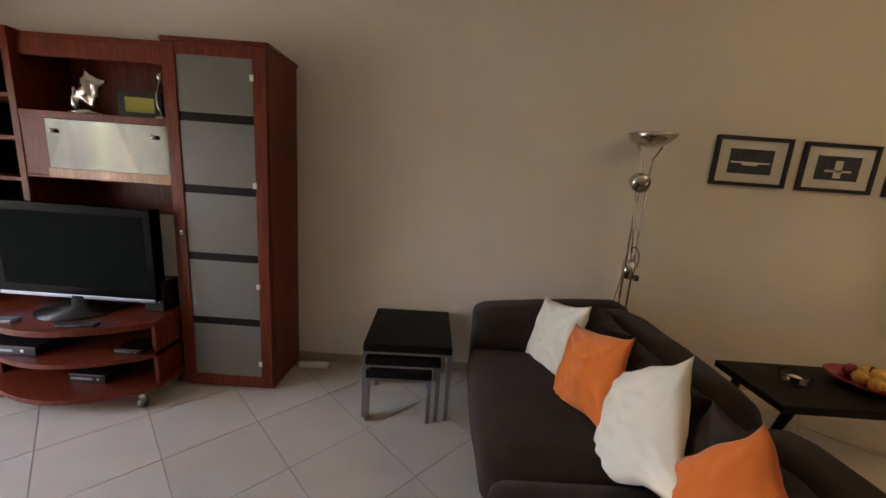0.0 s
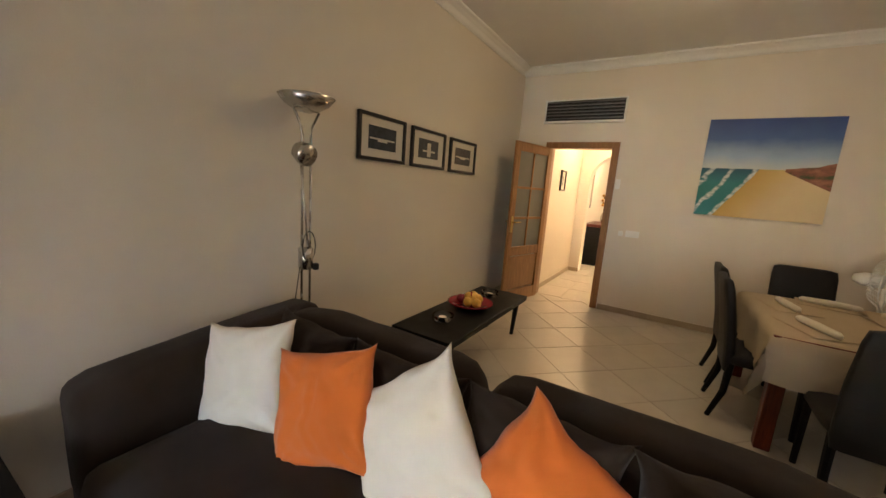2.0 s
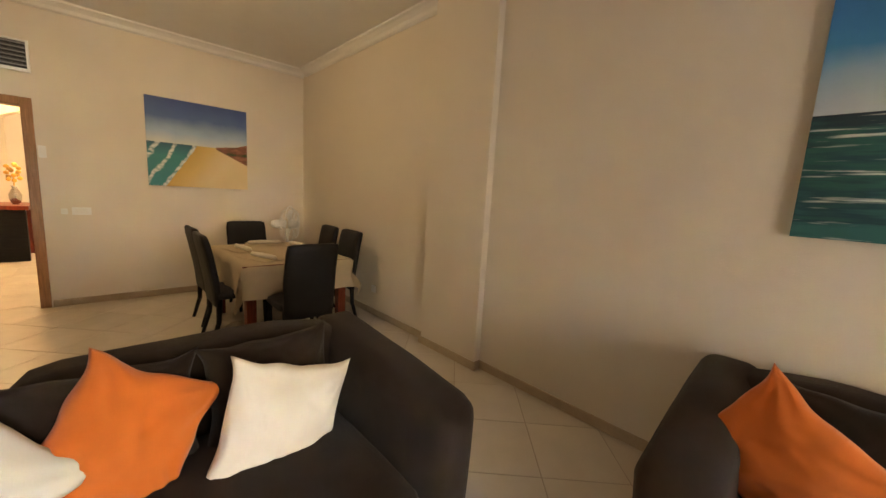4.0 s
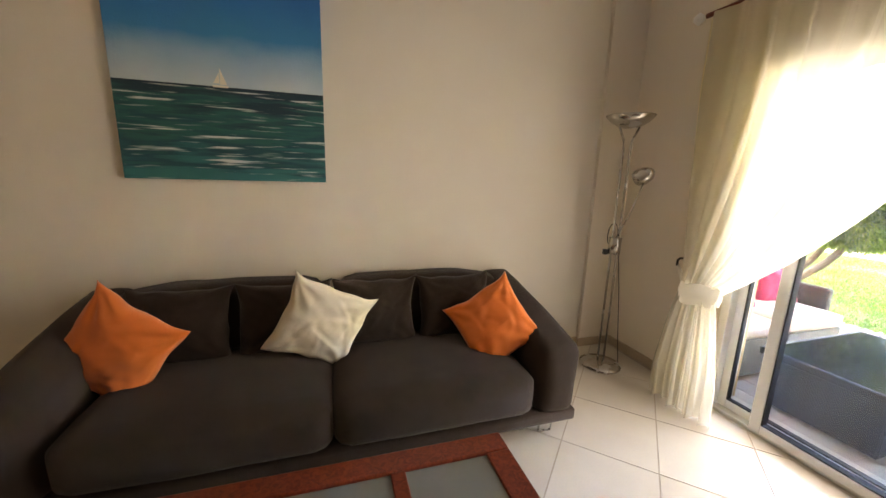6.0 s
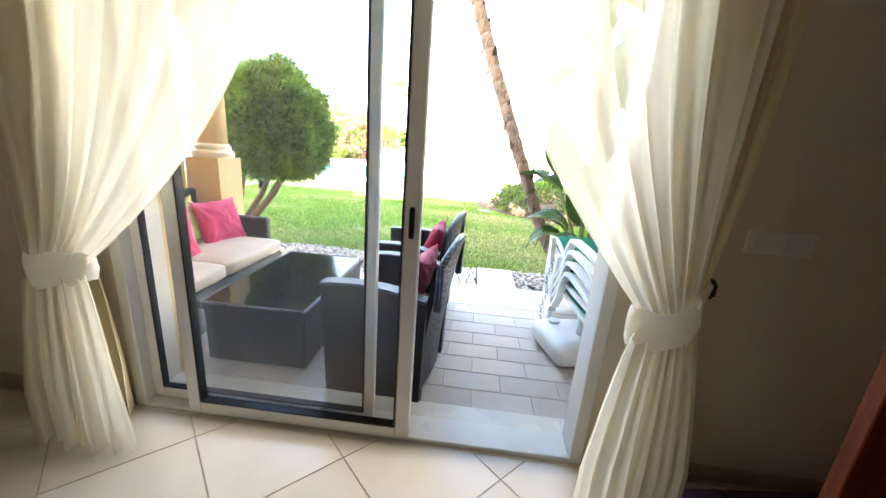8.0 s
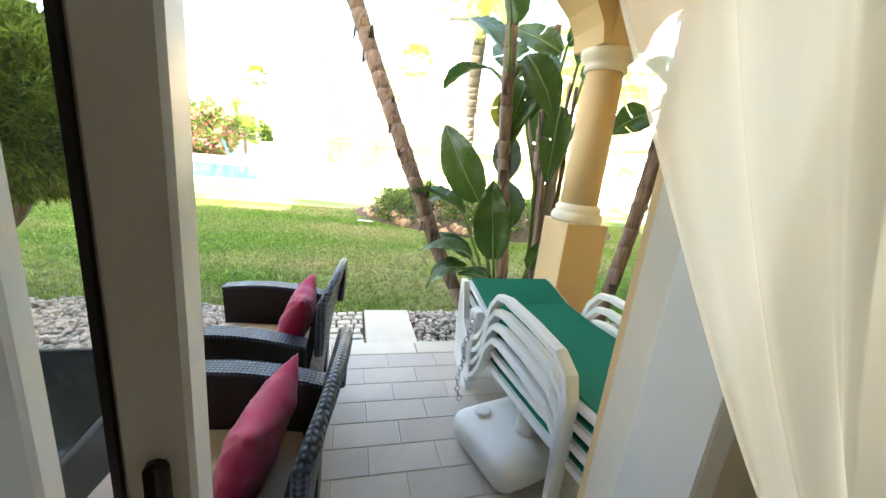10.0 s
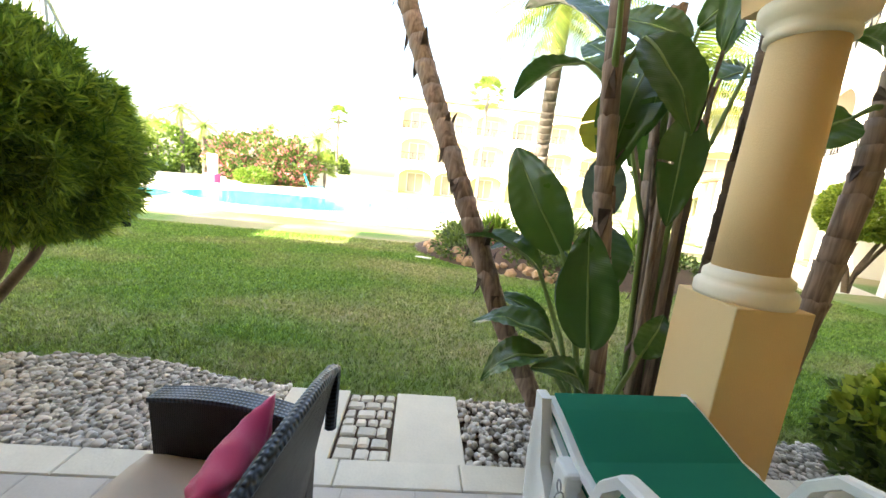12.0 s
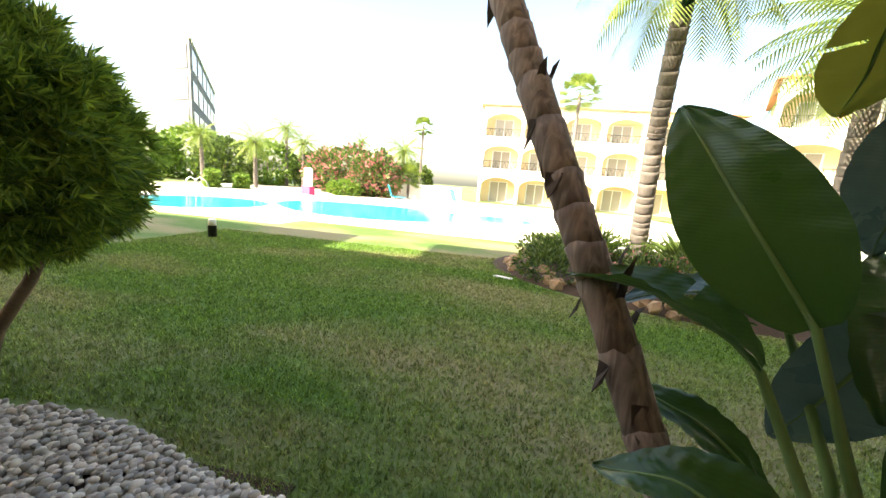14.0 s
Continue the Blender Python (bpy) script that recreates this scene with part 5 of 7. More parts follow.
def curtain(name, label, material, x, top, tie, bottom, ztie, folds, seed, amp=0.028, sweep=1.7, hem=0.0):
    """A tied-back curtain: spans (y0, y1) at the rod, tie and hem; hangs in folds."""
    t = thing(name, label, "curtain", x, 0, 0)
    bm = B(); NU, NV = folds * 10, 56; g = {}
    for j in range(NV + 1):
        z = 2.335 - (2.335 - 0.012) * j / NV
        if z > ztie:
            k = (2.335 - z) / (2.335 - ztie)
            a = top[0] + (tie[0] - top[0]) * k ** 2.3
            b = top[1] + (tie[1] - top[1]) * k ** sweep
            am = amp * (1 - 0.35 * k)
            out = hem * 0.3 * k ** 4
        else:
            k = (ztie - z) / ztie
            kk = min(1, k * 1.5) ** 0.7
            a = tie[0] + (bottom[0] - tie[0]) * kk
            b = tie[1] + (bottom[1] - tie[1]) * kk
            am = amp * (0.65 + 0.9 * k)
            out = hem * (0.3 + 0.7 * kk)
        for i in range(NU + 1):
            u = i / NU
            ph = u * folds * 2 * math.pi + seed + 0.6 * math.sin(3 * u + z * 1.3) + 3.2 * noise.noise(Vector((u * 3.1, seed, z * 0.35)))
            wave = math.sin(ph) + 0.35 * math.sin(2.3 * ph + 2 * noise.noise(Vector((u * 4, z, seed))))
            g[i, j] = bm.verts.new((out + am * (0.75 + 1.1 * noise.noise(Vector((u * 5, seed + 4, z * 0.5)))) * wave + 0.014 * noise.noise(Vector((u * 6, z * 2, seed))), a + (b - a) * u + am * 0.35 * math.cos(ph), z + (0.008 * math.sin(ph * 0.5) if j == NV else 0)))
    for i in range(NU):
        for j in range(NV):
            bm.faces.new((g[i, j], g[i + 1, j], g[i + 1, j + 1], g[i, j + 1]))
    part("cloth", bm, material, t, smooth=True)
    return t


def tie_band(parent, yc, half, deep, z, high, tilt, hook):
    """A broad creased strip of the same cloth wrapped round the gathered folds, with a tail to its hook."""
    bm = B(); NU, NV = 40, 8; g = {}
    for j in range(NV + 1):
        v_ = j / NV
        belly = 1 + 0.10 * math.sin(math.pi * v_)
        for i in range(NU):
            a = 2 * math.pi * i / NU
            cr = 1 + 0.05 * noise.noise(Vector((math.cos(a) * 2, math.sin(a) * 2, v_ * 5 + yc)))
            g[i, j] = bm.verts.new((deep * belly * cr * math.cos(a), yc + half * belly * cr * math.sin(a), z + high * (v_ - 0.5) + tilt * math.sin(a) + 0.006 * math.sin(a * 5)))
    for i in range(NU):
        for j in range(NV):
            bm.faces.new((g[i, j], g[(i + 1) % NU, j], g[(i + 1) % NU, j + 1], g[i, j + 1]))
    part("tieback", bm, BAND, parent, "wide white cloth tieback", smooth=True)
    sy = 1 if hook > yc else -1
    part("tie_tail", tube(B(), [(0.0, yc + sy * half * 0.8, z + 0.02), (-0.04, (yc + hook) / 2 + sy * half * 0.4, z + 0.06), (-0.06, hook, z + 0.12)], [0.030, 0.018, 0.008], 8), BAND, parent, smooth=True)


c = curtain("sheer_curtain", "white sheer curtain tied back beside the glass door", SHEER, -2.56, (-0.38, 0.80), (-0.28, -0.08), (-0.34, 0.06), 0.74, 8, 0.3, 0.030, 2.2, 0.09)
tie_band(c, -0.18, 0.115, 0.065, 0.735, 0.13, 0.015, -0.40)
curtain("cream_drape", "cream drape gathered beside the sheer curtain", DRAPE, -2.635, (-0.44, 0.02), (-0.31, -0.16), (-0.34, -0.10), 0.76, 5, 1.1)
c = curtain("sheer_curtain", "white sheer curtain tied back beside the opening", SHEER, -2.56, (2.08, 1.10), (2.06, 1.90), (2.14, 1.77), 0.78, 8, 2.0, 0.030, 1.7, 0.09)
tie_band(c, 1.98, 0.100, 0.065, 0.765, 0.13, 0.020, 2.14)
curtain("cream_drape", "cream drape gathered beside the sheer curtain", DRAPE, -2.635, (2.20, 1.86), (2.12, 2.00), (2.20, 2.04), 0.79, 5, 0.7)
for y in (-0.40, 2.15):
    t = thing("tieback_hook", "small dark metal curtain hook on the wall", "hook", XW, y, 0.90)
    part("stem", tube(B(), [(0.001, 0, 0), (0.10, 0, 0), (0.115, 0, -0.01), (0.115, 0, -0.045), (0.105, 0, -0.055)], 0.007, 8), IRON, t)
    part("rose", tube(B(), [(0.001, 0, 0), (0.008, 0, 0)], 0.024, 12), IRON, t)
t = thing("rolled_mat", "dark purple rolled exercise mat on the floor by the wall", "mat", -2.56, 2.50, 0.052)
part("roll", tube(B(), [(0.03, -0.33, 0), (0.02, -0.31, 0), (-0.03, 0.1, 0), (-0.06, 0.40, 0)], [0.044, 0.05, 0.05, 0.05], 18), PURPLE, t, smooth=True)
part("strap", tube(B(), [(0.002, -0.16, 0), (0.0, -0.12, 0)], 0.052, 18), BLACK, t, smooth=True)

# ---- terrace ----
GZ = -0.03
t = structure("porch", "pale yellow rendered porch with an arch and columns", "porch")
part("terrace_wall", box(B(), -4.42, -2.98, -1.40, -1.20, -0.05, 2.9), RENDER, t)
part("terrace_wall", box(B(), -2.98, -2.9805 - 0.02, -1.2, -0.15, -0.05, 2.9), RENDER, t)
part("terrace_wall", box(B(), -3.0005, -2.98, 1.89, 7.0, -0.05, 2.9), RENDER, t)
part("terrace_wall", box(B(), -3.0005, -2.98, -0.15, 1.89, 2.04, 2.9), RENDER, t)
part("porch_ceiling", box(B(), -4.75, -2.98, -1.4, 7.0, 2.9, 3.05), CREAMTRIM, t)


def arch_poly(y0, y1, spring, rise, top):
    c_, r_ = (y0 + y1) / 2, (y1 - y0) / 2
    return [(y0, top), (y0, spring)] + [(c_ - r_ * math.cos(a * math.pi / 20), spring + rise * math.sin(a * math.pi / 20)) for a in range(1, 20)] + [(y1, spring), (y1, top)]


part("arch", prism(B(), arch_poly(-0.88, 2.66, 2.10, 0.62, 3.05), "x", -4.72, -4.42), RENDER, t)
part("arch", prism(B(), arch_poly(2.96, 6.6, 2.10, 0.62, 3.05), "x", -4.72, -4.42), RENDER, t)
part("arch", prism(B(), [(y_, z_) for y_, z_ in ((2.66, 2.10), (2.96, 2.10), (2.96, 3.05), (2.66, 3.05))], "x", -4.72, -4.42), RENDER, t)
part("arch", prism(B(), [(y_, z_) for y_, z_ in ((-1.19, 2.10), (-0.88, 2.10), (-0.88, 3.05), (-1.19, 3.05))], "x", -4.72, -4.42), RENDER, t)
part("arch", prism(B(), arch_poly(-4.42, -3.0, 2.10, 0.5, 3.05), "y", 2.70, 2.92), RENDER, t)
for y in (2.81, -1.04):
    col = part("plinth", box(B(), -4.725, -4.415, y - 0.155, y + 0.155, -0.06, 1.03, 0.006, 2), RENDER, t)
    part("column_base", lathe(B(), [(0.165, 1.03), (0.170, 1.045), (0.170, 1.075), (0.160, 1.09), (0.145, 1.095), (0.150, 1.11), (0.148, 1.13), (0.125, 1.15)], -4.57, y, 0, 32), CREAMTRIM, t, smooth=True)
    part("column_shaft", lathe(B(), [(0.124, 1.15), (0.122, 1.5), (0.112, 1.98)], -4.57, y, 0, 32), RENDER, t, smooth=True)
    part("capital", lathe(B(), [(0.113, 1.98), (0.130, 1.985), (0.130, 2.01), (0.118, 2.02), (0.140, 2.04), (0.160, 2.06), (0.165, 2.10)], -4.57, y, 0, 32), CREAMTRIM, t, smooth=True)
# unseen storeys added to shade the lawn; eaves step back, letting sun onto it
up = structure("upper_storeys", "unseen upper storeys and roof, added to shade the lawn", "building")
HB = 9.9
part("storey_wall", box(B(), -2.72, -2.5, -34, 7.0, 3.31, HB - 0.1), RENDER, up)
for y0, y1 in ((-34, -11.91), (-9.88, 7.0)):
    part("eaves", box(B(), -4.70, -2.5, y0, y1, HB - 0.1, HB), RENDER, up)
part("eaves", box(B(), -2.72, -2.5, -11.91, -9.88, HB - 0.1, HB), RENDER, up)
part("storey_wall", box(B(), -2.98, 12.3, -34, -1.45, -0.05, HB - 2.5), RENDER, up)
part("storey_wall", box(B(), -2.499, 12.3, 3.2, 7.0, -0.05, HB - 0.2), RENDER, up)
part("roof_slab", box(B(), -2.9, 12.3, -1.45, 3.2, 3.35, 3.6), ROOF, up)

# ---- ground ----
bm = B()
def ground_z(x, y):
    if x > -5.3:
        return -0.075
    k = min(1.0, (-5.3 - x) / 6.0)
    return -0.075 - 0.10 * k
xs = [-3.0, -4.0, -5.0, -5.3] + [-5.5 - 0.5 * i for i in range(16)] + [-14, -16, -20, -30, -60, -120, -300]
ys = [-300, -120, -60, -30, -16, -10] + [-8 + i for i in range(17)] + [10, 14, 18, 24, 40, 80, 300]
g = {(i, j): bm.verts.new((x, y, ground_z(x, y))) for i, x in enumerate(xs) for j, y in enumerate(ys)}
for i in range(len(xs) - 1):
    for j in range(len(ys) - 1):
        bm.faces.new((g[i, j], g[i, j + 1], g[i + 1, j + 1], g[i + 1, j]))
o = part("ground", bm, LAWN)
tagged(o, "mown green lawn with dry patches", "lawn", kind="structure")
bm = B()
v = [bm.verts.new(q) for q in ((-3.0, -300, -0.075), (300, -300, -0.075), (300, -16, -0.075), (-3.0, -16, -0.075))]
bm.faces.new(v)
v = [bm.verts.new(q) for q in ((-3.0, 16, -0.075), (300, 16, -0.075), (300, 300, -0.075), (-3.0, 300, -0.075))]
bm.faces.new(v)
v = [bm.verts.new(q) for q in ((12.3, -16, -0.075), (300, -16, -0.075), (300, 16, -0.075), (12.3, 16, -0.075))]
bm.faces.new(v)
o = part("ground_behind", bm, LAWN)
tagged(o, "lawn round the building", "lawn", kind="structure")

# grass blades on the nearer lawn
rng = np.random.default_rng(3)
N = 330000
gx = -5.16 - 6.7 * rng.random(N) ** 1.6
gy = -5.0 + 14.5 * rng.random(N)
edge = np.where(gy < 0.75, -5.62 + 0.10 * np.sin(gy * 3) - 0.18 * np.clip((-gy) / 3, 0, 1) + 0.12 * np.clip((gy - 0.0) / 0.75, 0, 1), np.where(gy < 3.6, -5.45, -5.17))
keep = gx < edge - 0.02 * rng.random(N)
bedd = ((gx + 11.4) / 2.6) ** 2 + ((gy - 4.9) / 3.3) ** 2 > 1.02
keep &= bedd
gx, gy = gx[keep], gy[keep]
n_ = len(gx)
gz = -0.075 - 0.10 * np.clip((-5.3 - gx) / 6.0, 0, 1)
tuft = np.sin(gx * 31 + 2.1 * np.sin(gy * 17)) * np.sin(gy * 27 + 1.7 * np.sin(gx * 19)) + 0.6 * np.sin(gx * 71 + gy * 53)
hgt = (0.014 + 0.026 * rng.random(n_)) * (1 + 0.30 * tuft)
ang, lean = rng.random(n_) * 6.283, rng.normal(0, 0.6, n_)
wd = 0.003 + 0.003 * rng.random(n_) + 0.0010 * (-5.4 - gx)
la = rng.random(n_) * 6.283
V = np.empty((n_ * 3, 3))
V[0::3] = np.stack([gx - wd * np.cos(ang), gy - wd * np.sin(ang), gz], 1)
V[1::3] = np.stack([gx + wd * np.cos(ang), gy + wd * np.sin(ang), gz], 1)
V[2::3] = np.stack([gx + hgt * lean * np.cos(la), gy + hgt * lean * np.sin(la), gz + hgt], 1)
o = raw("grass", V.tolist(), np.arange(n_ * 3).reshape(-1, 3).tolist(), BLADE)
tagged(o, "short mown grass blades on the lawn", "grass", kind="stuff")

# ---- terrace furniture ----
def wicker_chair(label, x, y, rz=0):
    """Faces local -y."""
    t = thing("wicker_armchair", label, "armchair", x, y, GZ, rz, group="black wicker armchairs on the terrace")
    part("seat_box", box(B(), -0.24, 0.24, -0.30, 0.22, 0.10, 0.34, 0.012), RATTAN, t)
    part("seat_pad", soft_box(-0.235, 0.235, -0.31, 0.20, 0.34, 0.42, 0.03, 0.008, 6), BEIGE, t, "beige seat pad", smooth=True)
    arc = [(-0.30 + 0.55 * k / 10, 0.578 + 0.045 * math.sin(math.pi * (0.10 + 0.80 * k / 10)) - 0.020 * k / 10) for k in range(11)]
    for sx in (-1, 1):
        part("side_panel", prism(B(), [(-0.275, 0.0)] + arc + [(0.24, 0.0)], "x", sx * 0.27 - 0.030, sx * 0.27 + 0.030), RATTAN, t)
        part("arm_top", prism(B(), [(y_, z_ + 0.001) for y_, z_ in arc] + [(y_, z_ + 0.017) for y_, z_ in arc[::-1]], "x", sx * 0.27 - 0.038, sx * 0.27 + 0.038), RATTANTOP, t, "woven arm top with bluish highlights in its colour")
    bk = B()
    g = {}
    for k, th in enumerate((0.0, 0.032)):
        for i in range(9):
            for j in range(7):
                u, v_ = -1 + i / 4, j / 6
                z = 0.05 + (0.71 + 0.07 * (1 - u * u)) * v_
                g[k, i, j] = bk.verts.new((u * (0.25 + 0.04 * v_), 0.215 + th + 0.10 * v_ ** 1.6 - 0.03 * u * u, z))
    for i in range(8):
        for j in range(6):
            bk.faces.new((g[0, i, j], g[0, i + 1, j], g[0, i + 1, j + 1], g[0, i, j + 1]))
            bk.faces.new((g[1, i, j], g[1, i, j + 1], g[1, i + 1, j + 1], g[1, i + 1, j]))
    for i in range(8):
        bk.faces.new((g[0, i, 6], g[0, i + 1, 6], g[1, i + 1, 6], g[1, i, 6]))
        bk.faces.new((g[0, i, 0], g[1, i, 0], g[1, i + 1, 0], g[0, i + 1, 0]))
    for j in range(6):
        bk.faces.new((g[0, 0, j], g[0, 0, j + 1], g[1, 0, j + 1], g[1, 0, j]))
        bk.faces.new((g[0, 8, j], g[1, 8, j], g[1, 8, j + 1], g[0, 8, j + 1]))
    part("backrest", bk, RATTAN, t)
    rim = [(u * (0.29), 0.215 + 0.10 + 0.022 - 0.03 * u * u, 0.76 + 0.07 * (1 - u * u) + 0.008) for u in [-1 + k / 6 for k in range(13)]]
    rim = [(-0.29, 0.30, 0.55)] + rim + [(0.29, 0.30, 0.55)]
    part("back_rim", tube(B(), rim, 0.020, 8), RATTANTOP, t, "woven rim with bluish highlights in its colour", smooth=True)
    return t


wc = wicker_chair("black wicker armchair with a pink cushion", -4.09, 0.92, -7)
copy_thing(wc, pose(-3.30, 0.94, GZ, 0, 0, -7))
for x, y, r_ in ((-4.03, 1.06, -2), (-3.27, 1.06, -9)):
    t = thing("pink_cushion", "pink cushion upright on a wicker armchair", "cushion", x, y, 0.555, group="pink cushions on the terrace")
    o = part("cover", pillow(0.36, 0.36, 0.13, r_), PINK, t, smooth=True)
    o.matrix_basis = pose(0, 0, 0, -18, 0, r_)
ot = thing("wicker_coffee_table", "black wicker coffee table with a dark glass top", "coffee table", -3.64, 0.175, GZ)
part("body", box(B(), -0.50, 0.50, -0.29, 0.29, 0.02, 0.335, 0.01), RATTAN, ot)
for q in ((-0.52, 0.52, -0.31, -0.288), (-0.52, 0.52, 0.288, 0.31), (-0.52, -0.498, -0.288, 0.288), (0.498, 0.52, -0.288, 0.288)):
    part("woven_rim", box(B(), *q, 0.335, 0.385, 0.01), RATTAN, ot, "worn woven table rim")
part("glass_top", box(B(), -0.497, 0.497, -0.287, 0.287, 0.36, 0.382), DARKGLASS, ot, "dark glass inlay")
os_ = thing("wicker_sofa", "black wicker sofa with cream seat cushions", "sofa", -3.60, -0.72, GZ)
part("seat_box", box(B(), -0.72, 0.72, -0.38, 0.42, 0.04, 0.33, 0.012), RATTAN, os_)
for x in (-0.70, 0.0):
    part("seat_cushion", soft_box(x + 0.005, x + 0.695, -0.25, 0.44, 0.33, 0.44, 0.035, 0.012, 8, x), BEIGE, os_, "cream seat cushion", smooth=True)
part("backrest", box(B(), -0.78, 0.78, -0.44, -0.36, 0.04, 0.80, 0.02, 2), RATTAN, os_)
for sx in (-1, 1):
    part("armrest", box(B(), sx * 0.75 - 0.035, sx * 0.75 + 0.035, -0.38, 0.30, 0.04, 0.60, 0.02, 2), RATTAN, os_)
for x, y, m_, lb, r_, z_ in ((-4.12, -0.70, PINK, "pink cushion on the wicker sofa", 172, 0.555), (-3.84, -0.82, LIME, "lime cushion behind pink ones on the wicker sofa", 180, 0.585), (-3.56, -0.68, PINK, "pink cushion leaning on the wicker sofa", 165, 0.55), (-3.16, -0.66, PINK, "pink cushion at the sofa's end", 190, 0.55)):
    t = thing("pink_cushion" if m_ is PINK else "lime_cushion", lb, "cushion", x, y, z_, group="cushions on the wicker sofa")
    o = part("cover", pillow(0.43, 0.38, 0.14, x), m_, t, smooth=True)
    o.matrix_basis = pose(0, 0, 0, 0, 0, r_) @ pose(0, 0, 0, -18, 0, 0)

# ---- stack of sun loungers ----
def lounger(label, z, top):
    """Head end towards local -x (raised curl), arms along both sides, legs underneath."""
    t = thing("sun_lounger", label, "sun lounger", -3.07, 2.42, GZ + z, 3, group="stack of sun loungers")
    prof = [(-1.42, 0.335), (-1.34, 0.32), (-1.15, 0.265), (-0.9, 0.25), (-0.5, 0.265), (-0.2, 0.29), (0.02, 0.31)]
    m_ = GREENCANVAS
    def sweep(bm, y0, y1, lo, hi):
        a = [[bm.verts.new((x, y, zz + dz)) for y, dz in ((y0, lo), (y1, lo), (y1, hi), (y0, hi))] for x, zz in prof]
        for p_, q_ in zip(a, a[1:]):
            for k in range(4):
                bm.faces.new((p_[k], p_[(k + 1) % 4], q_[(k + 1) % 4], q_[k]))
        bm.faces.new(a[0][::-1]); bm.faces.new(a[-1])
        return bm
    part("sling", sweep(B(), -0.278, 0.278, -0.004, 0.008), m_, t, "green canvas sling")
    for y in (-0.300, 0.260):
        part("side_rail", sweep(B(), y, y + 0.04, -0.035, -0.005), PLASTICWHITE, t)
    part("head_bar", box(B(), -1.44, -1.40, -0.27, 0.27, 0.295, 0.333, 0.015, 2), PLASTICWHITE, t)
    for sy in (-1, 1):
        y = sy * 0.315
        pts = [(-1.17, y, 0.06), (-1.10, y, 0.10), (-1.03, y, 0.20), (-0.98, y, 0.35), (-0.92, y, 0.42), (-0.84, y, 0.437), (-0.60, y, 0.43), (-0.40, y, 0.41), (-0.32, y, 0.36), (-0.29, y, 0.27), (-0.285, y, 0.12), (-0.28, y, 0.0)]
        bm = B()
        rings = []
        for i, q in enumerate(pts):
            q = Vector(q); d_ = (Vector(pts[min(i + 1, len(pts) - 1)]) - Vector(pts[max(i - 1, 0)])).normalized()
            nrm = Vector((-d_.z, 0, d_.x))
            rings.append([bm.verts.new(q + nrm * a + Vector((0, b, 0))) for a, b in ((-0.016, -0.028), (-0.016, 0.028), (0.010, 0.028), (0.016, 0.014), (0.016, -0.014), (0.010, -0.028))])
        for p_, q_ in zip(rings, rings[1:]):
            for k in range(6):
                bm.faces.new((p_[k], p_[(k + 1) % 6], q_[(k + 1) % 6], q_[k]))
        bm.faces.new(rings[0][::-1]); bm.faces.new(rings[-1])
        part("armrest", bm, PLASTICWHITE, t, smooth=False)
        part("bracket", box(B(), -1.22, -1.13, y - 0.03, y + 0.03, 0.02, 0.24, 0.012, 2), PLASTICWHITE, t)
        part("head_leg", prism(B(), [(-1.46, 0.33), (-1.40, 0.33), (-1.33, 0.10), (-1.16, -0.05), (-1.24, -0.06), (-1.42, 0.05)], "y", y - 0.025 if sy > 0 else y - 0.02, y + 0.02), PLASTICWHITE, t)
        part("foot_leg", box(B(), -0.12, -0.04, y - 0.03, y + 0.02, -0.10, 0.25, 0.012, 2), PLASTICWHITE, t)
    return t


for i in range(4):
    lounger("white plastic sun lounger with green sling, stacked" if i < 3 else "topmost white and green sun lounger of the stack", 0.06 + 0.082 * i, i == 3)
ch_ = thing("chain", "steel chain locked round the loungers", "chain", -4.16, 2.0, 0.0)
for k in range(22):
    bm = B()
    tube(bm, [(0.014 * math.cos(a * 0.785), 0, 0.02 * math.sin(a * 0.785)) for a in range(9)], 0.0028, 5, False)
    o = part("link", bm, GREYMETAL, ch_, smooth=True)
    o.matrix_basis = pose(0.05 * math.sin(k * 0.35), 0.02 * math.cos(k * 0.5) - 0.035, 0.50 - 0.024 * k, 0, 0, 90 * (k % 2))
ub = thing("umbrella_base", "white plastic umbrella base on the terrace", "umbrella base", -3.72, 2.10, GZ, 15)
part("tank", soft_box(-0.22, 0.22, -0.22, 0.22, 0, 0.16, 0.06, 0.012, 8), PLASTICWHITE, ub, smooth=True)
part("socket", lathe(B(), [(0.05, 0.15), (0.045, 0.2), (0.045, 0.27), (0.055, 0.28), (0.055, 0.31), (0.03, 0.31), (0.03, 0.26)], 0.06, 0.02, 0, 16), PLASTICWHITE, ub, smooth=True)
part("knob", box(B(), 0.10, 0.16, 0.005, 0.035, 0.235, 0.265, 0.006), PLASTICWHITE, ub)
part("cap", lathe(B(), [(0.04, 0.155), (0.04, 0.185), (0.03, 0.185)], -0.12, -0.1, 0, 14), PLASTICWHITE, ub, smooth=True)

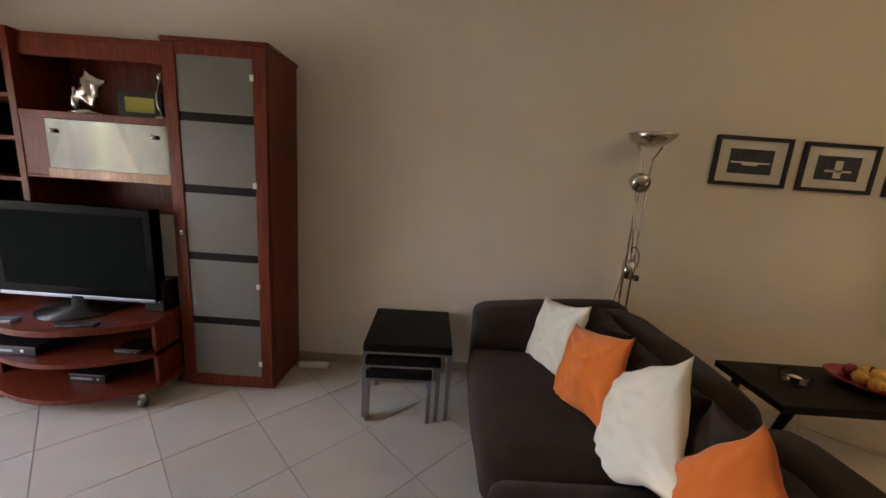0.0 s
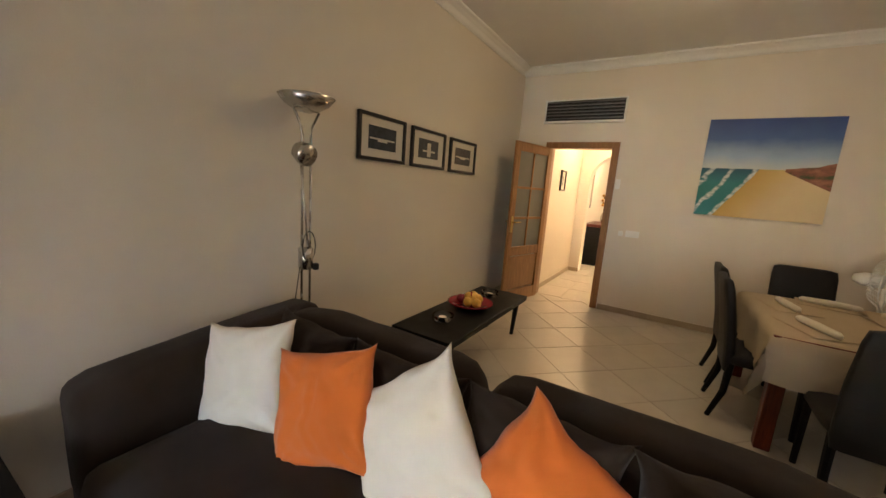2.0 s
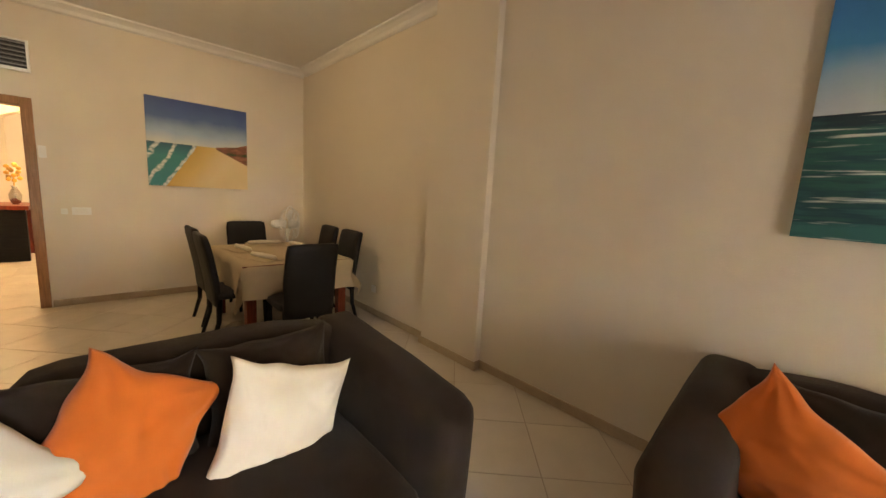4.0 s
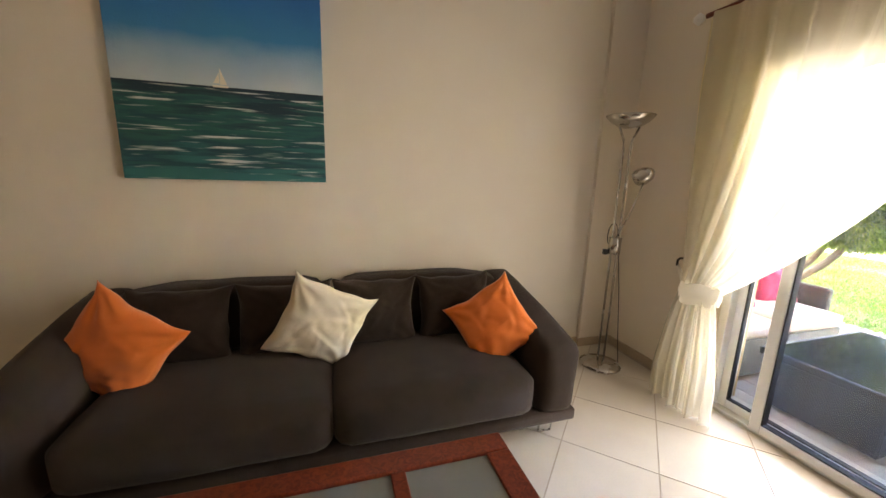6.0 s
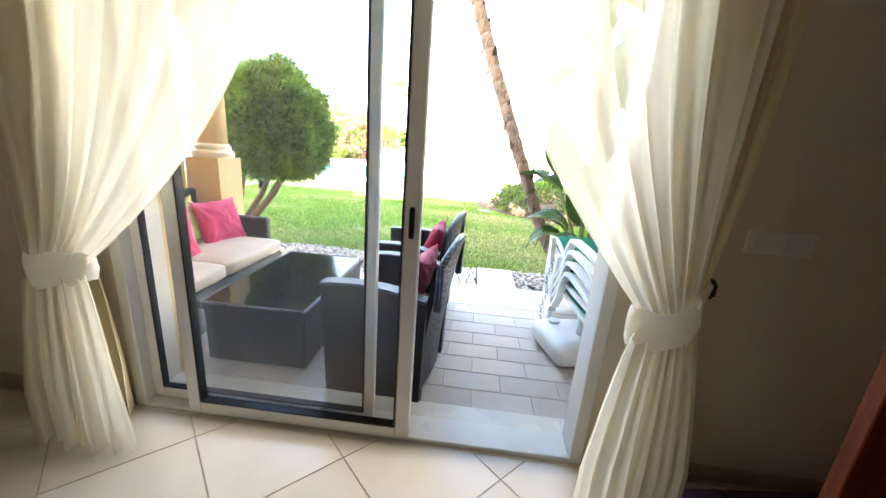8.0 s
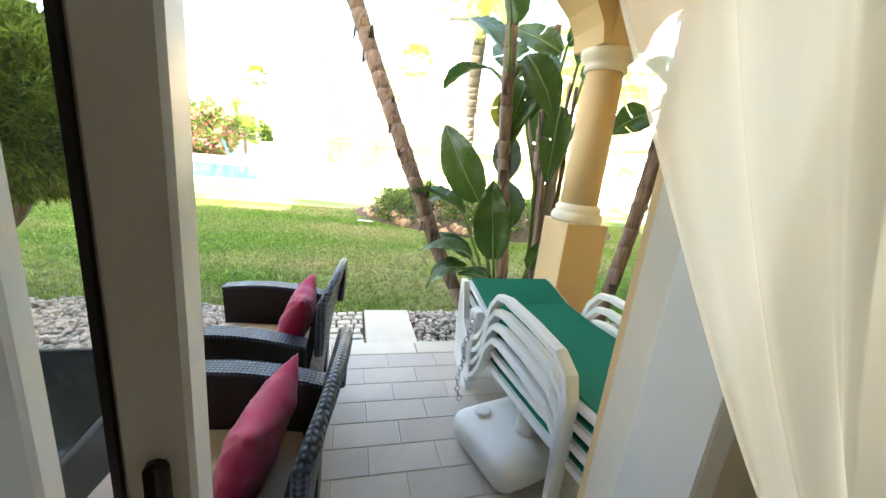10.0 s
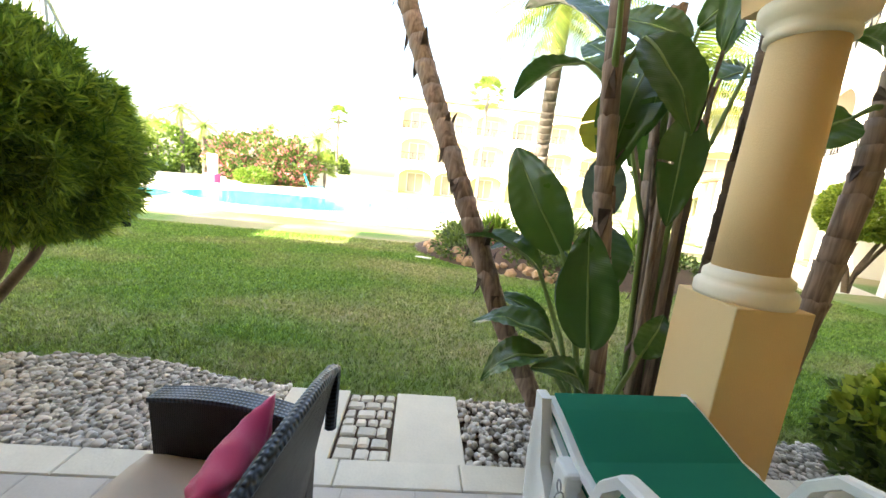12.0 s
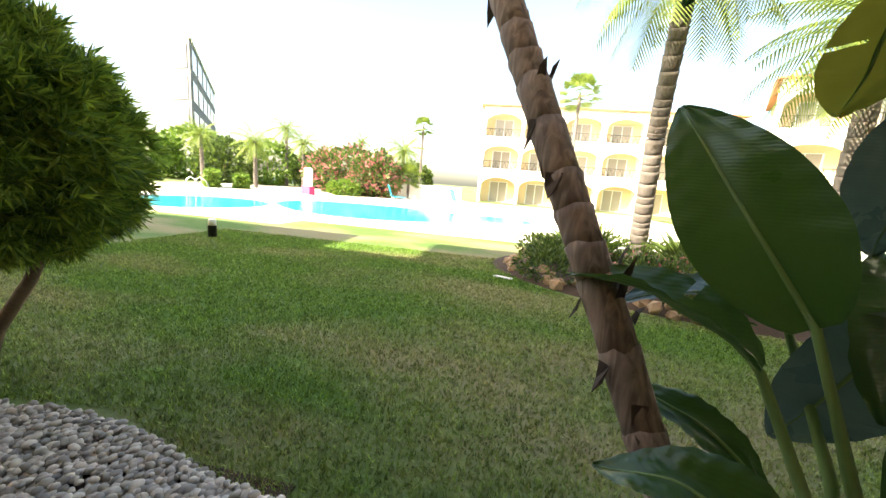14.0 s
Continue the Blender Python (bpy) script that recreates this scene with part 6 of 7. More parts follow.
# ---- plants ----
def scatter_leaves(name, material, parent, pts, dirs, size, aspect, rng, label="", blades=1, spread=0.5):
    """Small pointed leaves: each two triangles folded along the rib."""
    n_ = len(pts)
    V, F = [], []
    k = 0
    for _ in range(blades):
        d = dirs + rng.normal(0, spread, (n_, 3))
        d /= np.linalg.norm(d, axis=1)[:, None]
        side = np.cross(d, rng.normal(0, 1, (n_, 3)))
        side /= np.linalg.norm(side, axis=1)[:, None] + 1e-9
        up = np.cross(side, d)
        s_ = (size * (0.6 + 0.8 * rng.random(n_)))[:, None]
        w_ = s_ * aspect
        a, b = pts, pts + d * s_
        m1 = pts + d * s_ * 0.5 + side * w_ + up * w_ * 0.4
        m2 = pts + d * s_ * 0.5 - side * w_ + up * w_ * 0.4
        q = np.empty((n_ * 4, 3)); q[0::4], q[1::4], q[2::4], q[3::4] = a, m1, b, m2
        V.append(q)
        i = np.arange(n_)[:, None] * 4 + k
        F.append(np.concatenate([i, i + 1, i + 2, i + 3], 1)); k += n_ * 4
    return raw(name, np.concatenate(V).tolist(), np.concatenate(F).tolist(), material, parent, label)


def shell_points(rng, n_, c, r, bumps=0.10, fill=0.75, seed=0, flat=0.0):
    d = rng.normal(0, 1, (n_, 3)); d /= np.linalg.norm(d, axis=1)[:, None]
    lump = np.array([noise.noise(Vector(q) * 2.3 + Vector((seed, 0, 0))) + 0.5 * noise.noise(Vector(q) * 5.5 + Vector((seed, 3, 0))) for q in d])
    rad = (fill + (1 - fill) * rng.random(n_) ** 0.5) * (1 + bumps * 1.6 * lump)
    p = d * rad[:, None] * np.array(r)
    if flat:
        p[:, 2] = np.where(p[:, 2] < -flat * r[2], -flat * r[2] + 0.15 * r[2] * rng.random(n_), p[:, 2])
    return p + np.array(c), d


rg = np.random.default_rng(11)
tl = thing("clipped_tree", "clipped round conifer-like tree on several thin trunks", "tree", -5.66, -1.02, -0.08)
for dx, dy, ex, ey in ((-0.20, -0.70, 0.05, 0.05), (-0.14, -0.74, 0.28, -0.22), (-0.26, -0.66, -0.30, 0.10), (-0.16, -0.64, 0.25, 0.34)):
    part("trunk", tube(B(), [(dx, dy, 0), (dx + 0.2 * (ex - dx), dy + 0.15 * (ey - dy), 0.25), (dx + 0.55 * (ex - dx), dy + 0.55 * (ey - dy), 0.62), (ex, ey, 1.2)], [0.048, 0.040, 0.034, 0.018], 9), BARK, tl, smooth=True)
P, Dr = shell_points(rg, 6200, (-0.02, -0.06, 1.42), (0.60, 0.62, 0.65), 0.17, 0.68, 2, 0.80)
scatter_leaves("crown", NEEDLE, tl, P, Dr * 0.9 + np.array([0, 0, -0.15]), np.full(6200, 0.090), 0.058, rg, "dense feathery green crown", 11, 0.75)
P, Dr = shell_points(rg, 2500, (0.0, 0.0, 1.42), (0.46, 0.46, 0.50), 0.05, 0.3, 2, 0.9)
scatter_leaves("inner_crown", NEEDLE, tl, P, Dr, np.full(2500, 0.10), 0.2, rg, "", 2, 0.8)

hb = thing("hedge_bush", "low rounded dark green hedge bush beside the terrace", "bush", -4.30, 4.72, -0.08)
P, Dr = shell_points(rg, 9000, (0, 0, 0.38), (0.92, 1.2, 0.42), 0.10, 0.82, 5, 0.8)
scatter_leaves("leaves", HEDGE, hb, P, Dr + np.array([0, 0, 0.4]), np.full(9000, 0.062), 0.36, rg, "", 2, 0.75)
P, Dr = shell_points(rg, 1500, (0, 0, 0.36), (0.76, 1.0, 0.34), 0.06, 0.5, 5, 0.8)
scatter_leaves("inner_leaves", HEDGE, hb, P, Dr, np.full(1500, 0.16), 0.35, rg, "", 2, 0.8)
P, Dr = shell_points(rg, 2600, (0, 0, 0.40), (0.94, 1.22, 0.43), 0.10, 0.94, 5, 0.8)
# paler leaves on the upper side only: the lit top is put into colour
up_ = Dr[:, 2] > 0.25
scatter_leaves("lit_top_leaves", LIMELEAF, hb, P[up_], Dr[up_] + np.array([0, 0, 0.5]), np.full(int(up_.sum()), 0.066), 0.40, rg, "pale green leaves for the hedge's lit top", 3, 0.8)
for k in range(5):
    a = k * 1.257
    part("stem", tube(B(), [(0.05 * math.cos(a), 0.05 * math.sin(a), 0), (0.5 * math.cos(a), 0.5 * math.sin(a), 0.4)], [0.02, 0.008], 6), BARK, hb)


def ringed_trunk(name_parent, pts, r0, r1, husks, seed, material=None):
    """A leaf-scarred stem: overlapping sheaths, each flaring at its upper edge."""
    pts = [Vector(p) for p in pts]
    L = [0]
    for a, b in zip(pts, pts[1:]):
        L.append(L[-1] + (b - a).length)
    def at(s_):
        for i in range(len(pts) - 1):
            if s_ <= L[i + 1] or i == len(pts) - 2:
                k = (s_ - L[i]) / (L[i + 1] - L[i])
                p0, p3 = pts[max(i - 1, 0)], pts[min(i + 2, len(pts) - 1)]
                a_, b_ = pts[i], pts[i + 1]
                return a_ * (1 - k) + b_ * k + (2 * a_ - p0 - b_) * 0.5 * k * (1 - k) * 0.3
    rs = random.Random(seed)
    s_, bm, stem = 0.0, B(), None
    apart = material is not PALMBARK
    while s_ < L[-1] - 0.05:
        step = rs.uniform(0.12, 0.27)
        e = min(s_ + step, L[-1])
        f0 = s_ / L[-1]
        r = r0 + (r1 - r0) * f0
        q = [at(s_ - 0.02 if s_ > 0.02 else s_), at(s_ + 0.3 * step), at(s_ + 0.7 * step), at(e)]
        tube(bm, q, [r * 0.95, r * 0.98, r * 1.01, r * (rs.uniform(1.04, 1.12) if apart else rs.uniform(1.0, 1.05))], 14)
        if apart:
            for v in list(bm.verts)[-14:]:
                v.co += (q[3] - q[2]).normalized() * rs.uniform(-0.016, 0.012)
        s_ = e
        if apart:
            o = part("sheath" if stem else "trunk", bm, material or STALK, stem or name_parent, smooth=True)
            stem, bm = stem or o, B()
    if not apart:
        part("trunk", bm, material, name_parent, smooth=True)
    for k in range(husks):
        s_ = rs.uniform(0.1, L[-1] * 0.95)
        p = at(s_); a = rs.uniform(0, 6.28); r = (r0 + (r1 - r0) * s_ / L[-1]) * 1.08
        o = Vector((math.cos(a), math.sin(a), 0))
        w_ = Vector((-math.sin(a), math.cos(a), 0)) * rs.uniform(0.015, 0.035)
        bm = B()
        l_ = rs.uniform(0.06, 0.16)
        up_ = 1 if rs.random() < 0.6 else -1
        vs = [bm.verts.new(q) for q in (p + o * r - w_, p + o * r + w_, p + o * (r + 0.012) + Vector((0, 0, up_ * l_ * 0.6)) + w_ * 0.7, p + o * (r + 0.035) + Vector((0, 0, up_ * l_)), p + o * (r + 0.01) + Vector((0, 0, up_ * l_ * 0.6)) - w_ * 0.7)]
        bm.faces.new(vs)
        bmesh.ops.solidify(bm, geom=bm.faces[:], thickness=0.003)
        part("dry_husk", bm, HUSK, name_parent)


def big_leaf(parent, base, tip, width, up, stem_from=None, droop=0.12, cup=0.22, tears=(), material=None, seed=0):
    """A broad paddle leaf from base to tip; stalk from stem_from to base."""
    base, tip = Vector(base), Vector(tip)
    ax = tip - base; Ln = ax.length; ax.normalize()
    side = ax.cross(Vector(up)).normalized(); nr = side.cross(ax).normalized()
    n_, m_ = 45, 8
    bm = B(); g = {}
    for i in range(n_ + 1):
        u = i / n_
        w_ = width / 2 * max(0.02, math.sin(math.pi * min(1, (u * 0.97 + 0.025) ** 0.78)) ** 0.72) * (1 + 0.06 * noise.noise(Vector((u * 5, seed, 2))))
        c_ = base + ax * Ln * u + nr * (droop * Ln * (4 * u * (1 - u)) * 0.5) - nr * droop * Ln * u * u * 0.6
        for j in range(-m_, m_ + 1):
            k = j / m_
            rip = 0.003 * math.sin(u * 60 + abs(k) * 5) * abs(k) + 0.02 * noise.noise(Vector((u * 4 + seed, k * 2, seed)))
            g[i, j] = bm.verts.new(c_ + side * (w_ * k) + nr * (cup * w_ * abs(k) ** 1.4 + rip))
    for i in range(n_):
        for j in range(-m_, m_):
            if any(abs(i - t_[0] * 2.5) < 0.6 and (j >= t_[1] if t_[2] > 0 else j < t_[1]) for t_ in tears):
                continue
            bm.faces.new((g[i, j], g[i + 1, j], g[i + 1, j + 1], g[i, j + 1]))
    lf = part("leaf_blade", bm, material or BIGLEAF, parent, smooth=True)
    rib = [base + ax * Ln * u + nr * (droop * Ln * (4 * u * (1 - u)) * 0.5 - droop * Ln * u * u * 0.6 + 0.02 * noise.noise(Vector((u * 4 + seed, 0, seed)))) for u in [k / 14 * 0.97 for k in range(15)]]
    part("midrib", tube(B(), rib, [0.010 - 0.0006 * k for k in range(15)], 6), MIDRIB, lf, smooth=True)
    if stem_from is not None:
        s0 = Vector(stem_from); mid = s0 * 0.5 + base * 0.5 + Vector((0, 0, 0.10 * (base - s0).length))
        part("leaf_stalk", tube(B(), [s0, mid, base, rib[1]], [0.022, 0.016, 0.012, 0.008], 7), MIDRIB, parent, smooth=True)


bn = thing("leaning_banana_stem", "leaning ringed strelitzia trunk at the terrace edge", "tree", -5.08, 2.26, -0.08)
def rel(p, o): return tuple(Vector(p) - Vector(o))
O = (-5.08, 2.26, -0.08)
ringed_trunk(bn, [rel(p, O) for p in ((-5.08, 2.40, -0.10), (-5.22, 2.18, 0.30), (-5.34, 2.03, 0.60), (-5.47, 1.92, 0.90), (-5.62, 1.80, 1.20), (-5.79, 1.69, 1.50), (-5.97, 1.58, 1.80), (-6.14, 1.47, 2.10), (-6.36, 1.33, 2.50), (-6.75, 1.05, 3.30))], 0.057, 0.086, 26, 1)
for k, (a, e) in enumerate(((0.3, 0.9), (1.7, 0.5), (2.9, 0.8), (4.2, 0.6), (5.4, 1.1))):
    b_ = Vector((-6.8, 1.0, 3.7)); d_ = Vector((math.cos(a), math.sin(a), e))
    big_leaf(bn, rel(b_ + d_ * 0.5, O), rel(b_ + d_ * 1.5, O), 0.45, (0.1, 0.1, 1), rel((-6.75, 1.05, 3.3), O), seed=k)

O = (-5.08, 2.58, -0.08)
bs = thing("banana_plant", "upright ringed trunk with broad dark green paddle leaves", "plant", *O)
ringed_trunk(bs, [rel(p, O) for p in ((-5.08, 2.60, -0.10), (-5.09, 2.56, 0.5), (-5.12, 2.50, 1.0), (-5.14, 2.45, 1.40), (-5.17, 2.40, 2.0), (-5.2, 2.36, 2.9))], 0.052, 0.046, 12, 2)
L_ = lambda base, tip, w_, up, stem, **k: big_leaf(bs, rel(base, O), rel(tip, O), w_, up, rel(stem, O) if stem else None, **k)
L_((-4.80, 2.34, 0.66), (-4.90, 2.29, 1.23), 0.28, (0.75, -0.55, 0.1), (-5.0, 2.5, 0.0), droop=0.06, cup=0.20, seed=1)
L_((-5.28, 2.34, 1.03), (-5.62, 2.05, 1.64), 0.34, (0.7, -0.75, 0.45), (-5.05, 2.52, 0.05), droop=0.10, seed=2)
L_((-5.22, 2.20, 0.92), (-5.52, 1.78, 1.10), 0.24, (0.0, -0.1, 1), (-5.05, 2.5, 0.0), droop=0.20, cup=0.5, tears=((7, 3, 1),), seed=3)
L_((-4.95, 2.22, 0.62), (-5.18, 1.84, 0.66), 0.22, (0.2, -0.1, 1), (-5.0, 2.48, 0.0), droop=0.25, cup=0.3, seed=4)
L_((-4.90, 2.18, 0.56), (-4.98, 1.86, 0.40), 0.22, (0.2, -0.5, 0.8), (-4.98, 2.48, 0.0), droop=0.30, cup=0.35, seed=5)
L_((-5.25, 2.55, 0.80), (-5.6, 2.75, 1.25), 0.32, (0.9, -0.2, 0.4), (-5.1, 2.6, 0.0), droop=0.2, seed=6)
L_((-5.05, 2.78, 0.52), (-5.1, 2.92, 0.76), 0.17, (0.9, -0.3, 0.4), (-5.05, 2.62, 0.0), droop=0.2, seed=7)
L_((-4.85, 2.40, 0.40), (-4.80, 2.12, 0.58), 0.20, (0.4, 0, 1), (-4.98, 2.5, 0.0), droop=0.3, seed=8)
L_((-5.3, 2.35, 0.50), (-5.55, 2.0, 0.72), 0.18, (0.3, 0, 1), (-5.02, 2.5, 0.0), droop=0.3, seed=9)
for k, (b_, tp, w_, up) in enumerate((((-5.3, 2.42, 2.2), (-5.7, 2.05, 2.55), 0.42, (0.5, 0, 1)), ((-5.1, 2.5, 2.15), (-4.90, 2.72, 1.72), 0.27, (0.8, -0.3, 0.5)), ((-5.25, 2.30, 2.05), (-5.62, 2.0, 1.98), 0.30, (0.2, 0, 1)), ((-5.0, 2.3, 2.3), (-4.75, 1.95, 2.65), 0.44, (0.5, 0, 1)))):
    L_(b_, tp, w_, up, (-5.18, 2.42, 1.9), droop=0.2, seed=20 + k)
L_((-5.66, 2.62, 2.02), (-5.92, 2.74, 1.66), 0.30, (0.9, -0.3, 0.2), (-5.16, 2.42, 1.8), droop=0.15, seed=11, material=BIGLEAF2, tears=((6, 2, 1), (10, -3, -1)))
L_((-5.50, 2.60, 1.62), (-5.62, 2.72, 1.18), 0.26, (0.9, -0.4, 0.2), (-5.14, 2.46, 1.4), droop=0.15, seed=12, material=SHEENLEAF)
L_((-5.60, 2.50, 0.95), (-5.56, 1.96, 1.02), 0.20, (0.1, 0.0, 1), (-5.05, 2.52, 0.0), droop=0.22, cup=0.4, seed=13, material=SHEENLEAF, tears=((11, -2, -1),))
L_((-5.38, 2.62, 1.06), (-5.48, 2.46, 0.58), 0.28, (0.9, -0.3, 0.2), (-5.08, 2.56, 0.2), droop=0.10, seed=14, material=SHEENLEAF)
O = (-5.70, 3.12, -0.08)
b2 = thing("banana_clump", "tall cluster of strelitzia stems with hanging leaves", "plant", *O)
ringed_trunk(b2, [rel(p, O) for p in ((-5.66, 3.22, -0.1), (-5.70, 3.15, 0.8), (-5.73, 3.08, 1.44), (-5.70, 3.0, 2.6))], 0.07, 0.05, 6, 3)
ringed_trunk(b2, [rel(p, O) for p in ((-5.55, 3.42, -0.1), (-5.45, 3.40, 0.9), (-5.35, 3.35, 2.0), (-5.3, 3.3, 3.0))], 0.055, 0.045, 8, 4, HUSK)
for k in range(5):
    a = k * 1.3
    part("dry_stalk", tube(B(), [rel((-5.62 + 0.09 * math.cos(a), 3.22 + 0.09 * math.sin(a), -0.05), O), rel((-5.60 + 0.10 * math.cos(a), 3.16 + 0.10 * math.sin(a), 1.0), O), rel((-5.56 + 0.14 * math.cos(a), 3.08 + 0.14 * math.sin(a), 2.1), O)], [0.030, 0.025, 0.014], 7), HUSK if k % 2 else STALK, b2, smooth=True)
for k in range(7):
    a = k * 0.9
    part("green_stalk", tube(B(), [rel((-5.66 + 0.06 * math.cos(a), 3.2 + 0.06 * math.sin(a), 0.0), O), rel((-5.66 + 0.08 * math.cos(a), 3.12 + 0.08 * math.sin(a), 1.2), O), rel((-5.6 + 0.35 * math.cos(a), 3.02 + 0.35 * math.sin(a), 2.2), O)], [0.022, 0.018, 0.012], 7), MIDRIB if k % 2 else STALK, b2, smooth=True)
    if k in (1, 5): continue
    d_ = Vector((math.cos(a), math.sin(a), 0))
    b_ = Vector((-5.6, 3.02, 2.2)) + d_ * 0.35
    big_leaf(b2, rel(b_, O), rel(b_ + d_ * 0.45 + Vector((0, 0, (0.5, -0.75, 0.1, -0.8, 0.4, -0.6, -0.7)[k])), O), 0.34, (0.6, -0.5, 0.7), None, droop=0.2, seed=40 + k, tears=((5, 1, 1), (9, -2, -1), (13, 2, 1)))
for k, (b_, tp) in enumerate((((-5.45, 3.05, 1.9), (-5.3, 2.95, 1.25)), ((-5.5, 2.9, 2.3), (-5.2, 2.65, 1.75)), ((-5.55, 3.02, 2.35), (-5.95, 2.70, 2.62)), ((-5.6, 3.1, 2.45), (-5.25, 3.35, 2.75)))):
    big_leaf(b2, rel(b_, O), rel(tp, O), 0.25, (0.8, -0.5, 0.3), rel((-5.68, 3.05, 1.7), O), droop=0.12, seed=60 + k, tears=((8, 2, 1),))
O = (-5.05, 3.55, -0.08)
b3 = thing("leaning_banana_stem", "leaning ringed trunk behind the porch column", "tree", *O)
ringed_trunk(b3, [rel(p, O) for p in ((-5.10, 3.62, -0.1), (-5.10, 3.68, 0.24), (-5.10, 3.78, 0.94), (-5.10, 3.84, 1.52), (-5.10, 3.87, 2.1), (-5.10, 3.86, 2.64), (-5.08, 3.84, 3.4))], 0.064, 0.066, 10, 6)
for k, (b_, tp, mt) in enumerate((((-5.02, 4.00, 2.06), (-4.92, 4.42, 1.96), BIGLEAF2), ((-5.06, 4.02, 2.16), (-5.10, 4.36, 2.24), BIGLEAF2), ((-5.08, 3.66, 1.90), (-5.12, 3.36, 1.72), BIGLEAF), ((-5.02, 3.74, 2.12), (-4.95, 3.45, 2.24), BIGLEAF), ((-5.0, 3.9, 2.2), (-4.82, 4.05, 2.0), BIGLEAF2))):
    big_leaf(b3, rel(b_, O), rel(tp, O), 0.27, (0.9, -0.4, 0.5), rel((-5.10, 3.87, 1.98), O), droop=0.22, seed=70 + k, material=mt, tears=((8, 1, 1), (12, -2, -1)))

# ---- planting bed ----
bed = structure("planting_bed", "soil bed edged with rough stones", "flower bed")
bm = B()
cx, cy = -11.4, 4.9
ring = [bm.verts.new((cx + 2.7 * math.cos(a) * (1 + 0.05 * math.sin(3 * a)), cy + 3.4 * math.sin(a) * (1 + 0.04 * math.cos(4 * a)), -0.165)) for a in [k * 2 * math.pi / 40 for k in range(40)]]
mid = [bm.verts.new((cx + (v.co.x - cx) * 0.8, cy + (v.co.y - cy) * 0.8, 0.0)) for v in ring]
cv = bm.verts.new((cx, cy, 0.08))
for k in range(40):
    bm.faces.new((ring[k], ring[(k + 1) % 40], mid[(k + 1) % 40], mid[k])); bm.faces.new((mid[k], mid[(k + 1) % 40], cv))
part("soil", bm, SOIL, bed, smooth=True)
rs = random.Random(5)
rock_me = None
for k in range(110):
    a = 2.0 + 4.1 * k / 110 + rs.uniform(-0.02, 0.02)
    kx = rs.uniform(0.83, 0.97)
    if rock_me is None:
        bm = B(); bmesh.ops.create_icosphere(bm, subdivisions=1, radius=0.10)
        for v in bm.verts: v.co *= 1 + 0.35 * noise.noise(v.co * 9)
        bm.to_mesh(me_ := bpy.data.meshes.new("rock")); bm.free(); rock_me = me_
    o = link("rock", rock_me, ROCK, bed)
    s_ = rs.uniform(0.6, 1.4)
    o.matrix_basis = pose(cx + 2.65 * math.cos(a) * kx, cy + 3.35 * math.sin(a) * kx, -0.12 + rs.uniform(0, 0.10), rs.uniform(0, 360), rs.uniform(0, 360), 0) @ Matrix.Scale(s_, 4)
sg = thing("plant_sign", "small white sign lying at the bed's edge", "sign", -10.2, 1.62, -0.15, 70)
part("plate", box(B(), -0.16, 0.16, -0.04, 0.04, 0, 0.02, 0.004), PVC, sg)
low = thing("ground_cover", "low grey-green shrubs with purple flowers in the bed", "shrubs", cx, cy, 0, kind="stuff")
P, Dr = [], []
for k in range(44):
    a, q = rs.uniform(0, 6.28), rs.uniform(0, 0.95) ** 0.5
    p_, d_ = shell_points(rg, 260, (2.5 * q * math.cos(a), 3.1 * q * math.sin(a), 0.10), (0.45, 0.45, 0.26), 0.15, 0.6, k)
    P.append(p_); Dr.append(d_)
scatter_leaves("leaves", HEDGE, low, np.concatenate(P), np.concatenate(Dr) + np.array([0, 0, 0.5]), np.full(44 * 260, 0.09), 0.2, rg, "", 2, 0.5)
P, Dr = shell_points(rg, 700, (1.2, -0.6, 0.28), (1.3, 1.6, 0.15), 0.2, 0.5, 3)
scatter_leaves("flowers", FLOWER, low, P, Dr, np.full(700, 0.05), 0.4, rg, "", 1, 0.5)
for k, (x, y) in enumerate(((-12.3, 3.4), (-12.6, 5.4), (-11.0, 6.4))):
    sp = thing("spiky_shrub", "spiky green shrub in the bed", "shrub", x, y, 0)
    n_ = 260
    d_ = rg.normal(0, 1, (n_, 3)); d_[:, 2] = np.abs(d_[:, 2]) + 0.5
    scatter_leaves("leaves", HEDGE if k == 1 else BRIGHTLEAF, sp, np.zeros((n_, 3)) + rg.normal(0, 0.08, (n_, 3)), d_, np.full(n_, 0.7), 0.04, rg, "", 1, 0.1)


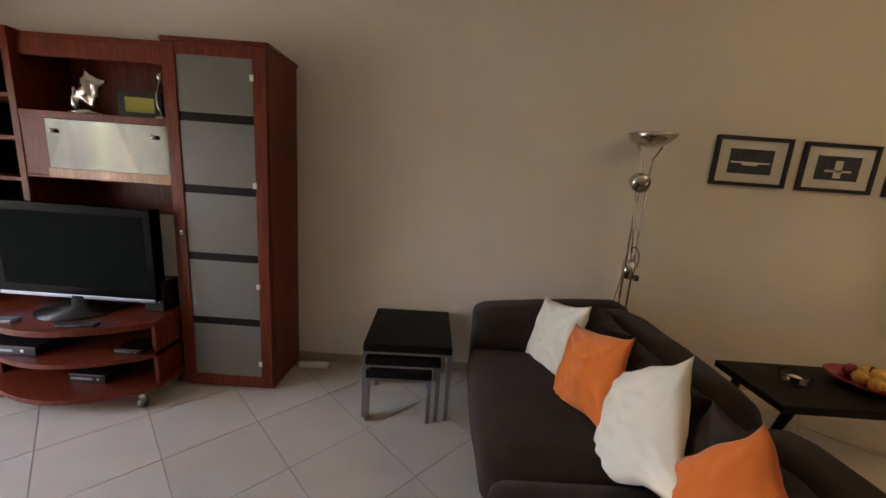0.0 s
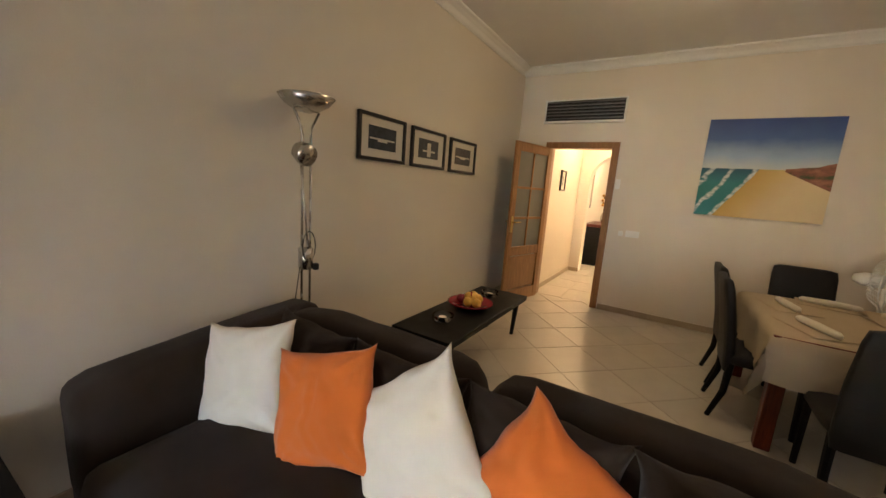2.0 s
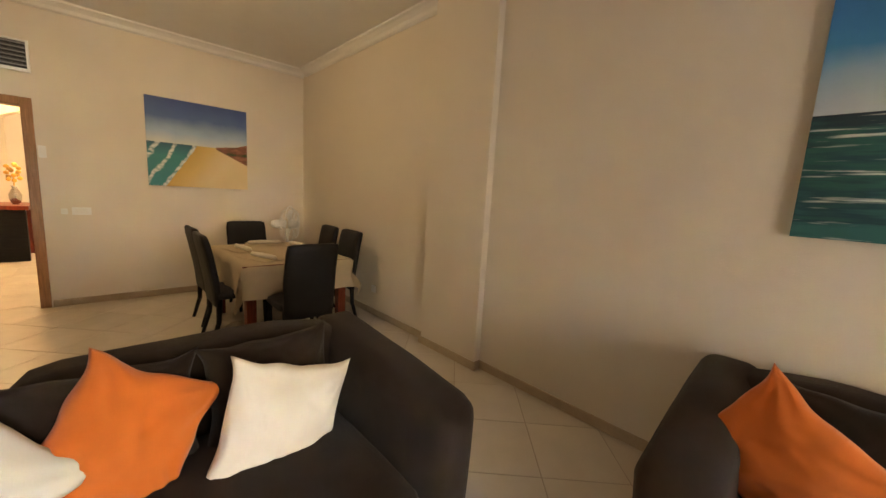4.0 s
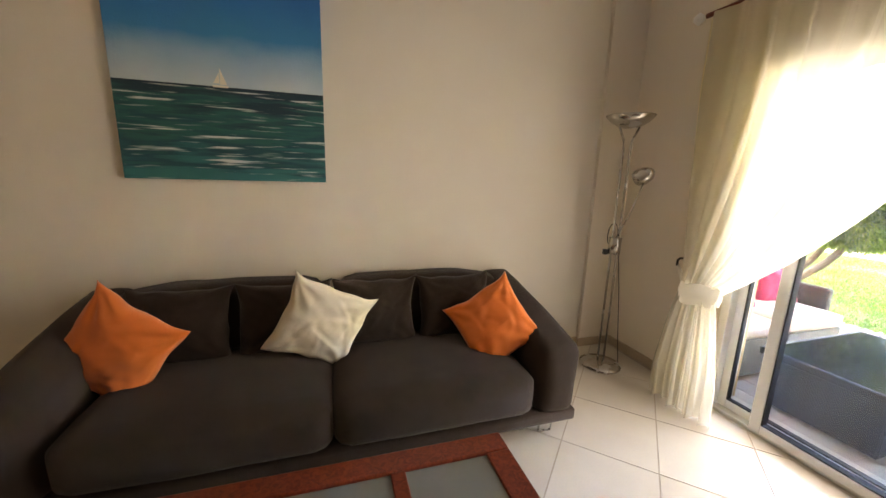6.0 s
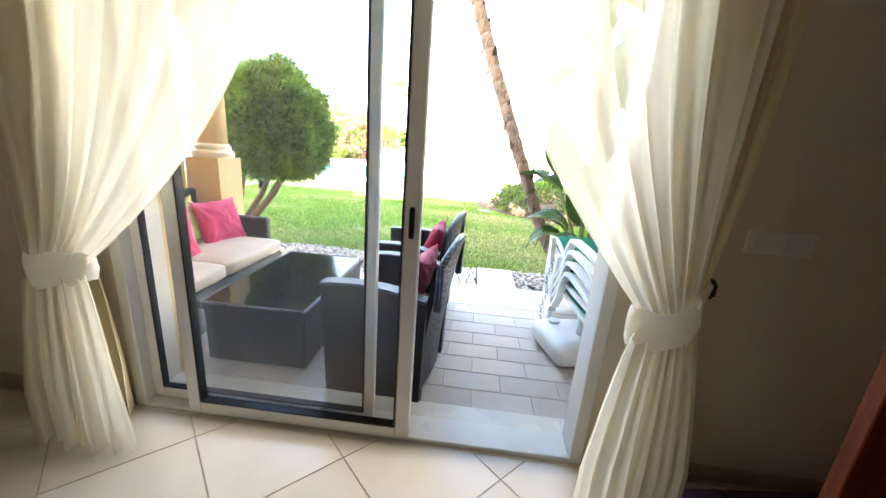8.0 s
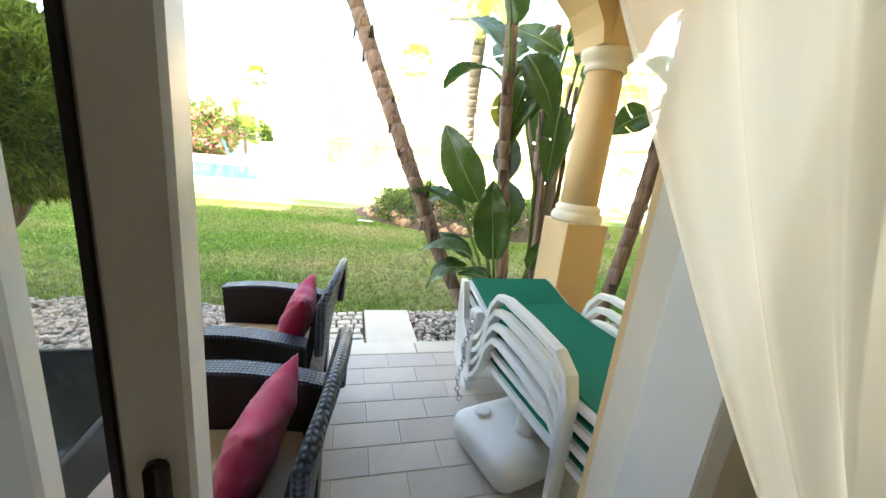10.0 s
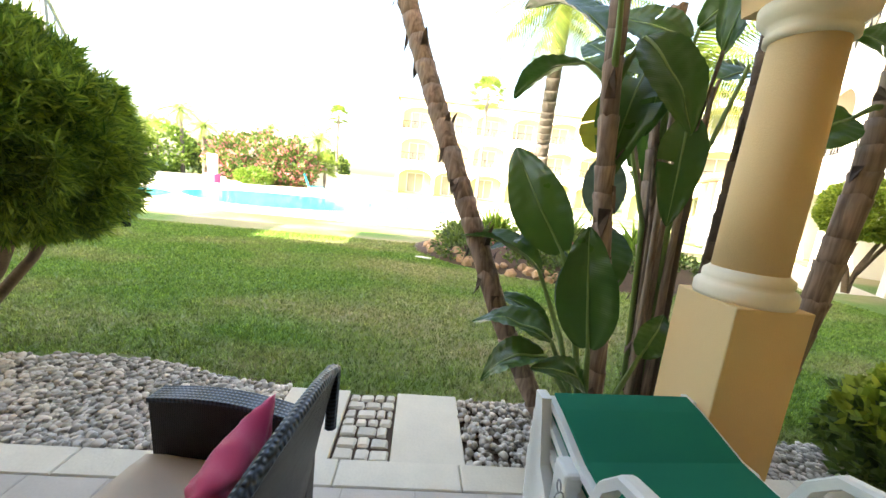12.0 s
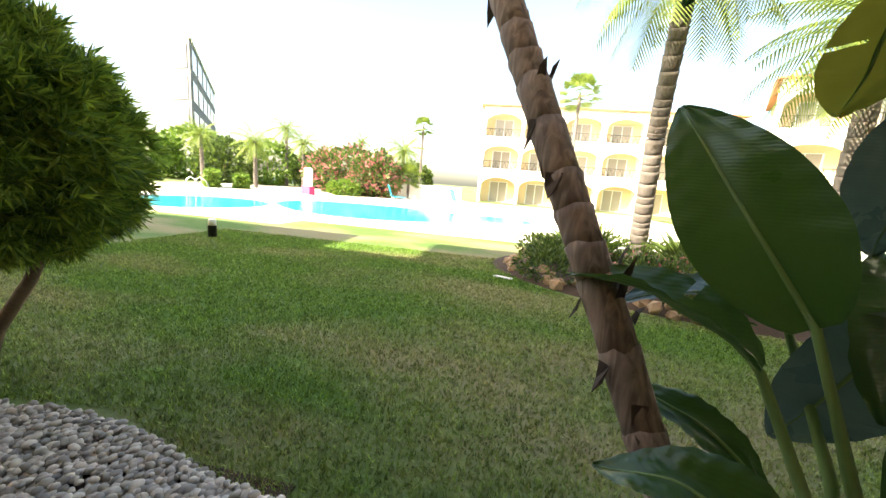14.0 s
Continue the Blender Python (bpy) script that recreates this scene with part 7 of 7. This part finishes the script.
def feather_palm(label, x, y, h, lean, r, crown, n_fronds, seed, frond=1.8, material=None, z=-0.17, droop=0.9):
    t = thing("palm_tree", label, "palm", x, y, z, group="palms round the pool")
    top = Vector((lean[0], lean[1], h))
    ringed_trunk(t, [(0, 0, 0), tuple(top * 0.5 + Vector((-lean[0] * 0.1, 0, 0))), tuple(top)], r, r * 0.75, 6, seed, PALMBARK)
    V, F = [], []
    for k in range(n_fronds):
        a = k * 2.399; el = 1.2 - 1.9 * (k / n_fronds)
        d0 = Vector((math.cos(a) * math.cos(el), math.sin(a) * math.cos(el), math.sin(el)))
        steps = 14
        p = top.copy(); d = d0.copy()
        for i in range(steps):
            q = p + d * (frond / steps)
            sd = d.cross(Vector((0, 0, 1))).normalized()
            ll = frond * 0.28 * math.sin(math.pi * min(1, (i + 1.5) / (steps + 1))) ** 0.6
            for sg_ in (-1, 1):
                for h_ in (0.0, 0.5):
                    b0 = p * (1 - h_) + q * h_
                    tipv = b0 + sd * sg_ * ll * 0.8 + d * ll * 0.5 + Vector((0, 0, -ll * 0.55))
                    wv = d * (frond * 0.012)
                    V += [tuple(b0 - wv), tuple(b0 + wv), tuple(tipv)]; F.append((len(V) - 3, len(V) - 2, len(V) - 1))
            p = q
            d = (d + Vector((0, 0, -droop * 1.6 / steps))).normalized()
    raw("crown", V, F, material or PALMLEAF, t, "arching feathery fronds")
    return t


def fan_palm(label, x, y, h, r, seed, size=1.1, z=-0.17):
    t = thing("palm_tree", label, "palm", x, y, z, group="palms round the pool")
    ringed_trunk(t, [(0, 0, 0), (0.1, 0, h * 0.5), (0, 0, h)], r, r * 0.8, 3, seed, PALMBARK)
    rs_ = random.Random(seed)
    V, F = [], []
    for k in range(26):
        a = k * 2.399; el = 1.3 - 1.9 * k / 26
        d = Vector((math.cos(a) * math.cos(el), math.sin(a) * math.cos(el), math.sin(el)))
        c_ = Vector((0, 0, h)) + d * size * 0.6
        sd = d.cross(Vector((0, 0, 1))).normalized(); up = sd.cross(d)
        V += [(0, 0.012, h), (0, -0.012, h), tuple(c_)]; F.append((len(V) - 3, len(V) - 2, len(V) - 1))
        for j in range(15):
            b_ = -1.6 + 3.2 * j / 14
            dd = (d * math.cos(b_) + sd * math.sin(b_)) * size * 0.55 * rs_.uniform(0.85, 1.1) - Vector((0, 0, 0.12 * size))
            wv = (sd * math.cos(b_) - d * math.sin(b_)) * size * 0.035
            V += [tuple(c_), tuple(c_ + dd * 0.55 + wv), tuple(c_ + dd), tuple(c_ + dd * 0.55 - wv)]; n_ = len(V); F.append((n_ - 4, n_ - 3, n_ - 2, n_ - 1))
    raw("crown", V, F, PALMLEAF, t, "round fan-shaped fronds")
    return t


feather_palm("tall grey palm in the planting bed", -13.4, 4.7, 5.4, (2.0, -0.6), 0.20, 1, 30, 21, 2.0, z=-0.1)
feather_palm("palm with arching yellow-green fronds behind the bed", -12.6, 8.0, 4.6, (0.6, -0.5), 0.2, 1, 34, 22, 2.2, z=-0.1)

# ---- pool, far planting, buildings ----
FZ = -0.17
pd = structure("pool_deck", "pale sunlit stone pool deck", "pool deck")
part("paving", box(B(), -36, -14.6, -22, 12, FZ - 0.05, FZ + 0.012), DECK, pd)
part("paving", box(B(), -14.6, -13.4, -22, -4.6, FZ - 0.05, FZ + 0.010), DECK, pd)
wt = structure("water", "turquoise swimming pool water", "pool")
def oval(cx, cy, rx, ry, z, n_=48, lob=0.0):
    bm = B()
    vs = [bm.verts.new((cx + rx * math.cos(a) * (1 + lob * math.cos(3 * a)), cy + ry * math.sin(a) * (1 + lob * math.sin(2 * a)), z)) for a in [k * 2 * math.pi / n_ for k in range(n_)]]
    bm.faces.new(vs)
    return bm
part("basin", oval(-20.0, -4.2, 3.4, 4.8, FZ + 0.020, 48, 0.08), WATER, wt)
part("basin", oval(-16.8, -10.5, 2.6, 2.6, FZ + 0.024), WATER, wt)
part("basin", oval(-21.0, 1.2, 1.6, 1.6, FZ + 0.024), WATER, wt)
bo = thing("garden_bollard", "short dark garden bollard light with a white head", "bollard", -10.8, -4.38, -0.165)
part("post", lathe(B(), [(0.085, 0), (0.085, 0.24), (0.09, 0.25)], seg=16), IRON, bo, smooth=True)
part("head", lathe(B(), [(0.075, 0.25), (0.075, 0.36), (0.06, 0.38)], seg=16), PVC, bo, smooth=True)

rg2 = np.random.default_rng(8)
def bush(name, label, cat, x, y, r, material, n_, size, seed, z=FZ, group=""):
    t = thing(name, label, cat, x, y, z, group=group)
    P, Dr = shell_points(rg2, n_, (0, 0, r[2] * 0.9), r, 0.18, 0.7, seed, 0.85)
    scatter_leaves("leaves", material, t, P, Dr + np.array([0, 0, 0.2]), np.full(n_, size), 0.3, rg2, "", 2, 0.6)
    part("stem", tube(B(), [(0, 0, 0), (0, 0, r[2])], [0.08, 0.04], 7), BARK, t)
    return t


bush("flowering_bush", "large oleander bush with pink flowers behind the pool", "bush", -33.0, -11.5, (2.4, 3.6, 1.9), FLOWER, 3500, 0.30, 1)
bush("flowering_bush", "pink flowering bush by the white wall", "bush", -31.5, -8.6, (1.8, 2.0, 1.7), FLOWER, 2000, 0.28, 2)
for k, (x, y) in enumerate(((-26.0, -18.0), (-27.0, -16.6))):
    t = thing("clipped_hedge", "clipped bright green box hedge behind the pool", "hedge", x, y, FZ, 40)
    P = np.stack([rg2.uniform(-1.3 + 0.5 * k, 1.3 - 0.5 * k, 1500), rg2.uniform(-0.4, 0.4, 1500), rg2.uniform(0, 1.1 - 0.2 * k, 1500)], 1)
    scatter_leaves("leaves", BRIGHTLEAF, t, P, rg2.normal(0, 1, (1500, 3)), np.full(1500, 0.2), 0.35, rg2, "", 2, 0.5)
bush("clipped_hedge", "clipped green hedge before the flowering bush", "hedge", -29.5, -10.2, (0.8, 1.3, 0.55), BRIGHTLEAF, 900, 0.18, 3)
for k, (x, y, r_) in enumerate(((-34, -27, 3.0), (-33, -23, 2.4), (-36, -21, 2.6), (-38, -17, 2.2), (-31, -29, 2.6), (-40, -8, 2.0))):
    bush("far_shrub", "dense dark green shrubs beyond the pool", "shrub", x, y, (r_, r_, r_ * 0.8), HEDGE if k % 2 else BRIGHTLEAF, 1600, 0.34, 10 + k, group="shrubs beyond the pool")
for k, (x, y, h, L) in enumerate(((-29, -21.5, 3.6, 1.7), (-29, -17.0, 3.3, 1.9), (-36, -19, 5.2, 1.8), (-33, -15.5, 3.8, 1.6), (-44, -15.0, 5.2, 1.4), (-34, -7.2, 3.8, 2.0), (-46, -20, 4.2, 1.4))):
    feather_palm("palm with yellowish feathery fronds beyond the pool", x, y, h, (0.2, 0.1), 0.16, 1, 22, 30 + k, L, droop=0.8)
fan_palm("tall fan palm beyond the pool", -38, -6.6, 6.3, 0.13, 41, 1.1)
fan_palm("fan palm on a tall thin trunk before the apartments", -27.0, 5.0, 7.0, 0.12, 42, 1.3)
fan_palm("small broad palm beside the wall", -33, -6.3, 1.6, 0.15, 43, 1.3)
sw_ = thing("garden_wall", "low white garden wall beyond the pool", "wall", -33, -8.0, FZ, kind="structure")
part("masonry", box(B(), -0.15, 0.15, -1.2, 6.0, 0, 1.2), FACADEW, sw_)
sh = thing("pool_shower", "white panel with a pink base beside the pool", "panel", -27.0, -11.6, FZ, 60)
part("panel", box(B(), -0.45, 0.45, -0.06, 0.06, 0.3, 1.75, 0.01), PVC, sh)
part("base", box(B(), -0.5, 0.5, -0.2, 0.2, 0, 0.55, 0.02), PINK, sh)
for k, (x, y, rz) in enumerate(((-27.6, -5.4, 10), (-29.5, -1.6, 40))):
    t = thing("deck_chair", "blue and white deck chair on the pool deck", "deck chair", x, y, FZ + 0.012, rz, group="deck chairs")
    part("seat", box(B(), -0.3, 0.3, -0.5, 0.4, 0.3, 0.35, 0.01), WATER, t)
    b_ = part("back", box(B(), -0.3, 0.3, -0.02, 0.03, 0, 0.8, 0.01), WATER, t); b_.matrix_basis = pose(0, -0.5, 0.33, 20)
    for q in (-0.27, 0.23):
        for y_ in (-0.45, 0.33):
            part("leg", box(B(), q, q + 0.04, y_, y_ + 0.04, 0, 0.3), PVC, t)
rail = thing("pool_rail", "steel pool entry handrail", "handrail", -19.4, -13.0, FZ)
for q in (0, 0.5):
    part("rail", tube(B(), [(q, 0, 0), (q, 0, 0.7), (q, 0.25, 0.85), (q, 0.6, 0.7), (q, 0.9, 0.1)], 0.025, 8), STEEL, rail, smooth=True)


def apartment(name, label, m, bays, storeys, bay, sh_, depth, roof_over=0.4, first=0):
    """Arcaded flats: local x along the front, front towards local -y."""
    t = new(name); t.matrix_basis = m; tagged(t, label, "building")
    Wd = bays * bay
    rec = 1.6
    part("back_wall", box(B(), 0, Wd, rec, depth, 0, storeys * sh_), FACADE, t)
    for i in range(bays + 1):
        part("pier_wall", box(B(), i * bay - 0.15, i * bay + 0.15, 0.2, rec, 0, storeys * sh_), FACADEW, t)
    for s_ in range(storeys):
        z = s_ * sh_
        part("floor_slab", box(B(), -0.15, Wd + 0.15, -0.05, rec, z + sh_ - 0.16, z + sh_), FACADEW, t)
        for i in range(bays):
            x0 = i * bay
            spr = 1.55 if s_ < storeys - 1 else 1.5
            part("arch", prism(B(), arch_poly(x0 + 0.14, x0 + bay - 0.14, z + spr, 0.85, z + sh_ - 0.16), "y", -0.05, 0.25), FACADEW, t)
            for xx in (x0, x0 + bay - 0.14):
                part("pier", box(B(), xx, xx + 0.14, -0.05, 0.25, z, z + sh_ - 0.16), FACADEW, t)
            wn_ = part("window", box(B(), x0 + bay * 0.25, x0 + bay * 0.75, rec - 0.06, rec - 0.001, z + 0.02, z + 2.05), PVC, t)
            part("pane", box(B(), x0 + bay * 0.28, x0 + bay * 0.49, rec - 0.08, rec - 0.055, z + 0.1, z + 1.98), PALEGLASS, wn_)
            part("pane", box(B(), x0 + bay * 0.51, x0 + bay * 0.72, rec - 0.08, rec - 0.055, z + 0.1, z + 1.98), PALEGLASS, wn_)
            if s_ > 0:
                part("parapet", box(B(), x0 + 0.14, x0 + bay - 0.14, 0.0, 0.14, z, z + 0.28), FACADEW, t)
                rl = part("railing", box(B(), x0 + 0.14, x0 + bay - 0.14, 0.05, 0.08, z + 0.95, z + 0.99), IRON, t)
                bm = B()
                n_ = int(bay / 0.22)
                for k in range(n_):
                    xa = x0 + 0.16 + (bay - 0.32) * k / n_; xb = x0 + 0.16 + (bay - 0.32) * (k + 1) / n_
                    a_, b_ = ((xa, xb) if k % 2 else (xb, xa))
                    tube(bm, [(a_, 0.065, z + 0.34), (b_, 0.065, z + 0.95)], 0.012, 4)
                    if k % 3 == 0:
                        tube(bm, [(xa, 0.065, z + 0.28), (xa, 0.065, z + 0.97)], 0.014, 4)
                box(bm, x0 + 0.14, x0 + bay - 0.14, 0.055, 0.075, z + 0.33, z + 0.36)
                part("lattice", bm, IRON, rl)
    zt = storeys * sh_
    part("roof", prism(B(), [(-roof_over, zt), (depth + roof_over, zt), (depth + roof_over, zt + 0.12), (depth * 0.5, zt + 1.0), (-roof_over, zt + 0.12)], "x", -0.4, Wd + 0.4), ROOF, t)
    return t


apartment("apartment_building", "cream three-storey apartments with arched balconies", pose(-40, -1.2, FZ, 0, 0, 90), 6, 3, 3.6, 2.95, 9)
apartment("apartment_building", "cream apartment wing with arches beyond the palms", pose(-31, 17.5, FZ, 0, 0, 62), 4, 3, 3.6, 3.1, 9)
apartment("apartment_building", "yellow apartment wing with arched balconies and iron railings", pose(-19.5, 17.1, FZ, 0, 0, -30.8), 5, 3, 3.6, 3.2, 9)
ow = thing("office_block", "pale grey tall block with window bands behind the palms", "building", -36.7, -29.6, 0, math.degrees(math.atan2(-18.8, -24.3)))
part("wall", prism(B(), [(0, 0), (30.7, 0), (33.7, 2.1), (3.0, 2.1)], "z", -0.2, 12.9), GREYWALL, ow)
part("parapet", prism(B(), [(-0.15, -0.12), (30.8, -0.12), (30.8, 0.1), (0.1, 0.1)], "z", 12.88, 13.1), FACADEW, ow)
for k in range(4):
    for q in range(6):
        part("window", box(B(), 1.0 + 5.0 * q, 4.6 + 5.0 * q, -0.09, 0.02, 1.6 + 2.9 * k, 3.5 + 2.9 * k), PALEGLASS, ow)
    part("window", prism(B(), [(0.32, 0.30), (2.57, 1.87), (2.60, 1.82), (0.35, 0.245)], "z", 1.6 + 2.9 * k, 3.7 + 2.9 * k), GREYMETAL, ow)
t = thing("pavement_right", "pale paved path along the apartments", "path", 0, 0, 0, kind="structure")
part("paving", prism(B(), [(-20.6, 15.9), (-4.9, 6.6), (-4.0, 7.85), (-19.5, 17.05)], "z", FZ - 0.04, FZ + 0.012), DECK, t)
for k, (x, y, r_, hh) in enumerate(((-10.4, 10.9, 0.80, 1.80), )):
    t = thing("clipped_tree", "clipped round tree on bare forked trunks", "tree", x, y, FZ)
    for ex, ey in ((0.25, 0.1), (-0.2, -0.15), (0.0, 0.3)):
        part("trunk", tube(B(), [(0, 0, 0), (ex * 0.4, ey * 0.4, 0.55), (ex * 1.6, ey * 1.6, 1.3)], [0.07, 0.05, 0.03], 8), BARK, t, smooth=True)
    P, Dr = shell_points(rg2, 3500, (0, 0, hh), (r_, r_, r_ * 0.8), 0.08, 0.75, 4, 0.85)
    scatter_leaves("crown", LIMELEAF, t, P, Dr, np.full(3500, 0.10), 0.25, rg2, "", 4, 0.7)
t = thing("clipped_bush", "tall bright green clipped conifer bush", "bush", -4.90, 6.55, FZ)
P, Dr = shell_points(rg2, 5000, (0, 0, 1.15), (0.85, 0.85, 1.0), 0.12, 0.75, 6, 0.9)
scatter_leaves("crown", LIMELEAF, t, P, Dr, np.full(5000, 0.10), 0.16, rg2, "", 5, 0.8)
part("stem", tube(B(), [(0, 0, 0), (0, 0, 1)], [0.09, 0.04], 8), BARK, t)
t = thing("covered_barbecue", "barbecue under a black fabric cover", "barbecue", -9.9, 12.4, FZ, -30)
bm = soft_box(-0.75, 0.75, -0.4, 0.4, 0, 1.15, 0.15, 0.03, 8, 2.0, 0.03)
for v in bm.verts: v.co.x *= 1 - 0.18 * max(0, v.co.z - 0.5)
part("cover", bm, LEATHER, t, smooth=True)
for k in range(3):
    t = thing("garden_chair", "white slatted garden chair on the far terrace", "chair", -13.0 - 0.8 * k, 14.6 + 0.4 * k, FZ, 20 * k, group="white garden chairs")
    part("seat", box(B(), -0.25, 0.25, -0.25, 0.25, 0.40, 0.44, 0.01), PVC, t)
    for q in range(4):
        part("slat", box(B(), -0.25, 0.25, 0.22, 0.25, 0.48 + 0.1 * q, 0.55 + 0.1 * q, 0.005), PVC, t)
    for x in (-0.24, 0.2):
        for y in (-0.24, 0.2):
            part("leg", box(B(), x, x + 0.04, y, y + 0.04, 0, 0.4), PVC, t)
pg = thing("pergola", "terracotta tiled pergola roof on columns", "pergola", -16.6, 13.9, FZ, -30)
part("roof", prism(B(), [(-1.6, 2.5), (1.6, 2.9), (1.6, 3.0), (-1.6, 2.6)], "x", -1.8, 1.8), ROOF, pg)
for x in (-1.6, 0, 1.6):
    part("post", lathe(B(), [(0.12, 0), (0.14, 2.55)], x, -1.2, 0, 12), FACADEW, pg)

# ---- loose pieces: pebbles, cobbles, slabs, terrace and floor tiles ----
ps = structure("pebble_strip", "strip of rounded pale pebbles along the terrace", "pebbles")
bm = B()
part("soil", box(bm, -5.56, -4.83, -5.0, 0.74, -0.12, -0.072), SOIL, ps)
part("soil", box(B(), -5.44, -4.83, 1.845, 3.6, -0.12, -0.072), SOIL, ps)
part("soil", box(B(), -5.16, -4.83, 3.6, 6.0, -0.12, -0.072), SOIL, ps)
me_ = bpy.data.meshes.new("pebble")
bm = B()
lathe(bm, [(0.012, -0.0155), (0.028, -0.010), (0.034, 0.0), (0.028, 0.010), (0.012, 0.0155)], seg=7)
for f in bm.faces: f.smooth = True
bm.to_mesh(me_); bm.free(); me_.materials.append(PEBBLE)
rs = random.Random(9)
pv, pf = [], []
base_v = [tuple(v.co) for v in me_.vertices]; base_f = [tuple(p.vertices) for p in me_.polygons]
spots = []
def edge_x(y): return -5.60 + 0.06 * math.sin(y * 3) - 0.10 * max(0, min(1, -y / 3)) + 0.10 * max(0, min(1, y / 0.75))
for _ in range(16500):
    if rs.random() < 0.75:
        y = rs.uniform(-4.6, 0.74); x = rs.uniform(edge_x(y), -4.84)
    else:
        y = rs.uniform(1.85, 5.6); x = rs.uniform(-5.40 if y < 3.55 else -5.14, -4.84)
    spots.append((x, y))
near = sorted(range(len(spots)), key=lambda i: (spots[i][0] + 5.2) ** 2 + (spots[i][1] - 0.9) ** 2)
first = set(near[:300])
for i, (x, y) in enumerate(spots):
    s_ = rs.uniform(0.43, 0.92) * (1.25 if rs.random() < 0.1 else 1)
    m_ = pose(x, y, -0.064 + rs.uniform(0, 0.030), rs.uniform(-25, 25), rs.uniform(-25, 25), rs.uniform(0, 360)) @ Matrix.Diagonal((s_ * rs.uniform(0.75, 1.0), s_ * rs.uniform(0.6, 0.85), s_ * rs.uniform(0.8, 1.3), 1))
    if i in first:
        o = link("pebble", me_, PEBBLE, ps, m=m_)
    else:
        k = len(pv)
        pv += [tuple(m_ @ Vector(v)) for v in base_v]
        pf += [tuple(a + k for a in f) for f in base_f]
o = raw("pebbles", pv, pf, PEBBLE, ps, "", True); o["kind"] = "stuff"

st = structure("stepping_path", "stone slabs and cobbles crossing the pebbles", "path")
for y0, y1 in ((0.752, 1.138), (1.447, 1.838)):
    part("slab", box(B(), -5.445, -4.835, y0, y1, -0.11, -0.046, 0.006, 1), KERB, st)
part("mortar", box(B(), -5.43, -4.835, 1.14, 1.445, -0.12, -0.066), SOIL, st)
rs = random.Random(4)
x = -5.42
while x < -4.86:
    w_ = rs.uniform(0.065, 0.10)
    y = 1.148
    while y < 1.40:
        l_ = min(rs.uniform(0.06, 0.12), 1.438 - y)
        bm = box(B(), x + 0.005, x + w_ - 0.006, y + 0.005, y + l_ - 0.006, -0.10, -0.056 + rs.uniform(0, 0.012), 0.010, 1)
        for v in bm.verts:
            v.co.x += rs.uniform(-0.004, 0.004); v.co.y += rs.uniform(-0.004, 0.004)
        part("cobble", bm, COBBLE, st)
        y += l_
    x += w_
kb = structure("kerb", "pale limestone edging of the terrace", "kerb")
y = -1.2
while y < 6.0:
    part("kerb_stone", box(B(), -4.830, -4.664, y + 0.002, y + 0.598, -0.13, -0.028, 0.006, 1), KERB, kb); y += 0.6
tr = structure("terrace_floor", "terrace of grey-brown tiles in running bond", "floor")
part("mortar_bed", box(B(), -4.66, -2.99, -1.20, 7.0, -0.10, -0.033), PATIOGROUT, tr)
me_ = bpy.data.meshes.new("tile"); bm = box(B(), 0, 0.160, 0, 0.326, -0.05, 0, 0.0025, 1); bm.to_mesh(me_); bm.free(); me_.materials.append(PATIO)
for r_ in range(10):
    for c_ in range(-8, 18):
        y = 1.249 + 0.33 * c_ + (0.165 if r_ % 2 else 0)
        if y < -1.2 or y + 0.33 > 6.0: continue
        link("tile", me_, PATIO, tr, m=pose(-4.660 + 0.1655 * r_, y, -0.030))
fl_ = structure("floor", "cream ceramic tiles laid diagonally", "floor")
part("grout_bed", box(B(), XW, 12.0, YS, YN, -0.06, -0.0025), GROUT, fl_)
hd = 0.325
def clip(poly, ax, v, keep_less):
    out = []
    for a, b in zip(poly, poly[1:] + poly[:1]):
        ia, ib = (a[ax] <= v) == keep_less, (b[ax] <= v) == keep_less
        if ia: out.append(a)
        if ia != ib:
            k = (v - a[ax]) / (b[ax] - a[ax]); out.append((a[0] + (b[0] - a[0]) * k, a[1] + (b[1] - a[1]) * k))
    return out
ft = bpy.data.meshes.new("tile"); q = hd - 0.0045
bm = prism(B(), [(-q, 0), (0, -q), (q, 0), (0, q)], "z", -0.02, 0); bm.to_mesh(ft); bm.free(); ft.materials.append(TILE)
for i in range(-4, 32):
    for j in range(-8, 12):
        if (i + j) % 2 == 0: continue
        cx, cy = -2.26 + hd * i, 0.567 + hd * j
        poly = [(cx - q, cy), (cx, cy - q), (cx + q, cy), (cx, cy + q)]
        x1 = XD + 0.14
        cut = poly
        for ax, v_, less in ((0, XW + 0.03, False), (0, x1, True), (1, YS, False), (1, YN, True)):
            cut = clip(cut, ax, v_, less) if cut else cut
        if len(cut) < 3: continue
        if cut == poly:
            link("tile", ft, TILE, fl_, m=pose(cx, cy, 0))
        else:
            part("tile", prism(B(), cut, "z", -0.02, 0), TILE, fl_)
for i in range(10):
    for j in range(4):
        part("tile", box(B(), XD + 0.145 + 0.6 * i, XD + 0.74 + 0.6 * i, 0.76 + 0.46 * j, 1.215 + 0.46 * j if j < 3 else 2.53, -0.02, 0), TILE, fl_)
